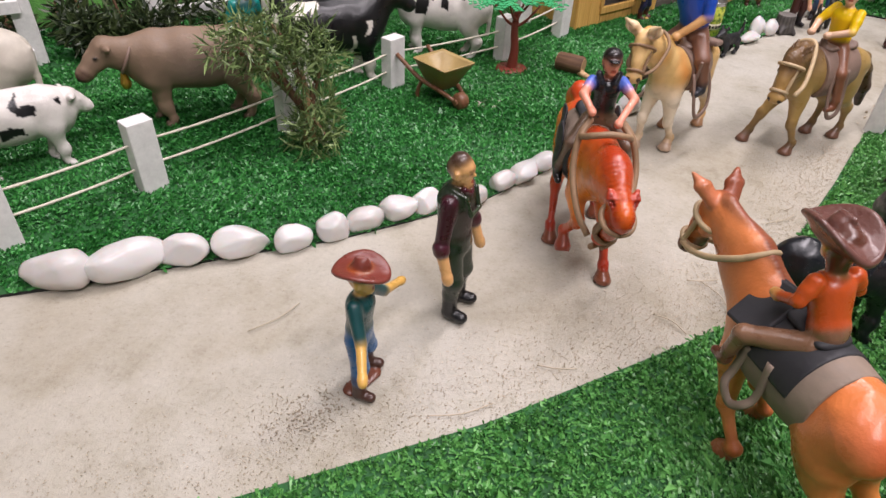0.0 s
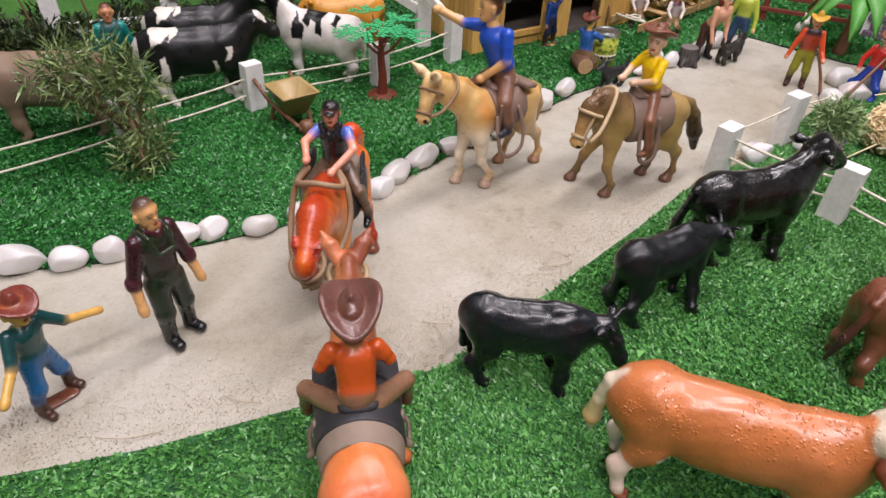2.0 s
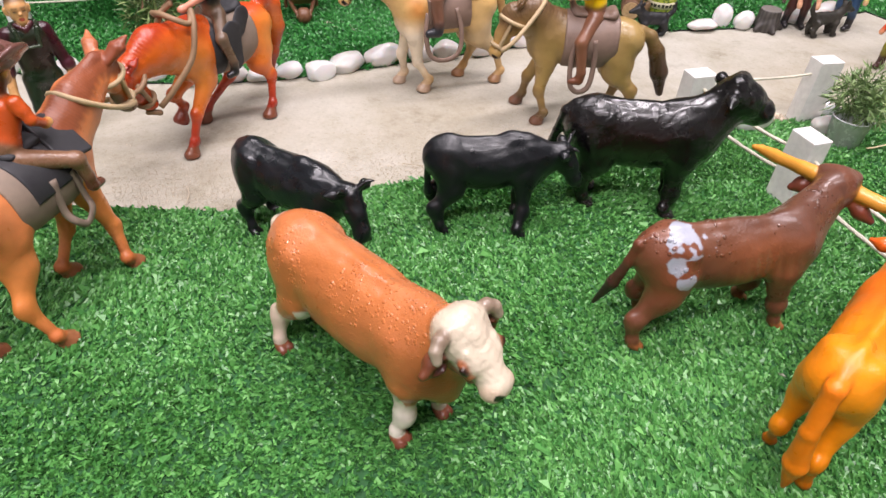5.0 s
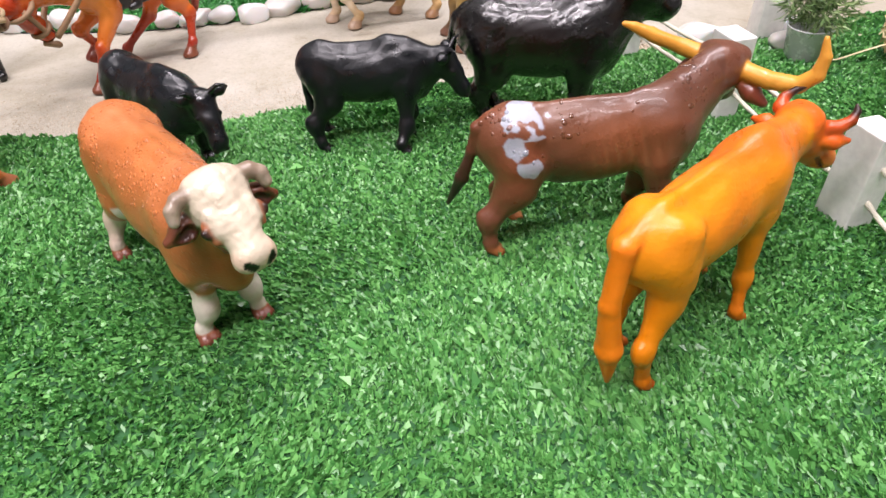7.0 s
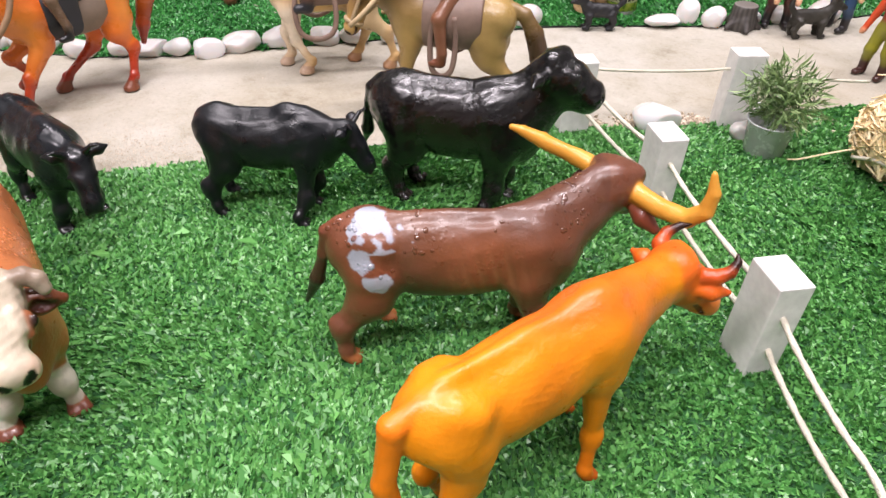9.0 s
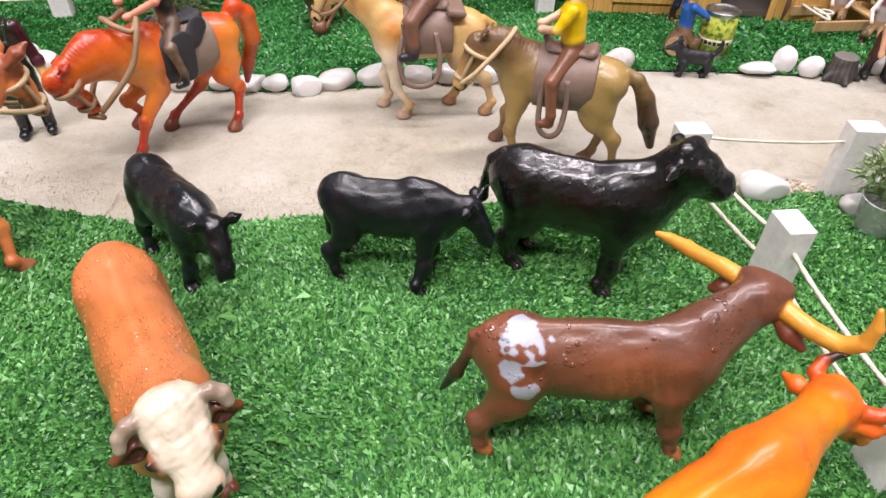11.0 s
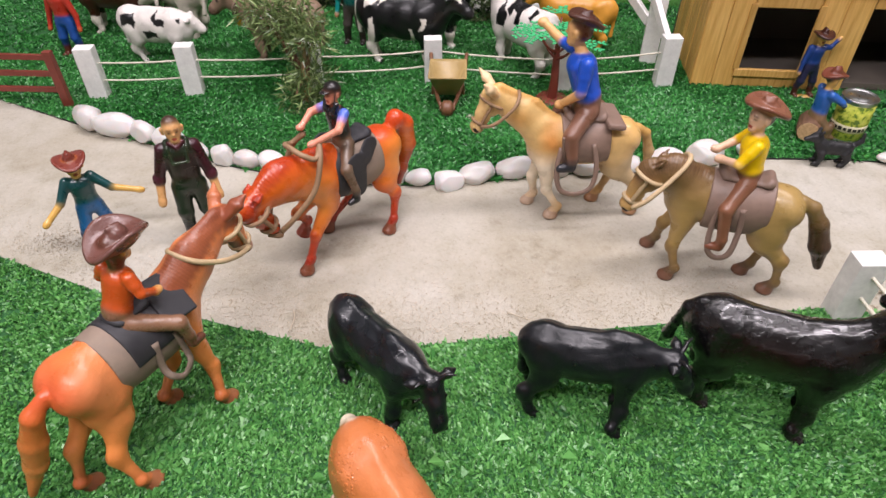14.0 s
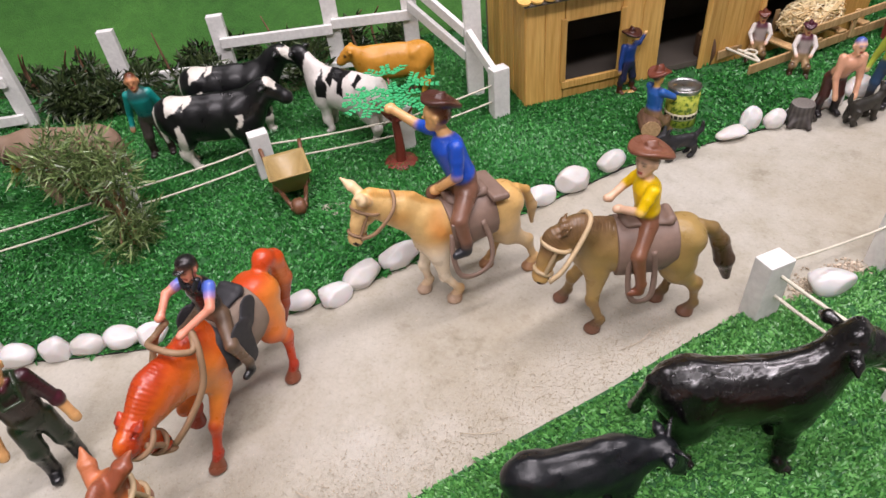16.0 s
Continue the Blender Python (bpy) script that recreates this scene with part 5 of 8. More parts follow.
def cow_limbs(length, z, deep, hooves, head, muzzle, body, leg_c, hoof_c, face, horns=(), horn_c="#2a2624", ears=10, tail=None, tail_c=None, hump=0.0, head_r=8.5, wide=0.72, neck_r=12, h0=0.0, leg_r=(9, 4.6, 3.8), ear_c=None, muzzle_c=None, ear_drop=-1.0, ear_r=2.8, hip=1.0, ear_at=0.35, ear_on=-2.0, tail_r=1.0, own=None):
    """Limbs of a toy cow. z: height of the middle of its trunk; deep: half its depth; hooves: hind left, hind right, fore left, fore right."""
    s1 = h0 + length
    L = [limb((h0, 0, z + 1), (s1, 0, z), deep * 0.93 * hip, deep, body, wide, 6), limb((h0 + length * 0.35, 0, z - 3), (h0 + length * 0.6, 0, z - 3), deep * 0.93, deep * 0.93, body, wide * 1.1, 6),
         limb((h0 - 5, 0, z + 4), (h0 - 3, 0, z + 2), deep * 0.78 * hip, deep * 0.8 * hip, body, 0.8, 6), limb((s1 + 4, 0, z - 4), (s1 + 6, 0, z - 6), deep * 0.72, deep * 0.66, body, 0.7, 6)]
    L.append(limb((h0 - 2, 0, z + deep * 0.86), (s1, 0, z + deep * 0.9), 2.6, 2.8, body, 0.7, 4))
    for s in (1, -1):
        L.append(limb((h0 - 3, s * deep * 0.4, z + deep * 0.62), (h0 + 2, s * deep * 0.46, z + deep * 0.5), deep * 0.24, deep * 0.26, body, 1, 4))
        L.append(limb((h0 - 3, s * deep * 0.36, z + 1), (h0 + 2, s * deep * 0.46, z - deep * 0.55), deep * 0.55, deep * 0.42, body, 0.75, 4))
        L.append(limb((s1 - 1, s * deep * 0.4, z + deep * 0.25), (s1 + 3, s * deep * 0.5, z - deep * 0.5), deep * 0.48, deep * 0.4, body, 0.7, 3.5))
    if hump:
        L.append(limb((s1 - 6, 0, z + deep * 0.75), (s1 + 1, 0, z + deep * 0.72), hump, hump * 0.9, body, 0.7, 5))
    head, muzzle = np.array((head[0], head[2] if len(head) > 2 else 0, head[1]), float), np.array((muzzle[0], muzzle[2] if len(muzzle) > 2 else 0, muzzle[1]), float)
    L.append(limb((s1 + 3, 0, z + 3), head + (-3, 0, -2), neck_r * 1.15, neck_r * 0.78, body, 0.66, 6))
    L.append(limb((s1 + 6, 0, z - 7), head * (0.55, 0.55, 0.55) + np.array((s1, 0, z - 12)) * 0.45, neck_r * 0.8, neck_r * 0.6, body, 0.5, 5))
    if own:
        L += own
    else:
        d = (muzzle - head) / np.linalg.norm(muzzle - head)
        L += [limb(head, head + 0.45 * (muzzle - head), head_r, head_r * 0.8, face, 0.92, 3), limb(head + 0.45 * (muzzle - head), muzzle, head_r * 0.76, head_r * 0.66, face, 0.92, 3),
              limb(muzzle, muzzle + d * 1.5, head_r * 0.63, head_r * 0.56, muzzle_c or face, 1.05, 2)]
        up = np.cross(np.cross(d, (0, 0, 1)), d)
        up = up / (np.linalg.norm(up) + 1e-9)
        side = np.cross(up, d)
        for s in (1, -1):
            e = head + side * s * head_r * 0.75 + up * head_r * ear_at - d * 2
            tip = e + side * s * ears + up * ear_drop + d * ear_on
            L += [limb(e, (e + tip) / 2, 1.8, ear_r, ear_c or face, 1, 1.5), limb((e + tip) / 2, tip, ear_r, 1.0, ear_c or face, 1, 1.0)]
            eye = head + 0.36 * (muzzle - head) + side * s * head_r * 0.78 + up * head_r * 0.3
            L.append(limb(eye, eye + (0.2, 0, 0), 1.05, 1.05, "#0c0806", 1, 0.4))
            nos = muzzle + d * (1.0 + head_r * 0.5) + side * s * 2.6 + up * 1.2
            L.append(limb(nos, nos + side * s * 0.8, 1.3, 1.0, "#140c0a", 1, 0.3))
            for pts, radii in horns:
                q = [head + side * s * p[0] + up * p[1] + d * p[2] for p in pts]
                L += chain(q, radii, horn_c, 1, 0.6)
    for i, (a, l, up_) in enumerate(hooves):
        s = 1 if i % 2 == 0 else -1
        fore = i >= 2
        top = np.array((s1 + 1, s * 7, z - deep * 0.5)) if fore else np.array((h0 - 1, s * 7, z - deep * 0.3))
        kz = up_ + (0.36 if fore else 0.42) * (z - deep * 0.35)
        kn = np.array(((top[0] + a) / 2 + 1, (top[1] + l) / 2, kz)) if fore else np.array((0.3 * top[0] + 0.7 * a - 5.5, 0.35 * top[1] + 0.65 * l, kz))
        f = np.array((a - 1.2, l, up_ + 5.5))
        if fore:
            L += chain([top, kn, f], [leg_r[0] * 0.85, leg_r[1] * 0.92, leg_r[2] * 0.82], [leg_c, leg_c], 0.9, 4)
        else:
            stifle = top * 0.55 + kn * 0.45 + (4.5, 0, 0)
            L += chain([top, stifle, kn, f], [leg_r[0] * 1.15, leg_r[0] * 0.88, leg_r[1] * 0.92, leg_r[2] * 0.84], [leg_c] * 3, 0.85, 4)
        L.append(limb(kn + (0.4, 0, 1), kn + (0.4, 0, -1), leg_r[1] * 0.94, leg_r[1] * 0.88, leg_c, 0.9, 3))
        if not fore:
            L.append(limb(kn + (-leg_r[1] * 0.7, 0, 2.5), kn + (-leg_r[1] * 0.3, 0, -2), leg_r[1] * 0.36, leg_r[1] * 0.3, leg_c, 0.9, 3))
        L.append(limb(f, f + (0.4, 0, -1.5), leg_r[2] * 0.88, leg_r[2] * 0.86, leg_c, 1, 1.5))
        for t_ in (-1, 1):
            L.append(limb((a - 1.2, l + t_ * leg_r[2] * 0.3, up_ + 3.4), (a + leg_r[2] * 0.75, l + t_ * leg_r[2] * 0.42, up_ + 0.8), leg_r[2] * 0.68, leg_r[2] * 0.82, hoof_c, 1, 0.5))
    tl = tail or [(h0 - deep * 0.72, 0, z + deep * 0.72), (h0 - deep * 0.95, 0, z + deep * 0.4), (h0 - deep * 0.95, 1, z - 12), (h0 - deep * 0.9, 2, z - 22)]
    L += chain(tl, [2.6, 2.2, 1.8, 2.6][:len(tl)] if len(tl) < 5 else [2.6, 2.3 * tail_r, 2.0 * tail_r, 3.0 * tail_r, 1.0], tail_c or body, 1, 1.5)
    return L


def cow(at, way, hooves, material, label, paint=None, cell=0.85, rough=None, **kw):
    hv = in_frame(at, way, hooves)
    return figure("cow_figurine", cow_limbs(hooves=hv, **kw), cell, stand(*at, *way), material, label, "toy cow", paint, "toy cattle", rough=rough or (lambda P: 0.26 * waves(P, 11, 31) + 0.15 * waves(P, 4, 32)))


def black_paint(v, c):
    k = np.clip(waves(v, 30, 9) * 0.6, 0, 1)[:, None]
    return c * (1 - 0.3 * k) + rgb("#181c22") * 0.3 * k


SMALL_HORN = [([(4, 5, -3), (7.5, 7.5, -4.5), (11, 10, -4)], [1.6, 1.2, 0.5])]


def beads(ob, count, seed, radii, cluster, lowest=0.0, shade=0.9):
    """Water drops that stand on the upper side of a toy."""
    rng = np.random.RandomState(seed)
    me = ob.data
    k = len(me.vertices)
    co, no, col = np.zeros(3 * k, np.float32), np.zeros(3 * k, np.float32), np.zeros(4 * k, np.float32)
    me.vertices.foreach_get("co", co)
    me.vertices.foreach_get("normal", no)
    me.attributes["paint"].data.foreach_get("color", col)
    co, no, col = co.reshape(-1, 3), no.reshape(-1, 3), col.reshape(-1, 4)
    ok = (no[:, 2] > lowest) & (co[:, 2] > 0.03) & (co[:, 0] < 0.084) & (waves(co * 1000.0, cluster, seed) > -0.25 + 0.5 * rng.rand(k))
    pick = rng.choice(np.flatnonzero(ok), count)
    bm = bmesh.new()
    bmesh.ops.create_icosphere(bm, subdivisions=2, radius=1.0)
    ball = np.array([v.co[:] for v in bm.verts])
    tri = np.array([[v.index for v in f.verts] for f in bm.faces])
    bm.free()
    r = 0.001 * (radii[0] + (radii[1] - radii[0]) * rng.rand(count) ** 2.2)
    n = no[pick]
    stretch = 1 + 0.5 * rng.rand(count, 3)
    flat = ball[None] * stretch[:, None, :]
    flat = flat - 0.74 * (flat @ n[:, :, None]) * n[:, None, :]
    v = co[pick][:, None, :] + flat * r[:, None, None]
    f = (tri[None] + (np.arange(count) * len(ball))[:, None, None]).reshape(-1, 3)
    drop = big_mesh("water_drops", v.reshape(-1, 3), f, True)
    a = drop.attributes.new("paint", "FLOAT_COLOR", "POINT")
    c = np.repeat(col[pick] * (shade, shade, shade, 1), len(ball), axis=0)
    a.data.foreach_set("color", c.astype(np.float32).ravel())
    return tagged(hang("water_drops", drop, BEADS, ob), "clear water drops on the toy's back", kind="stuff")


C1, C1F = (0.1675, 0.0496), (0.977, 0.215)
cow(C1, C1F, [(0.163, 0.060), (0.174, 0.040), (0.207, 0.068), (0.2155, 0.049)], TOY_GLOSS, "small glossy black toy calf with lowered head", black_paint,
    length=40, z=39.5, deep=14.8, head=(66, 44, 1), muzzle=(76, 27, -3), body="#14181d", leg_c="#101317", hoof_c="#090a0c", face="#0c0f13", horns=SMALL_HORN, horn_c="#16161a", hump=5, head_r=7.0, neck_r=10, h0=5, ears=8, leg_r=(7.2, 3.8, 3.2), wide=0.8)
C2, C2F = (0.2378, 0.1280), (0.68, 0.733)
cow(C2, C2F, [(0.232, 0.131), (0.248, 0.118), (0.268, 0.162), (0.2815, 0.147)], TOY, "matt black toy cow with small horns and shoulder hump", black_paint,
    length=40, z=40, deep=14.5, head=(67, 46, -2), muzzle=(76, 30, -3), body="#14171b", leg_c="#101316", hoof_c="#090a0c", face="#0f1216", horns=SMALL_HORN, horn_c="#17171a", hump=7.5, head_r=6.8, neck_r=10, h0=5, ears=7, leg_r=(7.2, 3.8, 3.2), wide=0.8)


def bull_paint(v, c):
    k = np.clip(1.2 - np.hypot((v[:, 0] - 22) / 26, (v[:, 2] - 48) / 14), 0, 1)[:, None]
    return c * (1 - 0.65 * k) + rgb("#24130f") * 0.45 * k


BU, BUF = (0.2835, 0.2145), (0.815, 0.58)
BLACK, SHADE = "#0d0c0e", "#060506"
bull_head = [limb((71, 4, 74), (79, 5, 72), 11, 9.8, BLACK, 0.95, 4), limb((79, 5, 71), (89, 6, 66), 8.6, 7.4, BLACK, 0.95, 3), limb((90, 3, 65), (90, 9.5, 65), 5.6, 5.6, BLACK, 1, 2), limb((77, 5, 64), (88, 6, 60.5), 6.4, 5.0, BLACK, 0.9, 3),
             limb((70, 1, 82), (74, 8, 82), 4.6, 4.6, BLACK, 1, 3), hollow((84, 0, 61.5), (95, 1, 62.5), 0.5, 0.6, SHADE), hollow((84, 12, 61.5), (95, 11, 62.5), 0.5, 0.6, SHADE)]
for s in (1, -1):
    e = np.array((69.0, 4.5 + s * 9.5, 77.0))
    bull_head += [limb(e, e + (-3, s * 6, -0.5), 2.2, 3.4, BLACK, 1, 1.5), limb(e + (-3, s * 6, -0.5), e + (-4, s * 10.5, -2.5), 3.4, 1.4, BLACK, 1, 1), hollow(e + (-1, s * 4, -2.4), e + (-2, s * 9, -3.6), 1.3, 0.9, SHADE)]
    bull_head += [limb((79, 5 + s * 8.4, 74.5), (80, 5 + s * 8.4, 74.5), 1.7, 1.5, "#050405", 1, 0.4), limb((77, 5 + s * 7.6, 77.5), (82, 5 + s * 7.2, 76), 2.0, 1.6, BLACK, 1, 1.5), hollow((94.8, 6 + s * 3.6, 66), (96, 6 + s * 4.6, 67), 1.1, 1.1, SHADE)]
bull_ob = cow(BU, BUF, [(0.280, 0.220), (0.290, 0.203), (0.322, 0.248), (0.332, 0.228)], TOY_BULL, "large wet glossy black toy bull with brown flanks", bull_paint, 0.75,
    length=48, z=46.5, deep=19.5, hip=1.04, head=(74, 71, 4), muzzle=(92, 61, 9), hump=8, body=BLACK, leg_c="#0a090a", hoof_c="#1a1616", face=BLACK, neck_r=17, h0=0, wide=0.74, leg_r=(11, 5.0, 4.2), own=bull_head, rough=lambda P: 0.24 * waves(P, 12, 31) + 0.10 * waves(P, 5, 32) + 0.07 * waves(P, 2.6, 34),
    tail=[(-15, 0, 62), (-21, 0, 56), (-24, 1, 42), (-26, 3, 30), (-29, 5, 20)], tail_r=1.2)
beads(bull_ob, 620, 5, (0.15, 0.55), 16, 0.1, 1.0)


def long_paint(v, c):
    body = ((v[:, 0] < 92) & (v[:, 2] > 20))[:, None]
    horn = (c[:, 0] > 0.5)[:, None]
    tan = np.clip(1.2 - np.hypot((v[:, 0] - 46) / 26, (v[:, 2] - 45) / 17) + 0.1 * waves(v, 12, 73), 0, 1)[:, None]
    rear = np.clip(1.2 - np.hypot((v[:, 0] - 0) / 14, (v[:, 2] - 48) / 24), 0, 1)[:, None]
    out = c * (1 - 0.6 * tan) + rgb("#a8663f") * 0.6 * tan
    out = out * (1 - 0.6 * rear) + rgb("#8e4c30") * 0.6 * rear
    flank = np.clip(1.25 - np.hypot((v[:, 0] - 24) / 9, (v[:, 2] - 38) / 9), 0, 1)[:, None]
    out = out * (1 - 0.6 * flank) + rgb("#4a2c20") * 0.6 * flank
    ribs = (np.clip(np.sin(v[:, 0] * 1.15 + v[:, 2] * 0.3), 0, 1) * 0.3)[:, None] * np.clip(1.2 - np.hypot((v[:, 0] - 48) / 17, (v[:, 2] - 44) / 13), 0, 1)[:, None]
    out = out * (1 - ribs) + rgb("#c08660") * ribs
    nape = np.clip((v[:, 2] - 58) / 8, 0, 1)[:, None] * np.clip((v[:, 0] - 24) / 14, 0, 1)[:, None]
    out = out * (1 - 0.65 * nape) + rgb("#5c3c30") * 0.65 * nape
    c = np.where(body & ~horn, out, c)
    n = waves(v, 7, 77) + 0.7 * waves(v, 3.2, 79)
    top = (v[:, 2] > 56) & (v[:, 1] > -15)
    p1 = np.maximum(1.0 - np.hypot((v[:, 0] - 7) / 12, (v[:, 1] + 5) / 10), 0.7 - np.hypot((v[:, 0] - 20) / 5, (v[:, 1] + 9) / 5)) + 0.26 * n - 9 * ~top
    p2 = np.maximum(0.95 - np.hypot((v[:, 0] - 1) / 6, (v[:, 2] - 52) / 5), 1.05 - np.hypot((v[:, 0] - 7) / 6.5, (v[:, 2] - 44) / 7)) + 0.24 * n - 9 * (v[:, 1] > -1) - 9 * (v[:, 2] > 57)
    k = np.clip((np.maximum(p1, p2) - 0.26) * 16, 0, 1)[:, None] * (v[:, 0] > -13)[:, None]
    return c * (1 - k) + rgb("#aeb4c2") * k


LO, LOF = (0.369, 0.1325), (0.578, 0.816)
HIDE, HORN = "#6e4432", "#e0a03c"
P0, M0 = np.array((97.0, 19.0, 64.0)), np.array((106.0, 32.0, 47.0))
d, left, up, H = head_frame(P0, M0)
long_head = [limb(H(-3, 0, 0), H(9, 0, 0), 9.6, 8.2, HIDE, 1, 4), limb(H(9, 0, 0), H(21, 0, 0.5), 7.4, 6.0, "#643c2c", 1, 3), limb(H(22, -2.5, 0), H(22, 2.5, 0), 5.0, 5.0, "#7a5040", 1, 2), limb(H(-2, -6, 5), H(-2, 6, 5), 4.6, 4.6, HIDE, 1, 3)]
long_head += chain([(95, 24, 66), (84, 30, 69.5), (71, 34.5, 74.5), (63, 36, 78), (58.5, 36.5, 79.5)], [3.8, 3.6, 2.9, 2.1, 1.2], HORN, 1, 0.5)
long_head += chain([(102.5, 13, 65.5), (110, 3, 64), (117, -6, 65.5), (121, -9.5, 71), (122, -9, 78), (121, -7.5, 85)], [3.8, 3.7, 3.4, 3.0, 2.4, 1.3], HORN, 1, 0.5)
for b, t in (((103, 12, 60), (111, 3.5, 53.5)), ((91, 27, 62), (84, 30, 58))):
    b, t = np.array(b, float), np.array(t, float)
    long_head += [limb(b, (b + t) / 2, 2.4, 4.2, "#8a4a34", 1, 1.2), limb((b + t) / 2, t, 4.2, 2.0, "#8a4434", 1, 1)]
for s in (1, -1):
    long_head += [limb(H(8, s * 7.4, 2.5), H(8.8, s * 7.4, 2.5), 1.4, 1.2, "#0c0806", 1, 0.4), hollow(H(26.5, s * 2.8, 2), H(27, s * 3.6, 2.4), 1.2, 1.0, "#1a0e0a")]
long_ob = cow(LO, LOF, [(0.363, 0.145), (0.374, 0.121), (0.396, 0.192), (0.418, 0.185)], TOY_WET, "brown longhorn toy bull with grey patches and long curved orange horns", long_paint, 0.75,
    length=56, z=47.5, deep=17, head=(93, 65, 14), muzzle=(106, 47, 32), body="#724a36", leg_c="#784a36", hoof_c="#a86a3c", face=HIDE, own=long_head, rough=lambda P: 0.2 * waves(P, 12, 31) + 0.08 * waves(P, 4, 32) + 0.36 * np.sin(P[:, 0] * 1.15 + P[:, 2] * 0.3) * np.clip(1.2 - np.hypot((P[:, 0] - 48) / 17, (P[:, 2] - 44) / 13), 0, 1), neck_r=15, h0=6, wide=0.7, hump=5,
    tail=[(-7, 0, 61), (-12, 0, 57), (-14, 1, 46), (-18, 3, 32), (-24, 5, 18)], tail_c=["#7a4a34", "#6a3c2c", "#4a2c24", "#2a1c1a"], leg_r=(9.4, 4.2, 3.3))
beads(long_ob, 170, 6, (0.3, 1.1), 20, 0.3, 0.8)


def hereford_paint(v, c):
    n = waves(v, 12, 41)
    legs = np.clip((24 - v[:, 2] + 2 * n) / 1.6, 0, 1)
    belly = np.clip((32.5 - v[:, 2] + 1.5 * n) / 1.2, 0, 1) * (v[:, 0] > 10) * (v[:, 0] < 76)
    hoof = np.clip((5.2 - v[:, 2]) / 0.8, 0, 1)
    k = (np.maximum(legs, belly) * (1 - hoof) * (v[:, 0] < 84))[:, None]
    hide = (np.abs(c - rgb("#c4743f")).sum(1) < 0.15)[:, None]
    c = np.where(hide | (v[:, 2] < 26)[:, None], c * (1 - k) + rgb("#ece4d6") * k, c)
    rose = (0.30 * np.clip(waves(v, 24, 43) + 0.2, 0, 1))[:, None] * hide
    c = c * (1 - rose) + rgb("#d48a62") * rose
    throat = np.clip(1.3 - np.hypot((v[:, 0] - 88) / 11, (v[:, 2] - 46) / 15), 0, 1)[:, None] * hide
    return c * (1 - 0.6 * throat) + rgb("#7c3c1e") * 0.6 * throat


HE, HEF = (0.2575, 0.0185), (1.0, 0.0)
COAT, WOOL, RUST, BONE = "#c4743f", "#d6cab4", "#744028", "#8e7c6a"
P0, M0 = np.array((92.0, 1.0, 69.0)), np.array((112.0, 1.0, 53.5))
d, left, up, H = head_frame(P0, M0)
here_head = [limb(H(-3, -3.4, 0.5), H(-3, 3.4, 0.5), 7.6, 7.6, WOOL, 1, 3), limb(H(3, -3.2, 0), H(9, -2.8, 0), 6.6, 5.8, WOOL, 1, 3), limb(H(3, 3.2, 0), H(9, 2.8, 0), 6.6, 5.8, WOOL, 1, 3), limb(H(8, 0, 0.4), H(20, 0, 0.0), 6.8, 5.7, WOOL, 1, 3),
             limb(H(21.5, -2.8, -0.8), H(21.5, 2.8, -0.8), 4.7, 4.7, "#dcc4ac", 1, 2.5), limb(H(8, 0, -6), H(20, 0, -4.0), 5.4, 3.9, WOOL, 1, 2), limb(H(-5, 0, 4.2), H(1, 0, 4.2), 4.4, 4.4, WOOL, 1, 3),
             limb(H(1, 0, -11), H(5, 0, -12), 9, 7, COAT, 1, 4), limb((82, 1, 42), (83, 1, 33), 10, 7, COAT, 0.8, 5), hollow(H(17, 6.6, -3.8), H(25.4, 4.4, -3.8), 0.45, 0.5, "#7c4a34"), hollow(H(17, -6.6, -3.8), H(25.4, -4.4, -3.8), 0.45, 0.5, "#7c4a34"), hollow(H(25.4, 4.4, -3.8), H(25.4, -4.4, -3.8), 0.5, 0.5, "#7c4a34")]
for s in (1, -1):
    here_head += chain([H(-4, s * 7.5, 2.8), H(-3.6, s * 12, 3.4), H(-1.6, s * 15, 2.6), H(1.6, s * 16, 1.2)], [3.1, 2.9, 2.6, 1.9], [BONE, BONE, "#a89a88"], 1, 0.6)
    e = H(0, s * 8.5, -4.0)
    here_head += [limb(e, e + (1.0, s * 5, -3.0), 2.8, 4.4, RUST, 1, 1.0), limb(e + (1.0, s * 5, -3.0), e + (1.0, s * 10.5, -5.0), 4.4, 1.8, RUST, 1, 1.0), hollow(e + (4.6, s * 4.0, -2.0), e + (4.8, s * 9, -4.4), 2.0, 1.3, "#4a2012", 0.8)]
    here_head += [limb(H(7.5, s * 8.6, 2.2), H(12.5, s * 7.8, 0.4), 2.0, 1.6, "#a0603c", 1, 0.3), limb(H(9.2, s * 10.4, 2.6), H(10.4, s * 10.0, 2.2), 1.3, 1.2, "#1a0c08", 1, 0.3), limb(H(5.5, s * 6.6, 4.2), H(11, s * 6.2, 3.2), 2.0, 1.7, WOOL, 1, 1.5)]
    here_head += [hollow(H(26.0, s * 3.2, 1.4), H(24.8, s * 4.8, 2.4), 1.2, 1.0, "#120a0a"), limb(H(7, s * 6.8, -6), H(15, s * 5.6, -4.5), 1.8, 1.2, RUST, 1, 0.8)]
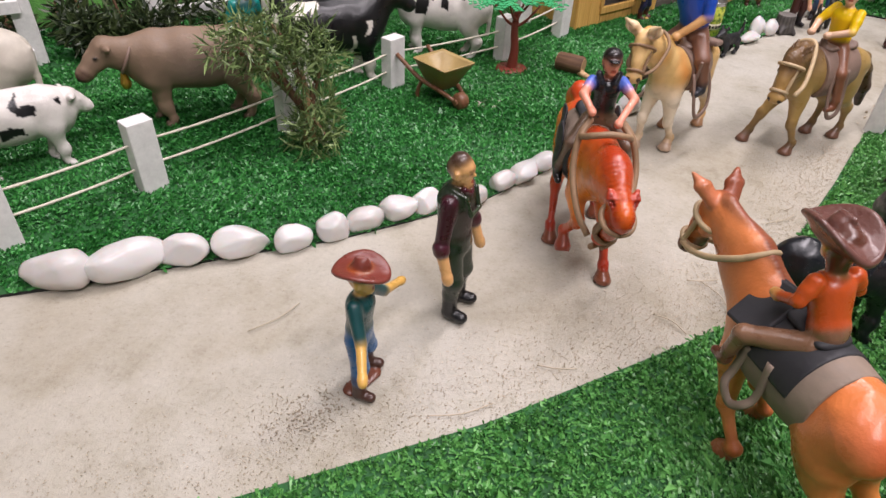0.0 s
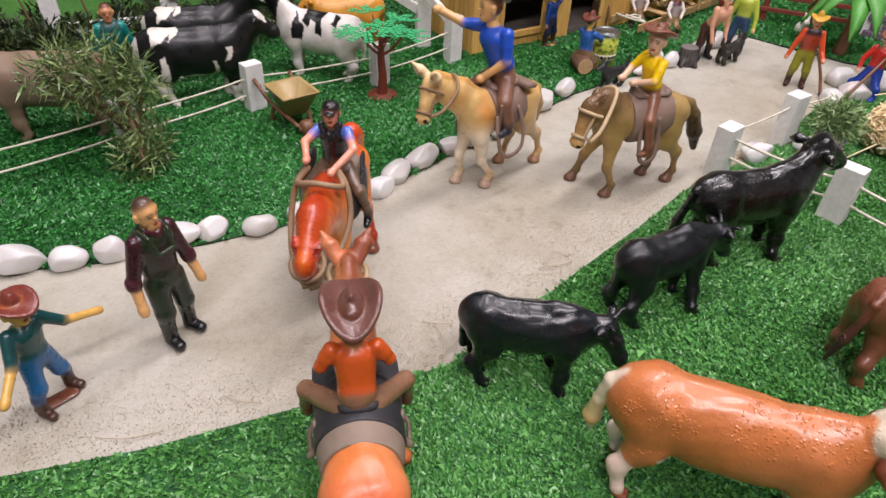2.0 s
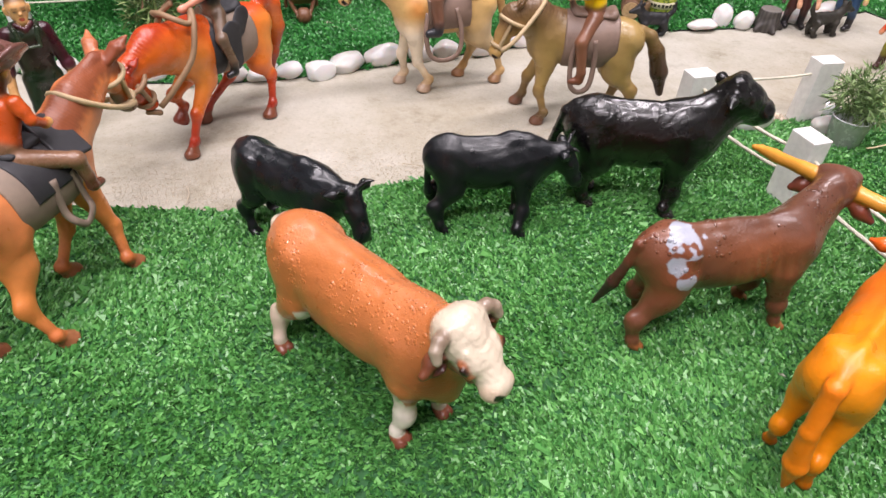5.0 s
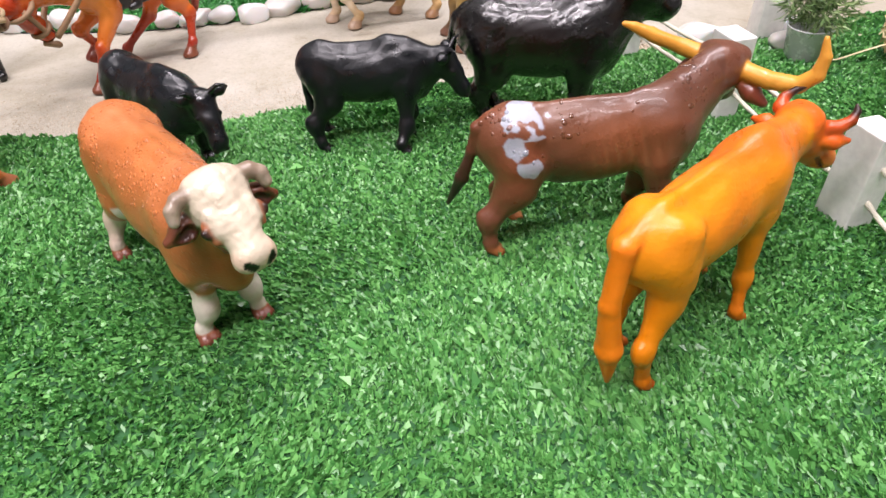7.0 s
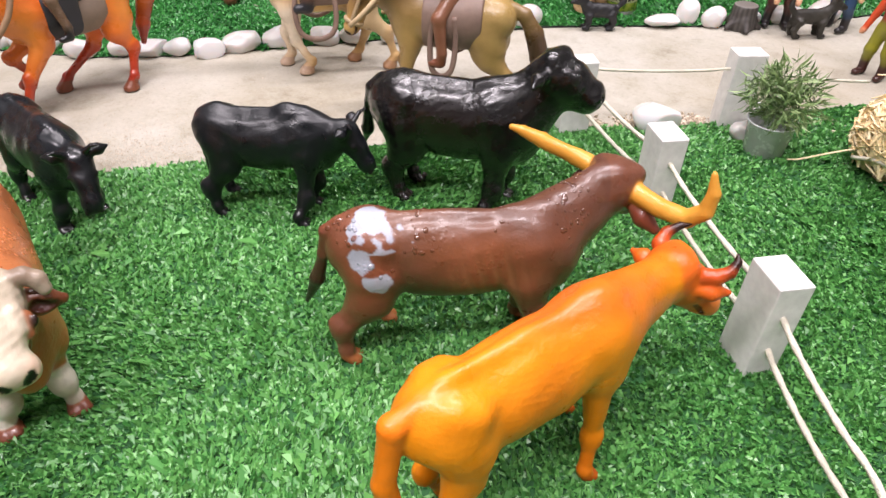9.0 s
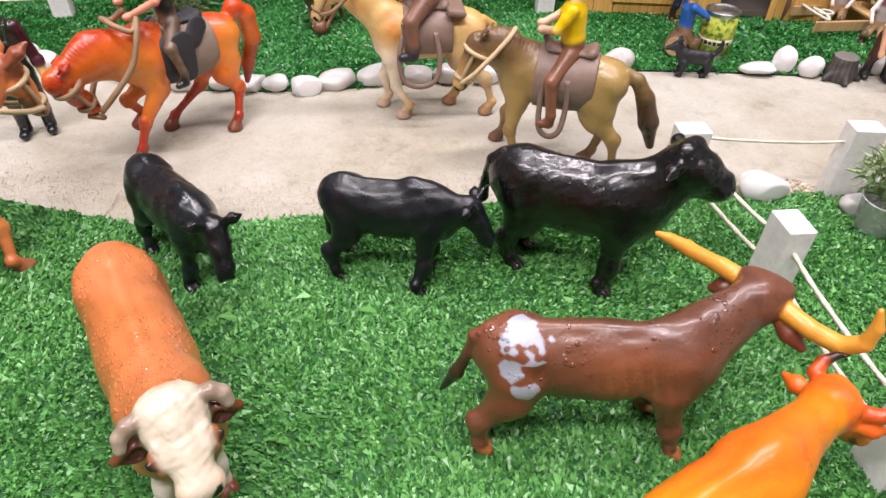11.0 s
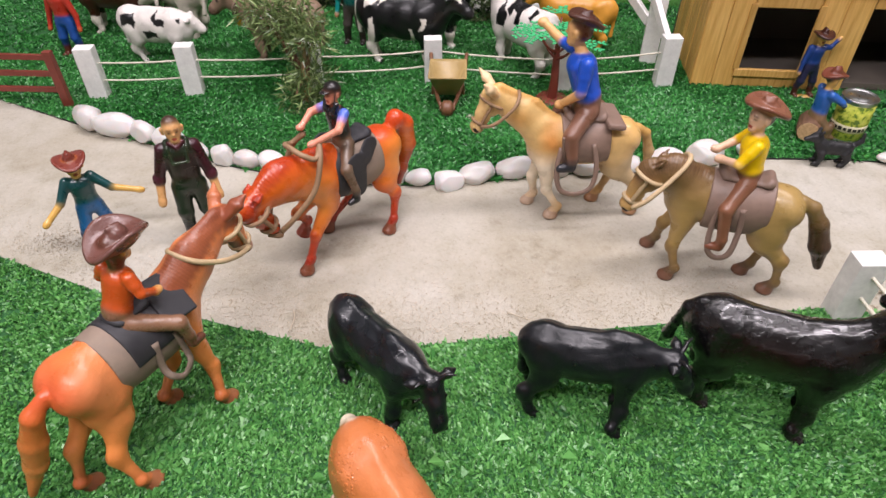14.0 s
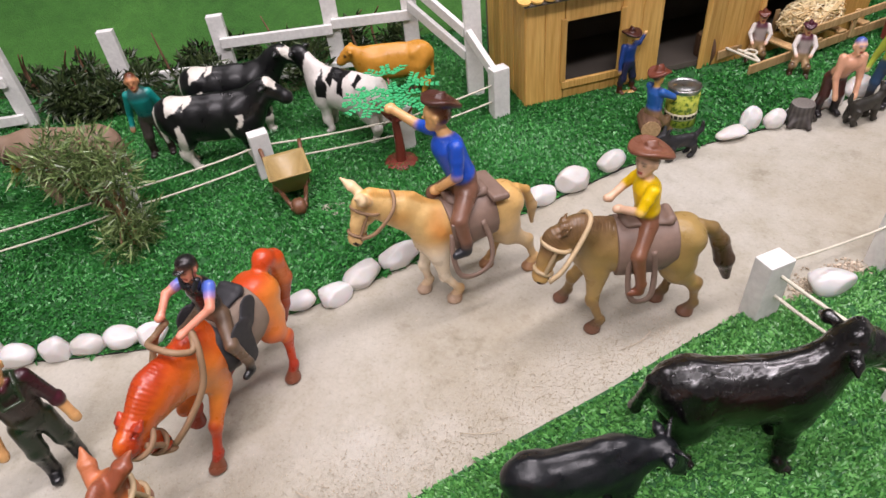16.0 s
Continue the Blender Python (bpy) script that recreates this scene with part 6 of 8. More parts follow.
here_ob = cow(HE, HEF, [(0.252, 0.024), (0.256, 0.0), (0.334, 0.027), (0.331, 0.005)], TOY_WET, "hereford toy bull, tan with white head and legs, wet with drops", hereford_paint, 0.7,
    length=66, z=47, deep=21.5, hip=1.04, head=(90, 64, 1), muzzle=(111, 55.5, 0), body=COAT, leg_c=COAT, hoof_c="#7c4633", face=WOOL, neck_r=18, h0=4, own=here_head, rough=lambda P: 0.2 * waves(P, 12, 31) + 0.07 * waves(P, 4, 32) + 0.1 * waves(P, 1.9, 33) * ((P[:, 0] > 82) & (P[:, 2] > 60) & (np.abs(P[:, 1] - 1) < 11)),
    wide=0.74, leg_r=(9.4, 4.1, 3.6), tail=[(-12, 0, 62), (-18, 0, 56), (-21, 0, 42), (-22, 1, 28), (-21.5, 2, 16)], tail_r=1.5, tail_c=["#e4d8c2", "#e8dcc0", "#ecd09a", "#dca45a"])
beads(here_ob, 900, 7, (0.2, 0.75), 22, 0.1, 1.0)


def bright_paint(v, c):
    k = np.clip((v[:, 2] - 52) / 24 + 0.25 * waves(v, 22, 14), 0, 1)[:, None] * np.clip((v[:, 0] + 10) / 40, 0.25, 1)[:, None]
    low = np.clip((26 - v[:, 2]) / 14, 0, 1)[:, None]
    tips = (c.mean(1) < 0.06)[:, None] | (v[:, 0] > 96)[:, None]
    c = np.where(tips, c, c * (1 - 0.75 * k) + rgb("#e8641e") * 0.75 * k)
    return np.where(tips, c, c * (1 - 0.5 * low) + rgb("#c85a12") * 0.5 * low)


OC, OCF = (0.4530, 0.110), (0.04, 1.0)
FLAME = "#ea6f1c"
P0, M0 = np.array((95.0, 4.0, 59.0)), np.array((110.0, -3.5, 42.0))
d, left, up, H = head_frame(P0, M0)
bright_head = [limb(H(-2, 0, 0), H(8, 0, 0), 8.6, 7.4, FLAME, 1, 4), limb(H(8, 0, 0), H(20, 0, 0), 6.6, 5.0, FLAME, 1, 3), limb(H(21, -2, 0), H(21, 2, 0), 4.6, 4.6, "#e8883c", 1, 2), limb(H(5, 0, -5), H(18, 0, -3), 5.6, 4.0, FLAME, 1, 2.5), limb(H(-3, -4, 4.5), H(-3, 4, 4.5), 3.6, 3.6, FLAME, 1, 3),
               hollow(H(14, 6, -2.6), H(26, 3, -2.8), 0.4, 0.5, "#8a3c10"), hollow(H(14, -6, -2.6), H(26, -3, -2.8), 0.4, 0.5, "#8a3c10")]
bright_head += chain([(97, 10, 61), (99, 14.5, 62), (103, 15.5, 64.5)], [2.9, 2.6, 2.1], "#c8521c", 1, 0.8) + chain([(103, 15.5, 64.5), (107.5, 14, 66.5), (110, 11.5, 67.5)], [2.1, 1.4, 0.5], "#2a120c", 1, 0.3)
bright_head += chain([(99, -3, 60), (102, -7, 60.5), (105, -9.5, 63)], [2.9, 2.6, 2.1], "#c8521c", 1, 0.8) + chain([(105, -9.5, 63), (107.5, -9.5, 66), (108.5, -8, 68.5)], [2.1, 1.4, 0.5], "#2a120c", 1, 0.3)
for b, t in (((94, 11, 57), (95, 21.5, 56)), ((97, -4, 55.5), (105, -11, 55.5))):
    b, t = np.array(b, float), np.array(t, float)
    bright_head += [limb(b, (b + t) / 2, 2.0, 3.4, FLAME, 1, 1.2), limb((b + t) / 2, t, 3.4, 1.3, "#e86424", 1, 1), hollow((b * 0.65 + t * 0.35) + (2.6, 0, 1.2), (b * 0.15 + t * 0.85) + (2.2, 0, 1.0), 1.5, 0.8, "#c85a20", 0.8)]
for s in (1, -1):
    bright_head += [limb(H(7.5, s * 6.6, 2), H(8.4, s * 6.5, 2), 1.3, 1.2, "#0c0806", 1, 0.4), hollow(H(25, s * 2.6, 2), H(25.4, s * 3.4, 2.2), 0.9, 0.8, "#3a1606")]
cow(OC, OCF, [(0.444, 0.115), (0.462, 0.105), (0.444, 0.172), (0.468, 0.158)], TOY, "bright orange toy cow with dark horn tips", bright_paint, 0.72,
    length=50, z=57, deep=17.2, hip=0.86, tail_r=1.5, head=(90, 59, 4), muzzle=(108, 45, -3), body="#fb9a10", leg_c="#f4900f", hoof_c="#b0561a", face=FLAME, neck_r=14.5, h0=0, own=bright_head, wide=0.7, leg_r=(6.6, 3.3, 2.8),
    rough=lambda P: 0.2 * waves(P, 12, 31) + 0.06 * waves(P, 4, 32) + 0.05 * np.sin(P[:, 2] * 3.2 + P[:, 0] * 0.8 + 2.2 * waves(P, 9, 35)) * np.clip(1.2 - np.hypot((P[:, 0] - 28) / 40, (P[:, 2] - 64) / 14), 0, 1),
    tail=[(-10, 0, 69), (-18, 0, 66), (-22, -1, 46), (-21, -3, 28), (-20, -4, 12)], tail_c="#f48414")

# ---- cattle and horses in the paddock ----


def marked(patches, first, second, extra=None):
    """Sharp-edged markings: polygons of (along, up) in a second colour."""
    def paint(v, c):
        w = v + np.stack([1.1 * waves(v, 9, 71), 0 * v[:, 0], 1.1 * waves(v, 9, 72)], 1)
        k = np.zeros(len(v), bool)
        for poly in patches:
            k |= within(list(poly), w[:, 0], w[:, 2])
        out = np.where(k[:, None], rgb(second), rgb(first))
        dark = (c.mean(1) < 0.012)[:, None]
        return np.where(dark & ~k[:, None], c, out)
    return paint


def plain_cow(at, way, label, material, paint, cell=1.2, size=1.0, head_at=(82, 68, 0), muzzle_at=(96, 58, 0), body="#e6e2dc", **kw):
    q = [(-2 * size, 8 * size, 0), (6 * size, -8 * size, 0), (52 * size, 8 * size, 0), (60 * size, -8 * size, 0)]
    opts = dict(length=52 * size, z=46 * size, deep=20 * size, head=tuple(h * size for h in head_at), muzzle=tuple(m * size for m in muzzle_at), body=body, leg_c=body, hoof_c="#6a5a4a", face=body, head_r=8.5 * size,
                neck_r=13 * size, h0=2, ears=9 * size, leg_r=(9 * size, 4.6 * size, 3.6 * size))
    opts.update(kw)
    return figure("cow_figurine", cow_limbs(hooves=q, **opts), cell, stand(*at, *way), material, label, "toy cow", paint, "toy cattle", rough=lambda P: 0.3 * waves(P, 10, 31))


BLACK_MAIN = marked([[(-3, 74), (26, 77), (11, 62), (14, 70), (0, 62), (-4, 58)], [(58, 58), (66, 58), (63, 46), (57, 43), (61, 53)], [(47, 44), (51, 44), (50, 26), (46, 26)], [(-20, 24), (14, 24), (10, -2), (-20, -2)], [(44, 19), (80, 19), (80, -2), (44, -2)],
                     [(-24, 62), (-16, 66), (-15, 20), (-26, 20)], [(20, 31), (46, 30), (46, 20), (20, 20)], [(88, 86), (97, 84), (99, 74), (92, 78)], [(2, 50), (8, 52), (6, 24), (-2, 24)]], "#0f1012", "#e4e0d6")
plain_cow((-0.208, 0.252), (0.78, 0.62), "black and white holstein toy cow in the paddock", TOY, BLACK_MAIN, body="#0f1012", size=1.08)
plain_cow((-0.245, 0.305), (0.80, 0.60), "black holstein toy cow with white saddle mark by the tall fence", TOY, BLACK_MAIN, body="#0f1012", size=1.05, head_at=(84, 74, 0), muzzle_at=(97, 68, 0))
plain_cow((-0.080, 0.378), (-0.98, -0.12), "white holstein toy cow with black blotches", TOY,
          marked([[(20, 70), (40, 70), (44, 60), (38, 54), (36, 62), (30, 60), (30, 48), (22, 46), (24, 58)], [(42, 54), (52, 66), (54, 44), (46, 42)], [(4, 64), (12, 66), (14, 60), (6, 58)], [(66, 90), (120, 96), (120, 50), (74, 54)]], "#e6e2dc", "#101012"), size=1.0, head_at=(82, 76, 0), muzzle_at=(95, 72, 0))
plain_cow((-0.102, 0.474), (-0.76, -0.65), "plain ochre yellow toy cow", TOY, None, body="#d09438", size=0.86, head_at=(80, 62, 0), muzzle_at=(92, 52, 0))


def brown_paint(v, c):
    g = np.clip(1.2 - np.hypot((v[:, 0] - 28) / 34, (v[:, 2] - 46) / 20), 0, 1)[:, None]
    return c * (1 - 0.5 * g) + rgb("#5c5450") * 0.5 * g


plain_cow((-0.224, 0.184), (-0.83, -0.56), "brown toy cow wearing a collar with a small bell", TOY_MATT, brown_paint, body="#8a7460", size=1.1, head_at=(84, 58, 8), muzzle_at=(98, 45, 12), muzzle_c="#4c3428")
bell = thing("cow_bell", stand(-0.224, 0.184, -0.83, -0.56), "yellow brass bell on a dark collar at the brown cow's neck", "bell")
loop_cord("collar", mm(ring_round((79, 5, 56), 12.0, (1, 0, 0.5), 12)), 0.0012, LEATHER, bell)
v, f, _ = moulded([limb((84, 5, 43), (84, 5, 37), 2.4, 3.8, "#ffffff", 1, 1), limb((84, 5, 35.5), (84, 5, 35), 3.5, 3.6, "#ffffff", 1, 1)], 0.7)
hang("bell", big_mesh("bell", v * 0.001, f, True), simple("brass", (0.6, 0.38, 0.06), 0.35, 0.2, 300, 0.1, 0.0003, 0.8), bell)
plain_cow((-0.338, 0.034), (0.66, 0.75), "white toy calf with black blotches near the rope fence", TOY,
          marked([[(-6, 50), (9, 53), (12, 46), (7, 38), (2, 44), (-6, 40)], [(28, 52), (34, 56), (35, 49), (43, 48), (40, 41), (32, 44)], [(17, 36), (24, 38), (32, 36), (34, 29), (26, 31), (19, 28)], [(54, 50), (60, 51), (58, 43)]], "#e6e2dc", "#141416"), size=0.86, head_at=(74, 52, 3), muzzle_at=(85, 42, 6))
plain_cow((-0.366, 0.104), (-0.92, -0.38), "big cream white toy bull with dark harness straps", TOY_MATT,
          marked([[(24, 84), (29, 84), (25, 50), (21, 50)], [(56, 84), (60, 84), (58, 50), (54, 50)], [(80, 110), (140, 110), (140, 40), (88, 56)]], "#d2ccbe", "#33302f"), size=1.15, body="#cfc9bb")
plain_cow((-0.405, 0.055), (-0.66, -0.75), "dark brown toy cow with white face and rear", TOY, marked([[(-30, 66), (-10, 70), (-4, 60), (-12, 52), (-6, 40), (-30, 30)], [(-30, 20), (90, 20), (90, -2), (-30, -2)], [(84, 90), (120, 90), (120, 40), (90, 60)]], "#3e2318", "#e0dacd"), size=1.1, body="#e0dacd")


# ---- standing toy people ----


def person(at, face, shirt, trousers, skin, hair, boots, label, height=95.0, arms=(((0, 17, 50), (4, 19, 36)), ((0, -17, 50), (4, -19, 36))), feet=((2, 9), (2, -9)), lean=0.0, sleeve=True, hat_c=None, brim=13, extra=(), cell=0.8,
           material=None, vest=None, hip=44.0, head_turn=(1, 0), head_r=6.3, forearm=None, side_lean=0.0, base=None, curl=3.5, side=0.84):
    k = height / 95.0
    hipz = hip
    ch = np.array((lean, side_lean, hipz + 24))
    L = [limb((0, 0, hipz), (lean * 0.2, side_lean * 0.2, hipz + 4), 7.6, 7.6, trousers, 1.25, 3), limb((lean * 0.4, side_lean * 0.4, hipz + 9), ch, 7.0, 8.2, shirt, 1.3, 3)]
    nk = ch + (lean * 0.2, side_lean * 0.2, 11.5)
    L.append(limb(ch + (0, 0, 6), nk, 3.4, 3.1, skin, 1, 1.2))
    hd = nk + np.array((1.0, 0, 6.0))
    ft = np.array((head_turn[0], head_turn[1], 0), float)
    L += [limb(hd, hd + (0, 0, 2.2), head_r * 0.9, head_r, skin, 0.95, 1.2), limb(hd - ft * 2.4 + (0, 0, 2.6), hd - ft * 0.8 + (0, 0, 4.8), head_r * 0.82, head_r * 0.86, hair, 1.0, 0.4),
          limb(hd + ft * 5.8, hd + ft * 6.6, 1.2, 0.9, skin, 1, 1.2)]
    across = np.array((-ft[1], ft[0], 0))
    L += face_marks(hd, ft, across, head_r, 1.6, hair, skin)
    for i, s in enumerate((1, -1)):
        fx, fy = feet[i]
        L += chain([(0, s * 5.5, hipz - 1), (fx * 0.5 + 1.5, (s * 5.5 + fy) / 2 + s * 0.5, hipz * 0.55), (fx - 1, fy, 16)], [6.4, 5.2, 4.4], trousers, 1, 2)
        L += [limb((fx - 1, fy, 17), (fx - 1, fy, 5), 4.3, 4.0, boots, 1, 0.8), limb((fx - 1.5, fy, 3.2), (fx + 6.5, fy + s, 2.8), 3.7, 3.4, boots, 1, 1.5, 0.85)]
        sd = ch + (0, s * 10.0, 5)
        el, ha = (np.array(v, float) for v in arms[i])
        L += chain([sd, el], [4.4, 3.5], shirt, 1, 2)
        L += chain([el, ha], [3.1, 2.6], forearm or (shirt if sleeve else skin), 1, 0.8)
        L.append(limb(ha, ha + (ha - el) * 0.12, 3.0, 2.8, skin, 1, 0.8))
    if vest:
        L.append(limb((lean * 0.4 - 0.8, 0, hipz + 8), ch + (-0.8, 0, 3), 7.8, 9.0, vest, 1.28, 0.5))
    if hat_c:
        L += hat(hd, hat_c, brim, 6.8, curl=curl, side=side)
    if base:
        L.append(limb((-3, -8, 0.6), (4, 8, 0.6), 6, 6, base, 1, 0.5, 0.25))
    L += list(extra)
    for q in L:
        q["a"], q["b"], q["ra"], q["rb"] = q["a"] * k, q["b"] * k, q["ra"] * k, q["rb"] * k
    return figure("person_figure", L, cell, stand(*at, *face), material or TOY, label, "toy figure", None, "toy people")


person((-0.002, 0.007), (0.98, -0.19), "#3a1420", "#1c2a1c", "#e0ad72", "#3c2a22", "#0e0f12", "toy man in green dungarees, maroon shirt and black boots", 96, (((2, 16, 50), (6, 18, 36)), ((0, -17, 51), (5, -19, 37))),
       feet=((1, 8), (3, -7)), vest="#1f2c1e", material=TOY_GLOSS, head_turn=(0.95, 0.1), forearm="#e0ad72", cell=0.62,
       extra=[q for s in (1, -1) for q in chain([(9.2, s * 4.5, 66), (6.5, s * 6, 76), (0, s * 6.4, 78.5), (-7, s * 4.5, 74), (-9, 0, 64)], [1.2] * 5, "#2a3826", 1, 0.4)]
       + [limb((9.6, -5, 66.5), (9.6, 5, 66.5), 0.9, 0.9, "#34442e", 1, 0.5), limb((4.5, -4.2, 79), (6.5, 0, 76), 1.5, 1.3, "#4c1c2a", 1, 0.5), limb((4.5, 4.2, 79), (6.5, 0, 76), 1.5, 1.3, "#4c1c2a", 1, 0.5), hollow((9, 0, 8), (8, 0, 40), 0.8, 1.2, "#10180e", 1.5)]
       + [limb((2, 16, 51), (2.5, 16.2, 49.5), 4.3, 4.2, "#46182a", 1, 0.4), limb((0, -17, 52), (0.4, -17.2, 50.5), 4.3, 4.2, "#46182a", 1, 0.4)])
person((-0.030, -0.057), (1.0, 0.02), "#12484a", "#1f5f96", "#e3b45e", "#b4501e", "#42281e", "toy boy in teal shirt, blue trousers and brown hat pointing", 74, (((8, 22, 58), (12, 42, 50)), ((9, -20, 56), (15, -35, 45))),
       feet=((0, 14), (4, -12)), hip=42, hat_c="#7a3a30", brim=15, curl=4.5, side=0.8, material=TOY_GLOSS, forearm="#e3b45e", head_r=7.6, base="#6b3a26", lean=2)
person((0.088, 0.572), (0.9, -0.45), "#1d3f86", "#2a2a4a", "#e3b45e", "#5a2c1a", "#4a2418", "toy figure in blue, brown hat, raising one arm by the shed", 65, (((0, 17, 72), (0, 26, 84)), ((2, -15, 52), (4, -17, 38))),
       hat_c="#3c1a14", brim=14, forearm="#1d3f86", cell=1.0, base="#caa35c", feet=((0, 12), (0, -10)))
person((0.141, 0.512), (0.45, 0.89), "#2a62b4", "#8a6e50", "#e3b45e", "#241c1c", "#7a6248", "toy figure in blue shirt and brown hat sitting on a log", 78, (((12, 13, 46), (22, 8, 38)), ((12, -13, 46), (22, -8, 38))), hip=24, hat_c="#6e3a2a", brim=12, cell=1.0,
       feet=((14, 9), (14, -9)))
person((0.366, 0.578), (-0.1, -0.99), "#e0532a", "#8b8a26", "#ecb08a", "#6a3a20", "#3c1e18", "toy farmer in orange shirt, dark vest, olive trousers and straw hat", 77, (((2, 17, 52), (10, 22, 42)), ((0, -17, 52), (2, -21, 38))), hat_c="#d2a43c", brim=12,
       vest="#26262e", forearm="#e0532a", cell=0.95, material=TOY)
person((0.436, 0.580), (-0.6, -0.8), "#c62a20", "#1f3f9c", "#f0cdb4", "#7a5030", "#1f3f9c", "toy man in red shirt and blue trousers with a fork", 75, (((6, 18, 58), (14, 22, 74)), ((8, -16, 50), (14, -14, 36))), hip=36, hat_c="#7a4a34", brim=11, cell=0.95,
       feet=((8, 16), (10, -18)))
person((0.264, 0.617), (0.6, -0.78), "#dfa98a", "#4a2a26", "#e8b894", "#3a62b0", "#1e1a1c", "bending toy figure in dark dungarees and blue cap", 80, (((20, 12, 52), (26, 10, 34)), ((20, -12, 52), (26, -10, 34))), lean=18, cell=1.0)
person((0.300, 0.655), (-0.3, -0.95), "#b6c84a", "#2f4a6a", "#e8b894", "#3a2a20", "#1e1a1c", "toy figure in lime shirt and blue trousers by the cart", 82, cell=1.1)
person((-0.385, -0.028), (0.75, -0.6), "#b23222", "#1f4f9c", "#c8663c", "#a2402c", "#5a2c20", "toy figure in red shirt and blue trousers at the brown gate", 84, cell=1.1, hat_c="#a2482c", brim=9)
person((-0.256, 0.250), (0.75, -0.6), "#1d9a94", "#4a4440", "#d89a6e", "#5a2c1c", "#2a2420", "toy figure in turquoise shirt behind the cows", 90, cell=1.1, lean=8, vest="#2a5a5a")
for i, (x, y) in enumerate([(0.176, 0.700), (0.222, 0.688)]):
    person((x, y), (0.35, -0.94), "#e8e2dc", "#b89a72", "#e8b08a", "#5a2430", "#3a2418", "toy child in maroon waistcoat sitting on the cart", 62, (((6, 15, 46), (14, 10, 34)), ((6, -15, 46), (14, -10, 34))), hip=28, vest="#5a1a34",
           hat_c=("#6a3424", "#4a1c2c")[i], brim=9, cell=1.0, feet=((16, 10), (12, -12)))

# ---- dogs, bucket, log seat ----


def dog(at, face, colour, label, k=1.0):
    L = [limb((0, 0, 17), (20, 0, 17), 6.2, 6.6, colour, 0.8, 3), limb((22, 0, 20), (28, 0, 26), 4.6, 4.2, colour, 0.8, 3), limb((28, 0, 27), (34, 0, 25), 4.6, 2.8, colour, 0.85, 2), limb((34, 0, 24.5), (37, 0, 24), 2.4, 2.0, colour, 1, 1)]
    for s in (1, -1):
        L += chain([(0, s * 3.5, 14), (-3, s * 4, 8), (-1, s * 4, 1.8)], [4.4, 2.4, 2.0], colour, 1, 2)
        L += chain([(20, s * 3.5, 13), (20, s * 4, 7), (21, s * 4, 1.8)], [3.8, 2.3, 2.0], colour, 1, 2)
        L += [limb((-1, s * 4, 1.6), (2, s * 4, 1.5), 2, 2, colour, 1, 1), limb((21, s * 4, 1.6), (24, s * 4, 1.5), 2, 2, colour, 1, 1), limb((27, s * 3, 31), (26, s * 4, 34), 1.8, 1.0, colour, 1, 1)]
    L += chain([(-5, 0, 20), (-10, 0, 26), (-10, 0, 33)], [2.2, 1.9, 1.2], colour, 1, 1.5)
    for q in L:
        q["a"], q["b"], q["ra"], q["rb"] = q["a"] * k, q["b"] * k, q["ra"] * k, q["rb"] * k
    return figure("dog_figurine", L, 0.95, stand(*at, *face), TOY_MATT, label, "toy dog", lambda v, c: c * (1 + 0.3 * waves(v, 8, 4))[:, None], "toy dogs", rough=lambda P: 0.3 * waves(P, 3.5, 9))


dog((0.184, 0.492), (-0.62, -0.75), "#1c1d20", "small black toy dog on the road's edge", 0.92)
dog((0.288, 0.606), (0.55, 0.84), "#2e2c26", "dark grey brown toy dog standing on the road", 1.0)


def lathe(profile, sides=32):
    """A bmesh turned round z from (radius, height) pairs."""
    bm = bmesh.new()
    rows = [[bm.verts.new((r * math.cos(2 * math.pi * j / sides), r * math.sin(2 * math.pi * j / sides), z)) for j in range(sides)] for r, z in profile]
    for a, b in zip(rows, rows[1:]):
        for j in range(sides):
            bm.faces.new((a[j], a[(j + 1) % sides], b[(j + 1) % sides], b[j]))
    if profile[0][0] > 1e-4:
        bm.faces.new(rows[0][::-1])
    if profile[-1][0] > 1e-4:
        bm.faces.new(rows[-1])
    bmesh.ops.recalc_face_normals(bm, faces=bm.faces[:])
    return bm


stump = [limb((0, 0, 4), (0, 0, 17), 11.5, 10.2, "#4a4744", 1, 1.5)]
for w in (20, 95, 160, 235, 300):
    c, s = math.cos(math.radians(w)), math.sin(math.radians(w))
    stump.append(limb((c * 8, s * 8, 6), (c * 15, s * 15, 1.6), 4.6, 2.4, "#403c39", 1, 3))


def stump_paint(v, c):
    rings = 0.5 + 0.5 * np.sin(np.hypot(v[:, 0], v[:, 1]) * 2.2)
    top = (v[:, 2] > 19.6)[:, None]
    bark = c * (1 + 0.35 * np.sin(np.arctan2(v[:, 1], v[:, 0]) * 17))[:, None]
    return np.where(top, rgb("#77736e") * (0.85 + 0.2 * rings)[:, None], bark)


figure("tree_stump", stump, 0.7, pose(0.249, 0.589, 0, 0, 0, 20), TOY_MATT, "small grey plastic tree stump among the pebbles", "tree stump", stump_paint, clip=lambda P: P[..., 2] - 20.2, rough=lambda P: 0.25 * waves(P, 4, 8))

# ---- the tin drum ----
drum = thing("tin_drum", pose(0.158, 0.536, 0, 0, 0, -70) @ Matrix.Scale(0.9, 4), "small tin can with green and yellow printed label", "tin can")


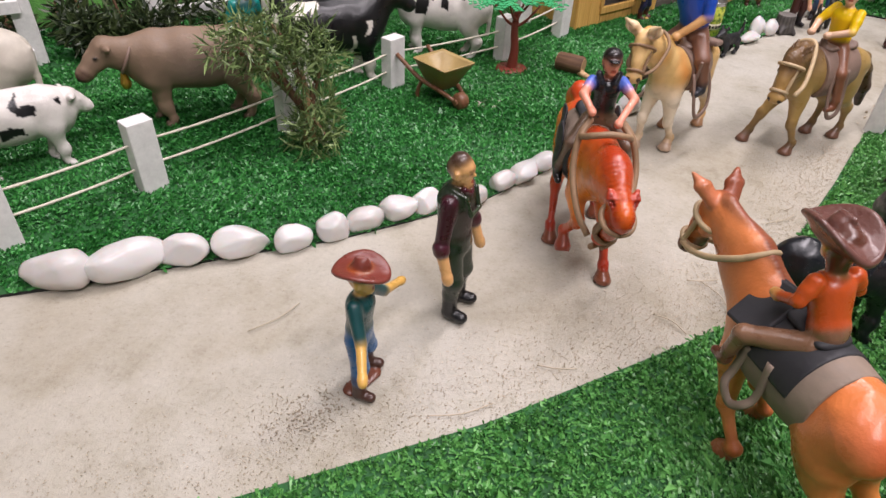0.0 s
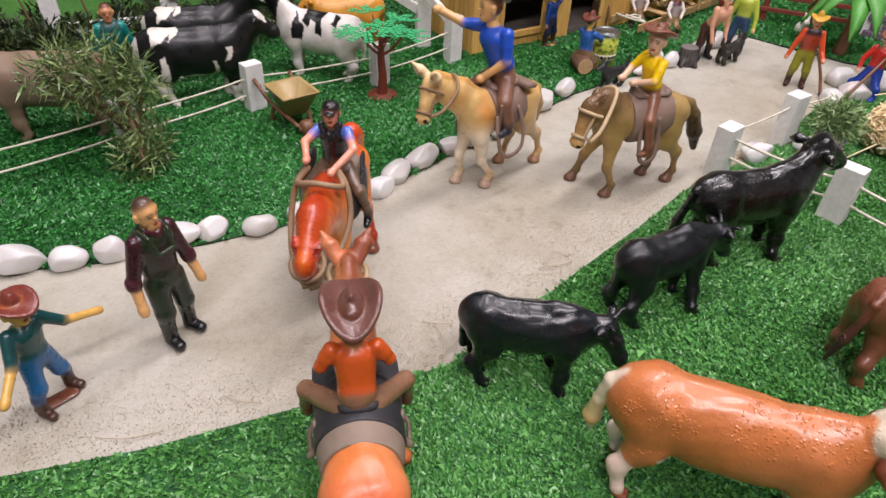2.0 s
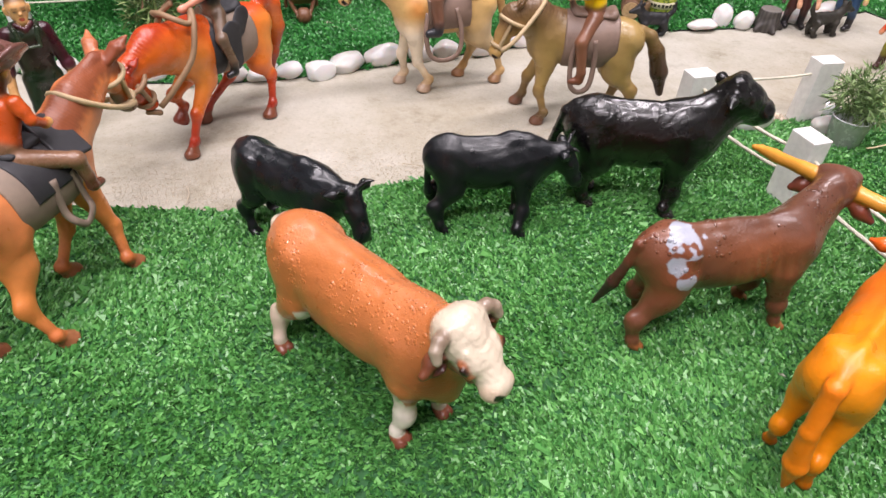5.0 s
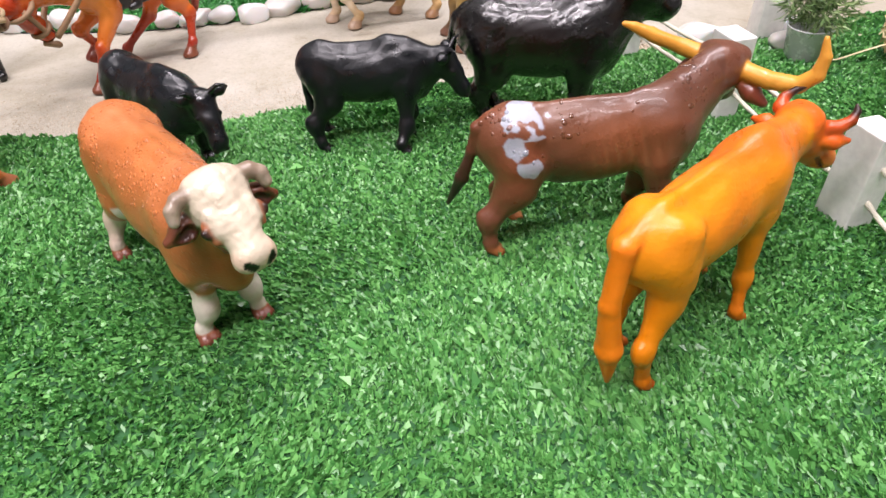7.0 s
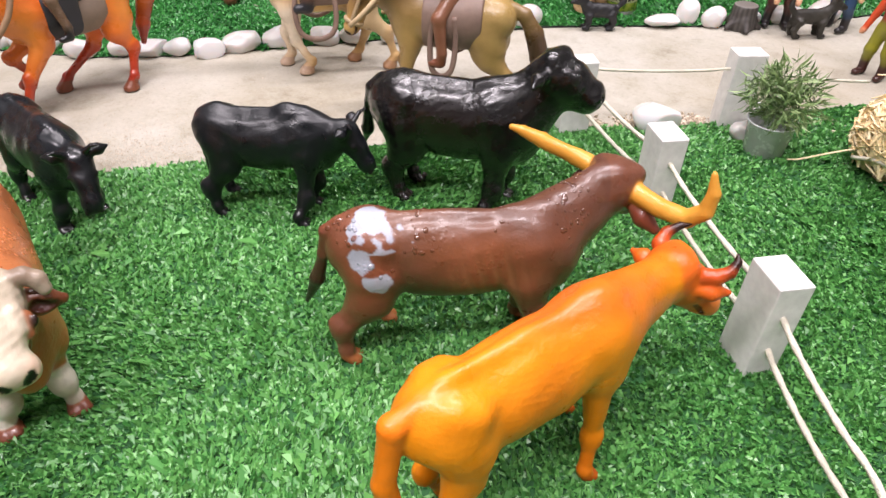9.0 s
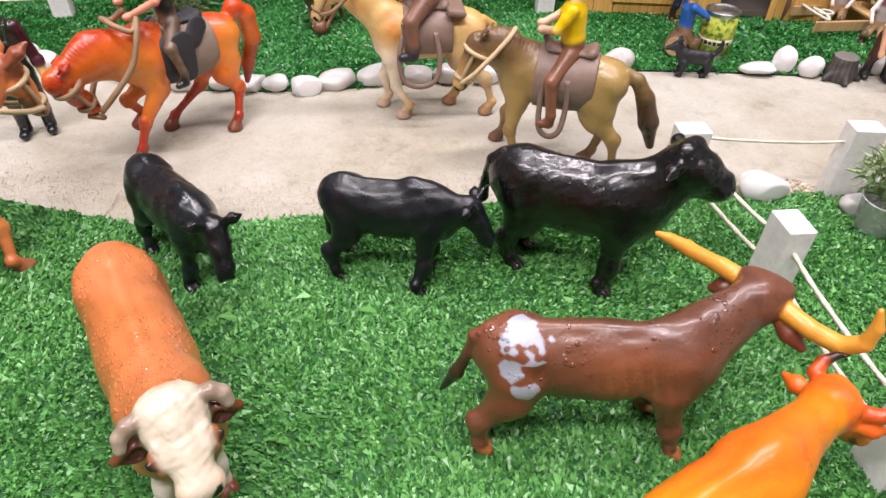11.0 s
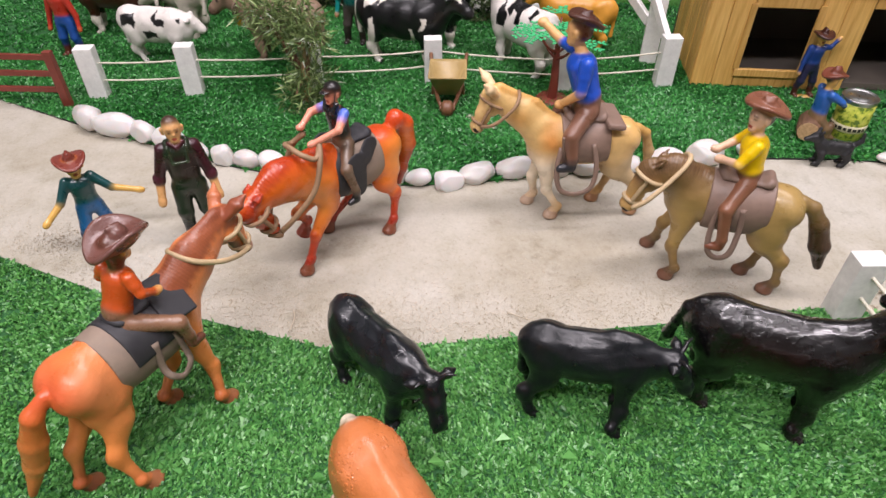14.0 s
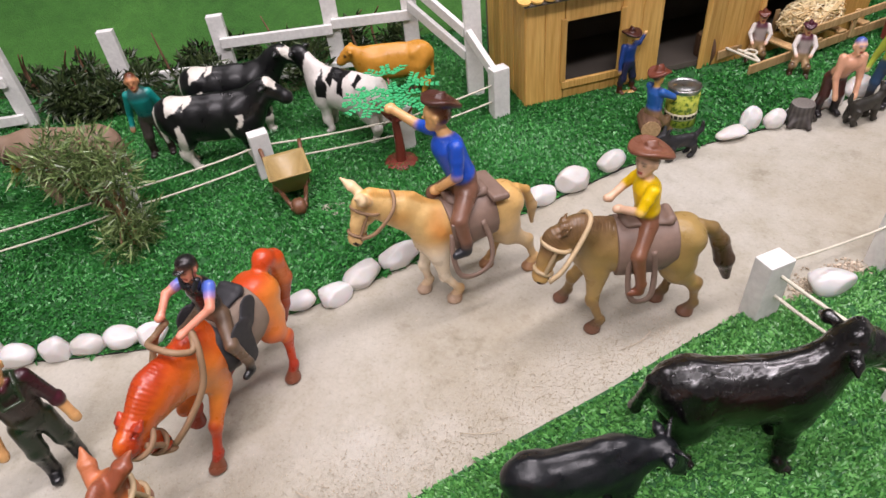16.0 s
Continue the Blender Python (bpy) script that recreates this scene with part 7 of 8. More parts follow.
def label_material():
    m, t, n, b = nodes_of("green_yellow_label")
    c = n.new("ShaderNodeTexCoord")
    sep = n.new("ShaderNodeSeparateXYZ")
    t.links.new(c.outputs["Object"], sep.inputs[0])
    spots = noise_node(t, 190, 2)
    green = ramp(t, spots.outputs["Fac"], ((0.40, (0.10, 0.18, 0.02)), (0.48, (0.42, 0.50, 0.06)), (0.7, (0.62, 0.62, 0.12))))
    t.links.new(green.outputs[0], b.inputs["Base Color"])
    b.inputs["Roughness"].default_value = 0.35
    return m


part("can_body", lathe([(0.0155, 0), (0.0165, 0.0006), (0.0162, 0.0018), (0.0158, 0.0024), (0.0158, 0.0424), (0.0162, 0.043), (0.0166, 0.0445), (0.0158, 0.0452), (0.0150, 0.0438), (0.0105, 0.0438), (0.010, 0.0443), (0.0, 0.0443)]), TIN, drum, "", True)
part("paper_label", lathe([(0.0159, 0.0042), (0.01605, 0.0043), (0.01605, 0.0402), (0.0159, 0.0403)], 40), label_material(), drum, "green and yellow paper label", True)
band = lathe([(0.0161, 0.0125), (0.01625, 0.0126), (0.01625, 0.0195), (0.0161, 0.0196)], 40)
part("label_band", band, simple("cream_paper", (0.70, 0.66, 0.45), 0.5), drum, "cream band of the label", True)
for j in range(9):
    w = math.radians(-62 + j * 15.5)
    bm = block((0.0028 if j % 3 else 0.0036, 0.0004, 0.0036 if j % 2 else 0.0028), (0.01635 * math.cos(w), 0.01635 * math.sin(w), 0.0160), (0, 0, math.degrees(w) + 90), 0.0)
    part("print_bar", bm, simple("dark_print", (0.03, 0.03, 0.02), 0.5) if j == 0 else bpy.data.materials["dark_print"], drum)


def log(name, x, y, z, radius, length, turn, tip, label):
    ob = thing(name, pose(x, y, z, 0, tip, turn), label, "log")
    prof = [(radius * 0.93, 0), (radius, 0.0008), (radius * 1.03, length * 0.5), (radius, length - 0.0008), (radius * 0.93, length)]
    bm = lathe(prof, 20)
    for v in bm.verts:
        r = 1 + 0.05 * math.sin(7 * math.atan2(v.co.y, v.co.x) + x * 60)
        v.co.x *= r
        v.co.y *= r
    part("bark", bm, BARK, ob, "", True)
    for zz in (-0.0002, length + 0.0002):
        part("cut_end", lathe([(radius * 0.9, zz - 0.0002), (radius * 0.9, zz + 0.0002)], 20), CUT_WOOD, ob)
    return ob


log("log", 0.146, 0.498, 0.0105, 0.0095, 0.026, 120, 90, "short log with pale cut ends used as a seat")
log("log", 0.010, 0.372, 0.0095, 0.0085, 0.026, -15, 90, "short brown log with pale cut end lying on the turf")
log("log", 0.133, 0.676, 0.0, 0.013, 0.030, 0, 0, "upright log stump with pale top beside the shed")
cord("branch_stub", [(0.028, 0.366, 0.006), (0.038, 0.357, 0.004), (0.046, 0.350, 0.004)], [0.0035, 0.003, 0.0022], CUT_WOOD, None, "")
tagged(bpy.data.objects["branch_stub"], "pale split stick beside the log on the turf", "stick")

# ---- wheelbarrow ----


def wheelbarrow():
    ob = thing("wheelbarrow", stand(-0.078, 0.264, 0.84, -0.54) @ Matrix.Scale(1.22, 4), "tan plastic toy wheelbarrow standing on the turf", "wheelbarrow")
    bm = bmesh.new()
    def rect(z, x0, x1, w):
        return [bm.verts.new(p) for p in ((x0, -w, z), (x1, -w, z), (x1, w, z), (x0, w, z))]
    rows = [rect(0.0105, -0.009, 0.006, 0.0070), rect(0.0285, -0.016, 0.016, 0.0135), rect(0.0295, -0.0175, 0.0175, 0.0150), rect(0.0305, -0.0165, 0.0165, 0.0140), rect(0.0285, -0.0145, 0.0145, 0.0122), rect(0.0120, -0.008, 0.005, 0.0060)]
    bm.faces.new(rows[0][::-1])
    for a, b in zip(rows, rows[1:]):
        for j in range(4):
            bm.faces.new((a[j], a[(j + 1) % 4], b[(j + 1) % 4], b[j]))
    bm.faces.new(rows[-1])
    bmesh.ops.recalc_face_normals(bm, faces=bm.faces[:])
    bmesh.ops.bevel(bm, geom=bm.edges[:], offset=0.0006, segments=2, affect="EDGES")
    part("tray", bm, TAN_PLASTIC, ob, "tan tray", True)
    for s in (1, -1):
        cord("shaft", [(0.019, s * 0.0035, 0.0055), (0.010, s * 0.0075, 0.0105), (-0.012, s * 0.012, 0.016), (-0.034, s * 0.0145, 0.027)], 0.0016, BROWN_PLASTIC, ob)
        cord("leg", [(-0.010, s * 0.011, 0.015), (-0.013, s * 0.012, 0.007), (-0.014, s * 0.012, 0.0008)], 0.0015, BROWN_PLASTIC, ob)
    v, f, _ = moulded([limb((19, -1.6, 6.4), (19, 1.6, 6.4), 6.0, 6.0, "#ffffff", 0.6, 1)], 0.7)
    wheel = hang("wheel", big_mesh("wheel", v * 0.001, f, True), BROWN_PLASTIC, ob, "brown plastic wheel")
    part("hub", lathe([(0.0018, -0.006), (0.0024, -0.0055), (0.0024, 0.0055), (0.0018, 0.006)], 14), BROWN_PLASTIC, wheel).matrix_basis = pose(0.019, 0, 0.0064, 90, 0, 0)
    return ob


wheelbarrow()

# ---- the mint green toy tree ----


def mint_tree():
    ob = thing("toy_tree", pose(-0.033, 0.356, 0), "toy tree with flat mint green leaves and red-brown trunk", "toy tree")
    part("base", lathe([(0.0155, 0), (0.016, 0.0008), (0.0145, 0.0026), (0.005, 0.0034)]), RED_BROWN, ob, "", True)
    cord("trunk", [(0, 0, 0.002), (0.001, 0, 0.02), (-0.001, 0.001, 0.04), (0, 0, 0.062)], [0.0054, 0.0042, 0.0036, 0.0022], RED_BROWN, ob)
    tips = []
    for j in range(6):
        w = j * 2 * math.pi / 6 + 0.3
        z0 = (0.042, 0.048, 0.054)[j % 3]
        e = (0.021 * math.cos(w), 0.021 * math.sin(w), z0 + 0.020)
        cord("branch", [(0, 0, z0), (e[0] * 0.45, e[1] * 0.45, z0 + 0.006), e], [0.0017, 0.0013, 0.0008], RED_BROWN, ob)
        tips.append((e, w))
    rng = random.Random(5)
    for (e, w) in tips + [((0, 0, 0.066), 0.2), ((0.004, 0, 0.068), 2.4), ((0, 0.004, 0.067), 4.5)]:
        v, f = [], []
        for q in range(3):
            a = w + (q - 1) * 0.75
            ln = 0.022
            for kq in range(5):
                r0 = 0.004 + ln * kq / 5
                for s in (1, -1):
                    cx, cy = e[0] + math.cos(a) * r0, e[1] + math.sin(a) * r0
                    b = a + s * 0.9
                    n0 = len(v)
                    z = e[2] + 0.002 - 0.05 * r0 + rng.uniform(-0.0006, 0.0006)
                    for (du, dv) in ((0, 0), (0.0026, 0.0017), (0.0058, 0.0004), (0.0030, -0.0017)):
                        for top in (0, 0.0007):
                            v.append((cx + math.cos(b) * du - math.sin(b) * dv, cy + math.sin(b) * du + math.cos(b) * dv, z + top))
                    f += [(n0 + 1, n0 + 3, n0 + 5, n0 + 7), (n0 + 6, n0 + 4, n0 + 2, n0)] + [(n0 + 2 * i, n0 + 2 * ((i + 1) % 4), n0 + 2 * ((i + 1) % 4) + 1, n0 + 2 * i + 1) for i in range(4)]
        hang("leaf_spray", raw_mesh("leaf_spray", v, f, False), MINT, ob)
    return ob


mint_tree()

# ---- bushes of small leaves ----


def leaf_cloud(name, clumps, count, size, material, parent, seed, droop=0.3, slim=0.28):
    """Many narrow leaves scattered through round clumps (x, y, z, radius)."""
    rng = np.random.RandomState(seed)
    weight = np.array([c[3] ** 2 for c in clumps])
    pick = rng.choice(len(clumps), count, p=weight / weight.sum())
    C = np.array(clumps)[pick]
    d = rng.normal(size=(count, 3))
    d /= np.linalg.norm(d, axis=1, keepdims=True)
    p = C[:, :3] + d * (C[:, 3] * (0.35 + 0.7 * rng.rand(count) ** 0.6))[:, None]
    p[:, 2] = np.maximum(p[:, 2], 0.003)
    way = d + 0.9 * rng.normal(size=(count, 3))
    way[:, 2] += 0.25 - droop * rng.rand(count)
    way /= np.linalg.norm(way, axis=1, keepdims=True)
    side = np.cross(way, rng.normal(size=(count, 3)))
    side /= np.linalg.norm(side, axis=1, keepdims=True)
    ln = size * (0.6 + 0.8 * rng.rand(count))[:, None]
    bend = np.cross(way, side) * ln * 0.12
    v = np.stack([p, p + way * ln * 0.5 + side * ln * slim * 0.5 + bend, p + way * ln, p + way * ln * 0.5 - side * ln * slim * 0.5 + bend], 1)
    v[..., 2] = np.maximum(v[..., 2], 0.001)
    i = np.arange(count)[:, None] * 4
    return hang(name, big_mesh(name, v.reshape(-1, 3), i + np.array([[0, 1, 2, 3]]), False), material, parent)


bush = thing("bush", pose(-0.152, 0.150, 0), "plastic boxwood bush with tangled narrow green leaves and woody stem", "bush")
for k, pts in enumerate(([(0, 0, 0), (0.002, 0, 0.03), (-0.003, 0.004, 0.058)], [(0.001, 0, 0.02), (0.005, 0.003, 0.042), (0.010, 0.008, 0.06)], [(0, 0, 0.03), (-0.016, -0.010, 0.055), (-0.036, -0.024, 0.08)], [(0, 0.002, 0.025), (-0.008, -0.010, 0.05), (-0.012, -0.014, 0.07)])):
    cord("stem", pts, [0.006 if k == 0 else 0.0035, 0.004 if k == 0 else 0.0025, 0.0012], CUT_WOOD if k < 1 else BARK, bush)
for k, pts in enumerate(([(-0.010, -0.006, 0.05), (-0.028, -0.020, 0.072), (-0.044, -0.030, 0.078)], [(-0.004, 0, 0.05), (-0.012, 0.004, 0.075), (-0.030, 0.006, 0.094)], [(0, 0, 0.02), (0.010, -0.008, 0.026), (0.022, -0.018, 0.022)])):
    cord("stem", pts, [0.0024, 0.0018, 0.0008], BARK, bush)
leaf_cloud("leaves", [(0, 0, 0.012, 0.017), (0.012, -0.012, 0.016, 0.016), (0.006, 0.010, 0.022, 0.015), (0.010, -0.002, 0.034, 0.013), (-0.002, 0.0, 0.060, 0.015), (0.014, 0.010, 0.068, 0.014), (-0.012, -0.006, 0.072, 0.015),
                      (-0.024, -0.014, 0.080, 0.015), (-0.036, -0.022, 0.082, 0.013), (-0.046, -0.030, 0.080, 0.010), (-0.026, -0.020, 0.066, 0.012), (0.004, 0.006, 0.080, 0.014), (-0.016, 0.004, 0.090, 0.014), (-0.034, -0.012, 0.092, 0.010)], 2400, 0.0125, FOLIAGE, bush, 3, slim=0.11)

hedge = thing("hedge", pose(0, 0, 0), "dark tangled hedge of small leaves behind the tall fence", "hedge")
rng = random.Random(9)
clumps = []
for i in range(60):
    u = i / 59
    x, y = -0.70 + 0.53 * u, -0.0 + 0.53 * u
    o = rng.uniform(0.022, 0.050)
    if i % 5 in (1, 2) and i > 20:
        continue
    clumps.append((x - o + rng.uniform(-0.01, 0.01), y + o, rng.uniform(0.004, 0.022), rng.uniform(0.011, 0.019)))
for i in range(16):
    u = rng.random()
    clumps.append((-0.42 + 0.20 * u, 0.235 + 0.2 * u, rng.uniform(0.008, 0.03), 0.018))
leaf_cloud("leaves", clumps, 10000, 0.0115, FOLIAGE_DARK, hedge, 4)
for i in range(14):
    u = rng.random()
    x, y = -0.66 + 0.48 * u, 0.04 + 0.48 * u
    cord("twig", [(x - 0.03, y + 0.03, 0.002), (x - 0.035, y + 0.03, 0.03), (x - 0.03 + rng.uniform(-0.02, 0.02), y + 0.03, 0.055)], [0.002, 0.0014, 0.0007], BARK, hedge)

# potted grass in a clear tub, and the raffia bale
pot = thing("potted_plant", pose(0.3805, 0.409, 0), "bushy green plastic plant in a small clear tub", "potted plant")
tub = simple("milky_clear_plastic", (0.84, 0.86, 0.86), 0.25, 0.05, 200, 0.05)
tub.node_tree.nodes["Principled BSDF"].inputs["Transmission Weight"].default_value = 0.2
part("tub", lathe([(0.0105, 0.0005), (0.0115, 0.0015), (0.0138, 0.0205), (0.0146, 0.0213), (0.0138, 0.0217), (0.0130, 0.020), (0.0108, 0.003), (0.0, 0.0028)]), tub, pot, "clear plastic tub", True)
leaf_cloud("leaves", [(0, 0, 0.030, 0.010), (0.007, 0.005, 0.036, 0.012), (-0.007, -0.004, 0.038, 0.012), (0.0, 0.003, 0.046, 0.010), (0.010, -0.007, 0.033, 0.010), (-0.010, 0.004, 0.033, 0.010)], 1200, 0.0095, FOLIAGE_POT, pot, 6, slim=0.12)


def straw(name, centre, radii, count, seed, label, strand=0.05, thick=1.0):
    rng = np.random.RandomState(seed)
    v, f = [], []
    for _ in range(count):
        d = rng.normal(size=3)
        d[2] = abs(d[2]) * 0.9 + 0.02 - (0.5 if rng.rand() < 0.3 else 0)
        d /= np.linalg.norm(d)
        t = np.cross(d, rng.normal(size=3))
        t /= np.linalg.norm(t)
        out = 0.86 + 0.2 * rng.rand()
        pts = []
        for u in np.linspace(-1, 1, 6):
            a = u * strand / (2 * max(radii))
            q = (d * math.cos(a) + t * math.sin(a)) * out * (1 + (0.10 * rng.rand() if abs(u) > 0.9 else 0))
            p = np.array(centre) + q * radii
            p[2] = max(p[2], 0.002)
            pts.append(p)
        a, b = tube(pts, thick * (0.00065 + 0.0005 * rng.rand()), 4, 0.4)
        n = len(v)
        v += a
        f += [tuple(i + n for i in q) for q in b]
    return hang(name, raw_mesh(name, v, f, False), HAY)


bale = thing("straw_bale", pose(0, 0, 0), "bundle of pale yellow raffia straw tied with string", "straw bale")
ob = straw("straw", (0.447, 0.446, 0.023), (0.033, 0.027, 0.028), 1100, 2, "", 0.05, 1.05)
ob.parent = bale
v, f, _ = moulded([limb((440, 446, 21), (454, 446, 21), 20, 20, "#ffffff", 1, 2)], 2.0)
hang("core", big_mesh("core", v * 0.001, f, True), simple("straw_core", (0.78, 0.58, 0.30), 0.8), bale)
cord("string", [(0.424, 0.424, 0.012), (0.440, 0.419, 0.018), (0.458, 0.420, 0.013), (0.472, 0.428, 0.010)], 0.0012, ROPE, bale)
for k, pts in enumerate(([(0.43, 0.43, 0.02), (0.415, 0.42, 0.012), (0.402, 0.413, 0.004), (0.398, 0.405, 0.0045)], [(0.44, 0.46, 0.045), (0.46, 0.472, 0.056), (0.478, 0.48, 0.05)], [(0.435, 0.45, 0.043), (0.422, 0.452, 0.052), (0.41, 0.45, 0.05)])):
    cord("loose_strand", pts, 0.0009, HAY, bale, flat=0.5)

# tools of the two farmers
for pts, lab in (([(0.392, 0.560, 0.001), (0.385, 0.568, 0.022), (0.372, 0.560, 0.048)], "thin brown toy rake held by the farmer"), ([(0.400, 0.520, 0.004), (0.428, 0.556, 0.034), (0.456, 0.592, 0.066)], "long brown toy fork across the red figure")):
    tagged(cord("farm_tool", pts, [0.0019, 0.0016, 0.0014], BROWN_PLASTIC), lab, "farm tool")

# ---- the shed of flat sticks ----
shed = thing("shed", stand(0.014, 0.498, 0.60, 0.80), "toy shed built of varnished flat wooden sticks", "shed")


def plank(parent, x0, x1, z0, z1, y, material=STICK, thick=0.0022, name="plank"):
    ob = part(name, block((x1 - x0, thick, z1 - z0), (0, 0, 0), bevel=0.0005, segments=1), material, parent)
    ob.matrix_basis = pose((x0 + x1) / 2, y, (z0 + z1) / 2)
    return ob


rng = random.Random(4)
def plank_row(x0, x1, z0, z1, y, step=0.0195):
    n = max(1, round((x1 - x0) / step))
    w = (x1 - x0) / n
    for i in range(n):
        plank(shed, x0 + i * w + 0.0002, x0 + (i + 1) * w - 0.0002, z0 + rng.uniform(0, 0.0008), z1, y + rng.uniform(-0.0004, 0.0004))


WIN = [(0.040, 0.100, 0.020, 0.080), (0.146, 0.196, 0.0, 0.082), (0.262, 0.33, 0.022, 0.082)]
for x0, x1 in ((0.0, 0.040), (0.100, 0.146), (0.196, 0.262), (0.33, 0.40)):
    plank_row(x0, x1, 0.0, 0.104, 0.0)
for x0, x1, z0, z1 in WIN:
    plank(shed, x0 + 0.0005, x1 - 0.0005, z1, 0.104, 0.0)
    if z0:
        plank(shed, x0 + 0.0005, x1 - 0.0005, 0.001, z0 * 0.62, 0.0)
        plank(shed, x0 - 0.002, x1 + 0.002, z0 * 0.62, z0, -0.0016, thick=0.004)
        plank(shed, x0 - 0.004, x0 + 0.002, z0, z1 + 0.004, -0.0022)
    plank(shed, x1 - 0.002, x1 + 0.004, z0, z1 + 0.004, -0.0022)
# the side wall, seen from the paddock
for i in range(11):
    ob = part("plank", block((0.0022, 0.0094, 0.104 + 0.026 * min(1, i / 10)), (0, 0, 0), bevel=0.0005, segments=1), STICK, shed)
    hgt = 0.104 + 0.026 * i / 10
    ob.matrix_basis = pose(0.0005 + rng.uniform(-0.0003, 0.0003), 0.005 + 0.0098 * i, hgt / 2)
# back and inside, and the floor of the shed, with indoor shade in their colour
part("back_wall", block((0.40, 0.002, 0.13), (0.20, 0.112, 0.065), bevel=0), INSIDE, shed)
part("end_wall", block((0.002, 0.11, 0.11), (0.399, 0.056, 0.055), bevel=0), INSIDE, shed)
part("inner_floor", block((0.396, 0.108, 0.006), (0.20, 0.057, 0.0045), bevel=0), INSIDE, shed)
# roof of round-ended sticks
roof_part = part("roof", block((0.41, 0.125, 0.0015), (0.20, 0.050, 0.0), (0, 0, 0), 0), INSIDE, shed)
roof_part.matrix_basis = pose(0, 0, 0.1085, 14.5, 0, 0)
def round_stick():
    bm = bmesh.new()
    n = 8
    pts = [(0.0060 * math.cos(math.pi + math.pi * j / n), 0.0066 * math.sin(math.pi + math.pi * j / n)) for j in range(n + 1)] + [(0.0060, 0.036), (-0.0060, 0.036)]
    face = bm.faces.new([bm.verts.new((x, y, 0)) for x, y in pts])
    ext = bmesh.ops.extrude_face_region(bm, geom=[face])
    bmesh.ops.translate(bm, vec=(0, 0, 0.0018), verts=[g for g in ext["geom"] if isinstance(g, bmesh.types.BMVert)])
    bmesh.ops.recalc_face_normals(bm, faces=bm.faces[:])
    me = bpy.data.meshes.new("shingle")
    bm.to_mesh(me)
    bm.free()
    me.materials.append(STICK)
    return me


SHINGLE = round_stick()
for row in range(4):
    for i in range(34):
        ob = new("shingle", SHINGLE)
        ob.parent = shed
        yy = -0.008 + row * 0.029
        ob.matrix_basis = pose(-0.004 + i * 0.0122 + (row % 2) * 0.0061, yy, 0.1105 + yy * 0.255 + rng.uniform(0, 0.0005), 14.5 - 3, 0, rng.uniform(-1.5, 1.5))

# ---- cart with straw, brown fences, palm, house wall ----
cart = thing("hay_cart", stand(0.166, 0.668, 0.45, 0.89), "wooden stick cart with straw bale and tied shafts", "cart")
for y in (0.016, -0.026):
    part("beam", block((0.20, 0.0028, 0.010), (0.09, y, 0.012), bevel=0.001), STICK_PALE, cart)
for x in (0.05, 0.085, 0.12, 0.155):
    part("slat", block((0.011, 0.044, 0.0026), (x, -0.005, 0.0185), bevel=0.0008), STICK_PALE, cart)
for x in (0.07, 0.13):
    for y in (0.019, -0.029):
        part("stake", block((0.006, 0.0025, 0.03), (x, y, 0.026), bevel=0.0008), STICK_PALE, cart)
part("side_rail", block((0.13, 0.0025, 0.008), (0.115, -0.031, 0.036), bevel=0.0008), STICK_PALE, cart)
cord("shaft_string", [(0.0, 0.016, 0.018), (0.004, -0.004, 0.016), (0.002, -0.026, 0.018), (0.010, -0.01, 0.017), (0.006, 0.006, 0.018)], 0.0014, ROPE, cart)
loop_cord("string_loop", [(0.012 + 0.006 * math.cos(w), -0.006 + 0.006 * math.sin(w), 0.018) for w in np.linspace(0, 6.28, 8, endpoint=False)], 0.0012, ROPE, cart)
heap = straw("straw", (0.090, -0.006, 0.036), (0.040, 0.020, 0.020), 380, 8, "")
heap.parent = cart


def plank_fence(a, b, label, posts=3, hgt=0.05, rails=3):
    a, b = np.array(a), np.array(b)
    d = b - a
    ob = thing("plank_fence", stand(a[0], a[1], d[0], d[1]), label, "fence", "brown fences")
    n = np.linalg.norm(d)
    for i in range(posts):
        part("post", block((0.008, 0.006, hgt), (n * i / (posts - 1), 0.0, hgt / 2), bevel=0.0007), RED_BROWN, ob)
    for i in range(rails):
        part("rail", block((n, 0.003, 0.0055), (n / 2, -0.0042, hgt * (0.28 + 0.29 * i)), bevel=0.0006), RED_BROWN, ob)
    return ob


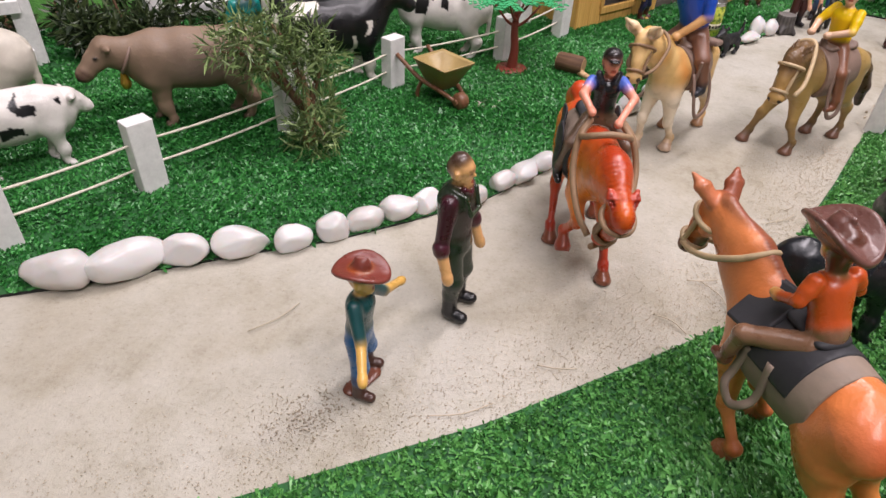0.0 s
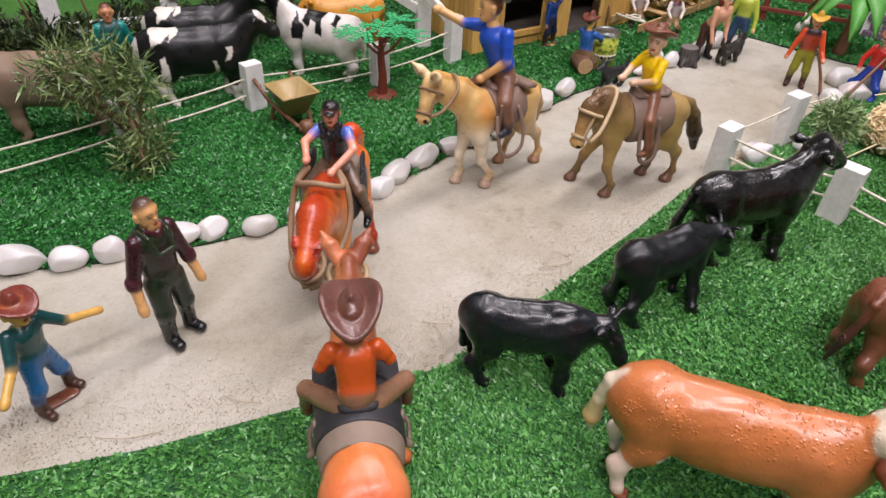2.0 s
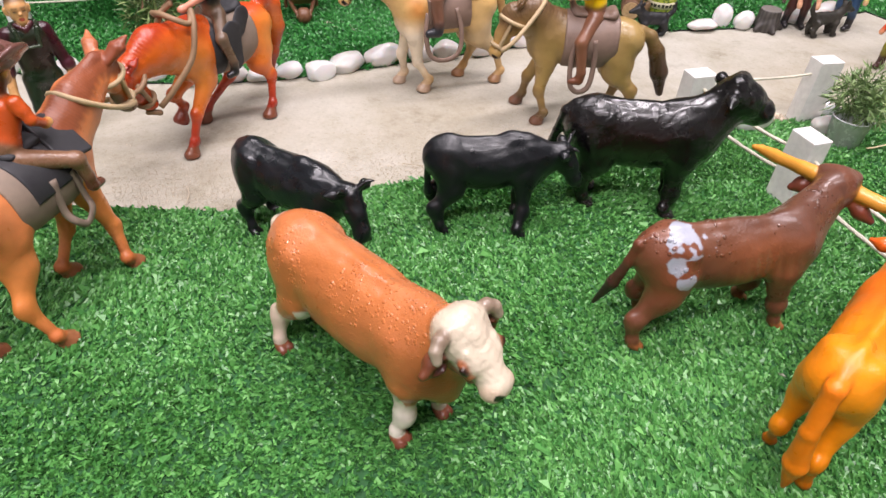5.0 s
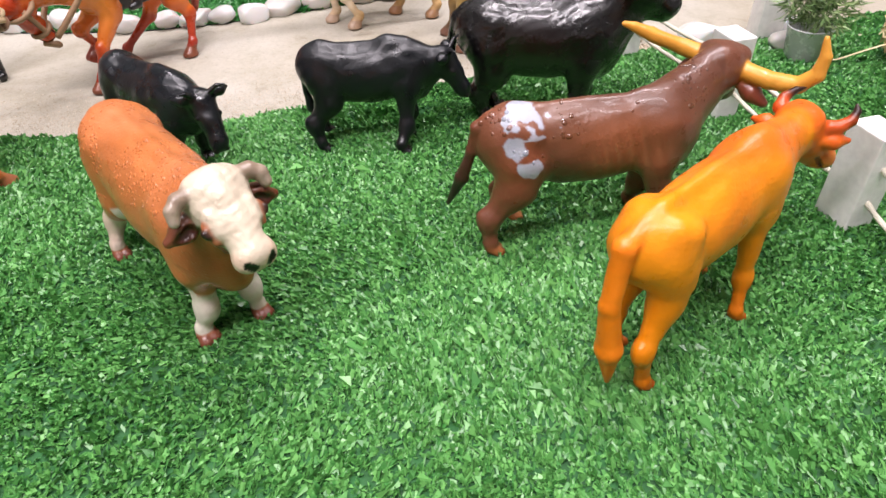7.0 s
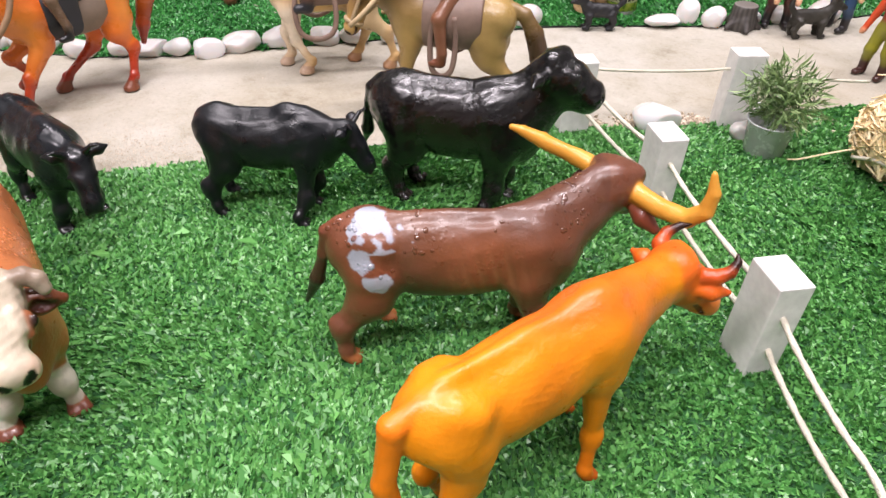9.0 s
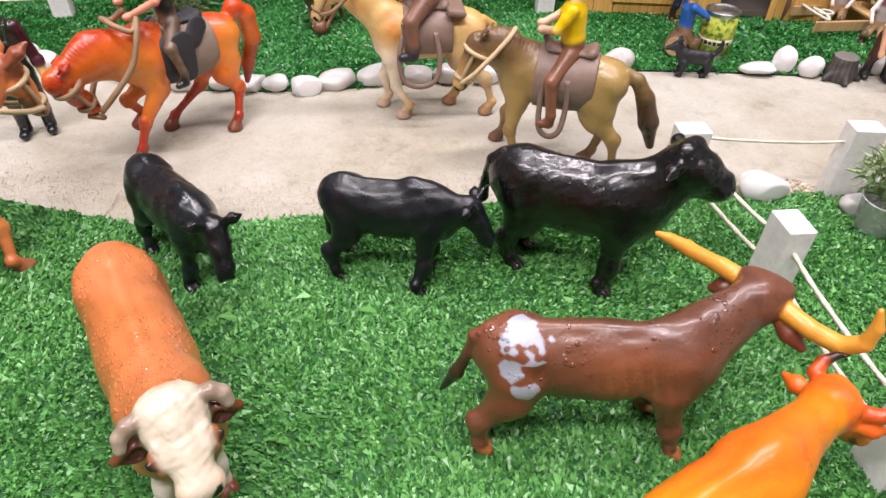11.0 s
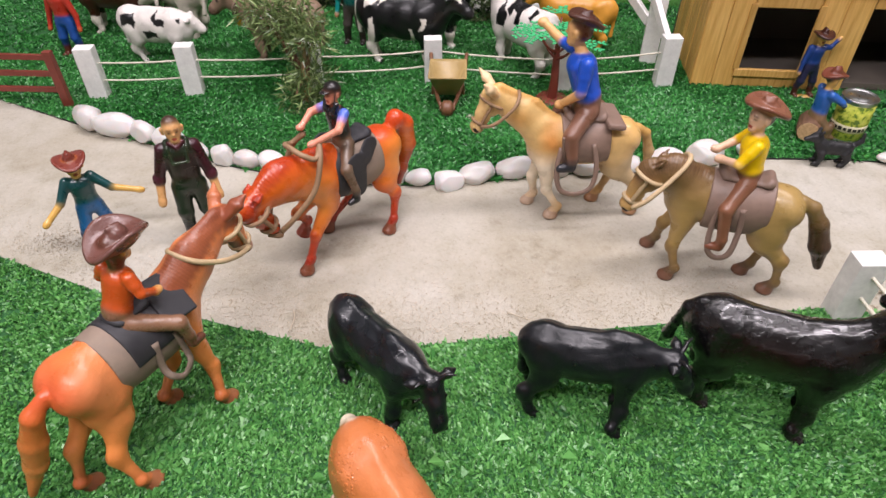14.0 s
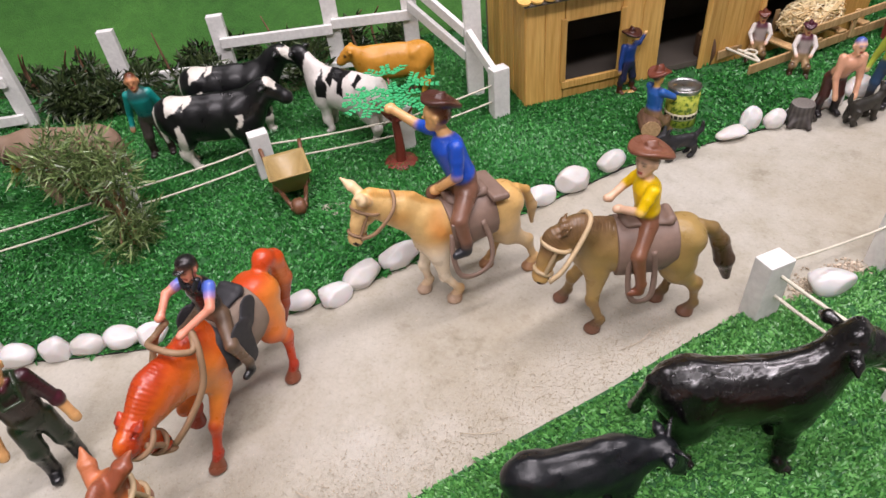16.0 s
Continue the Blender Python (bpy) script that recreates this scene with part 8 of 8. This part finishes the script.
plank_fence((-0.262, -0.052), (-0.372, -0.216), "red-brown plastic gate with three rails", 3, 0.056)
plank_fence((0.28, 0.805), (0.45, 0.80), "dark brown plank fence behind the far turf", 4, 0.06)
plank_fence((0.60, 0.775), (0.80, 0.70), "dark brown plank fence behind the far turf", 4, 0.06)
for x, y, s in ((0.382, 0.765, 1), (0.46, 0.745, 0)):
    L = [limb((0, 0, 8), (4, 0, 9), 8, 7, "#e6e4de", 0.8, 3), limb((9, 0, 16), (11, 0, 18), 4.6, 4.2, "#e6e4de", 0.9, 3)] + [limb((9, q, 20), (6, q * 1.3, 29), 1.8, 1.4, "#e6e4de", 1, 1.5) for q in (2.2, -2.2)]
    if s:
        figure("rabbit_figurine", L, 1.0, stand(x, y, 0.3, -0.9), TOY, "small white toy rabbit on the turf", "toy rabbit")

palm = thing("palm_tree", pose(0.424, 0.705, 0), "toy palm tree with brown trunk and broad green fronds", "toy palm")
cord("trunk", [(0, 0, 0), (0.001, 0, 0.03), (0.0, 0.001, 0.062)], [0.0085, 0.0065, 0.0055], BROWN_PLASTIC, palm)
for j in range(10):
    w = j * 2 * math.pi / 10 + (j % 2) * 0.2
    v, f = [], []
    n = 8
    for i in range(n + 1):
        u = i / n
        r, z = 0.056 * u, 0.064 + 0.026 * math.sin(u * 2.3) - 0.040 * u * u - (j % 2) * 0.008 * u
        half = 0.0105 * math.sin(math.pi * min(1, 0.08 + 0.92 * u)) + 0.0006
        for s in (-1, 0, 1):
            v.append((r * math.cos(w) - s * half * math.sin(w), r * math.sin(w) + s * half * math.cos(w), z - abs(s) * 0.003))
        if i:
            for s in (0, 1):
                b = 3 * i + s
                f.append((b - 3, b - 2, b + 1, b))
    fr = hang("frond", raw_mesh("frond", v, f), PALM_GREEN, palm)
    sol = fr.modifiers.new("thick", "SOLIDIFY")
    sol.thickness = 0.0009

house = thing("toy_house", stand(0.480, 0.800, 0.97, -0.24), "white toy house with purple stone base", "toy house")
part("wall", block((0.36, 0.02, 0.16), (0.16, 0.0, 0.08), bevel=0.001), WHITE_WOOD, house)
STONE_P = simple("purple_stone_base", (0.16, 0.12, 0.17), 0.6, 0.3, 120)
for i in range(26):
    for j in range(3):
        ob = part("base_stone", block((0.0115, 0.004, 0.0095), (0, 0, 0), bevel=0.002), STONE_P, house)
        ob.matrix_basis = pose(-0.012 + i * 0.0135 + (j % 2) * 0.006, -0.012, 0.006 + j * 0.011, 0, rng.uniform(-6, 6), 0)
for j in range(3):
    part("stair", block((0.05, 0.012, 0.012), (0.11, -0.016 - j * 0.008, 0.040 - j * 0.013), bevel=0.003), BROWN_PLASTIC, house)
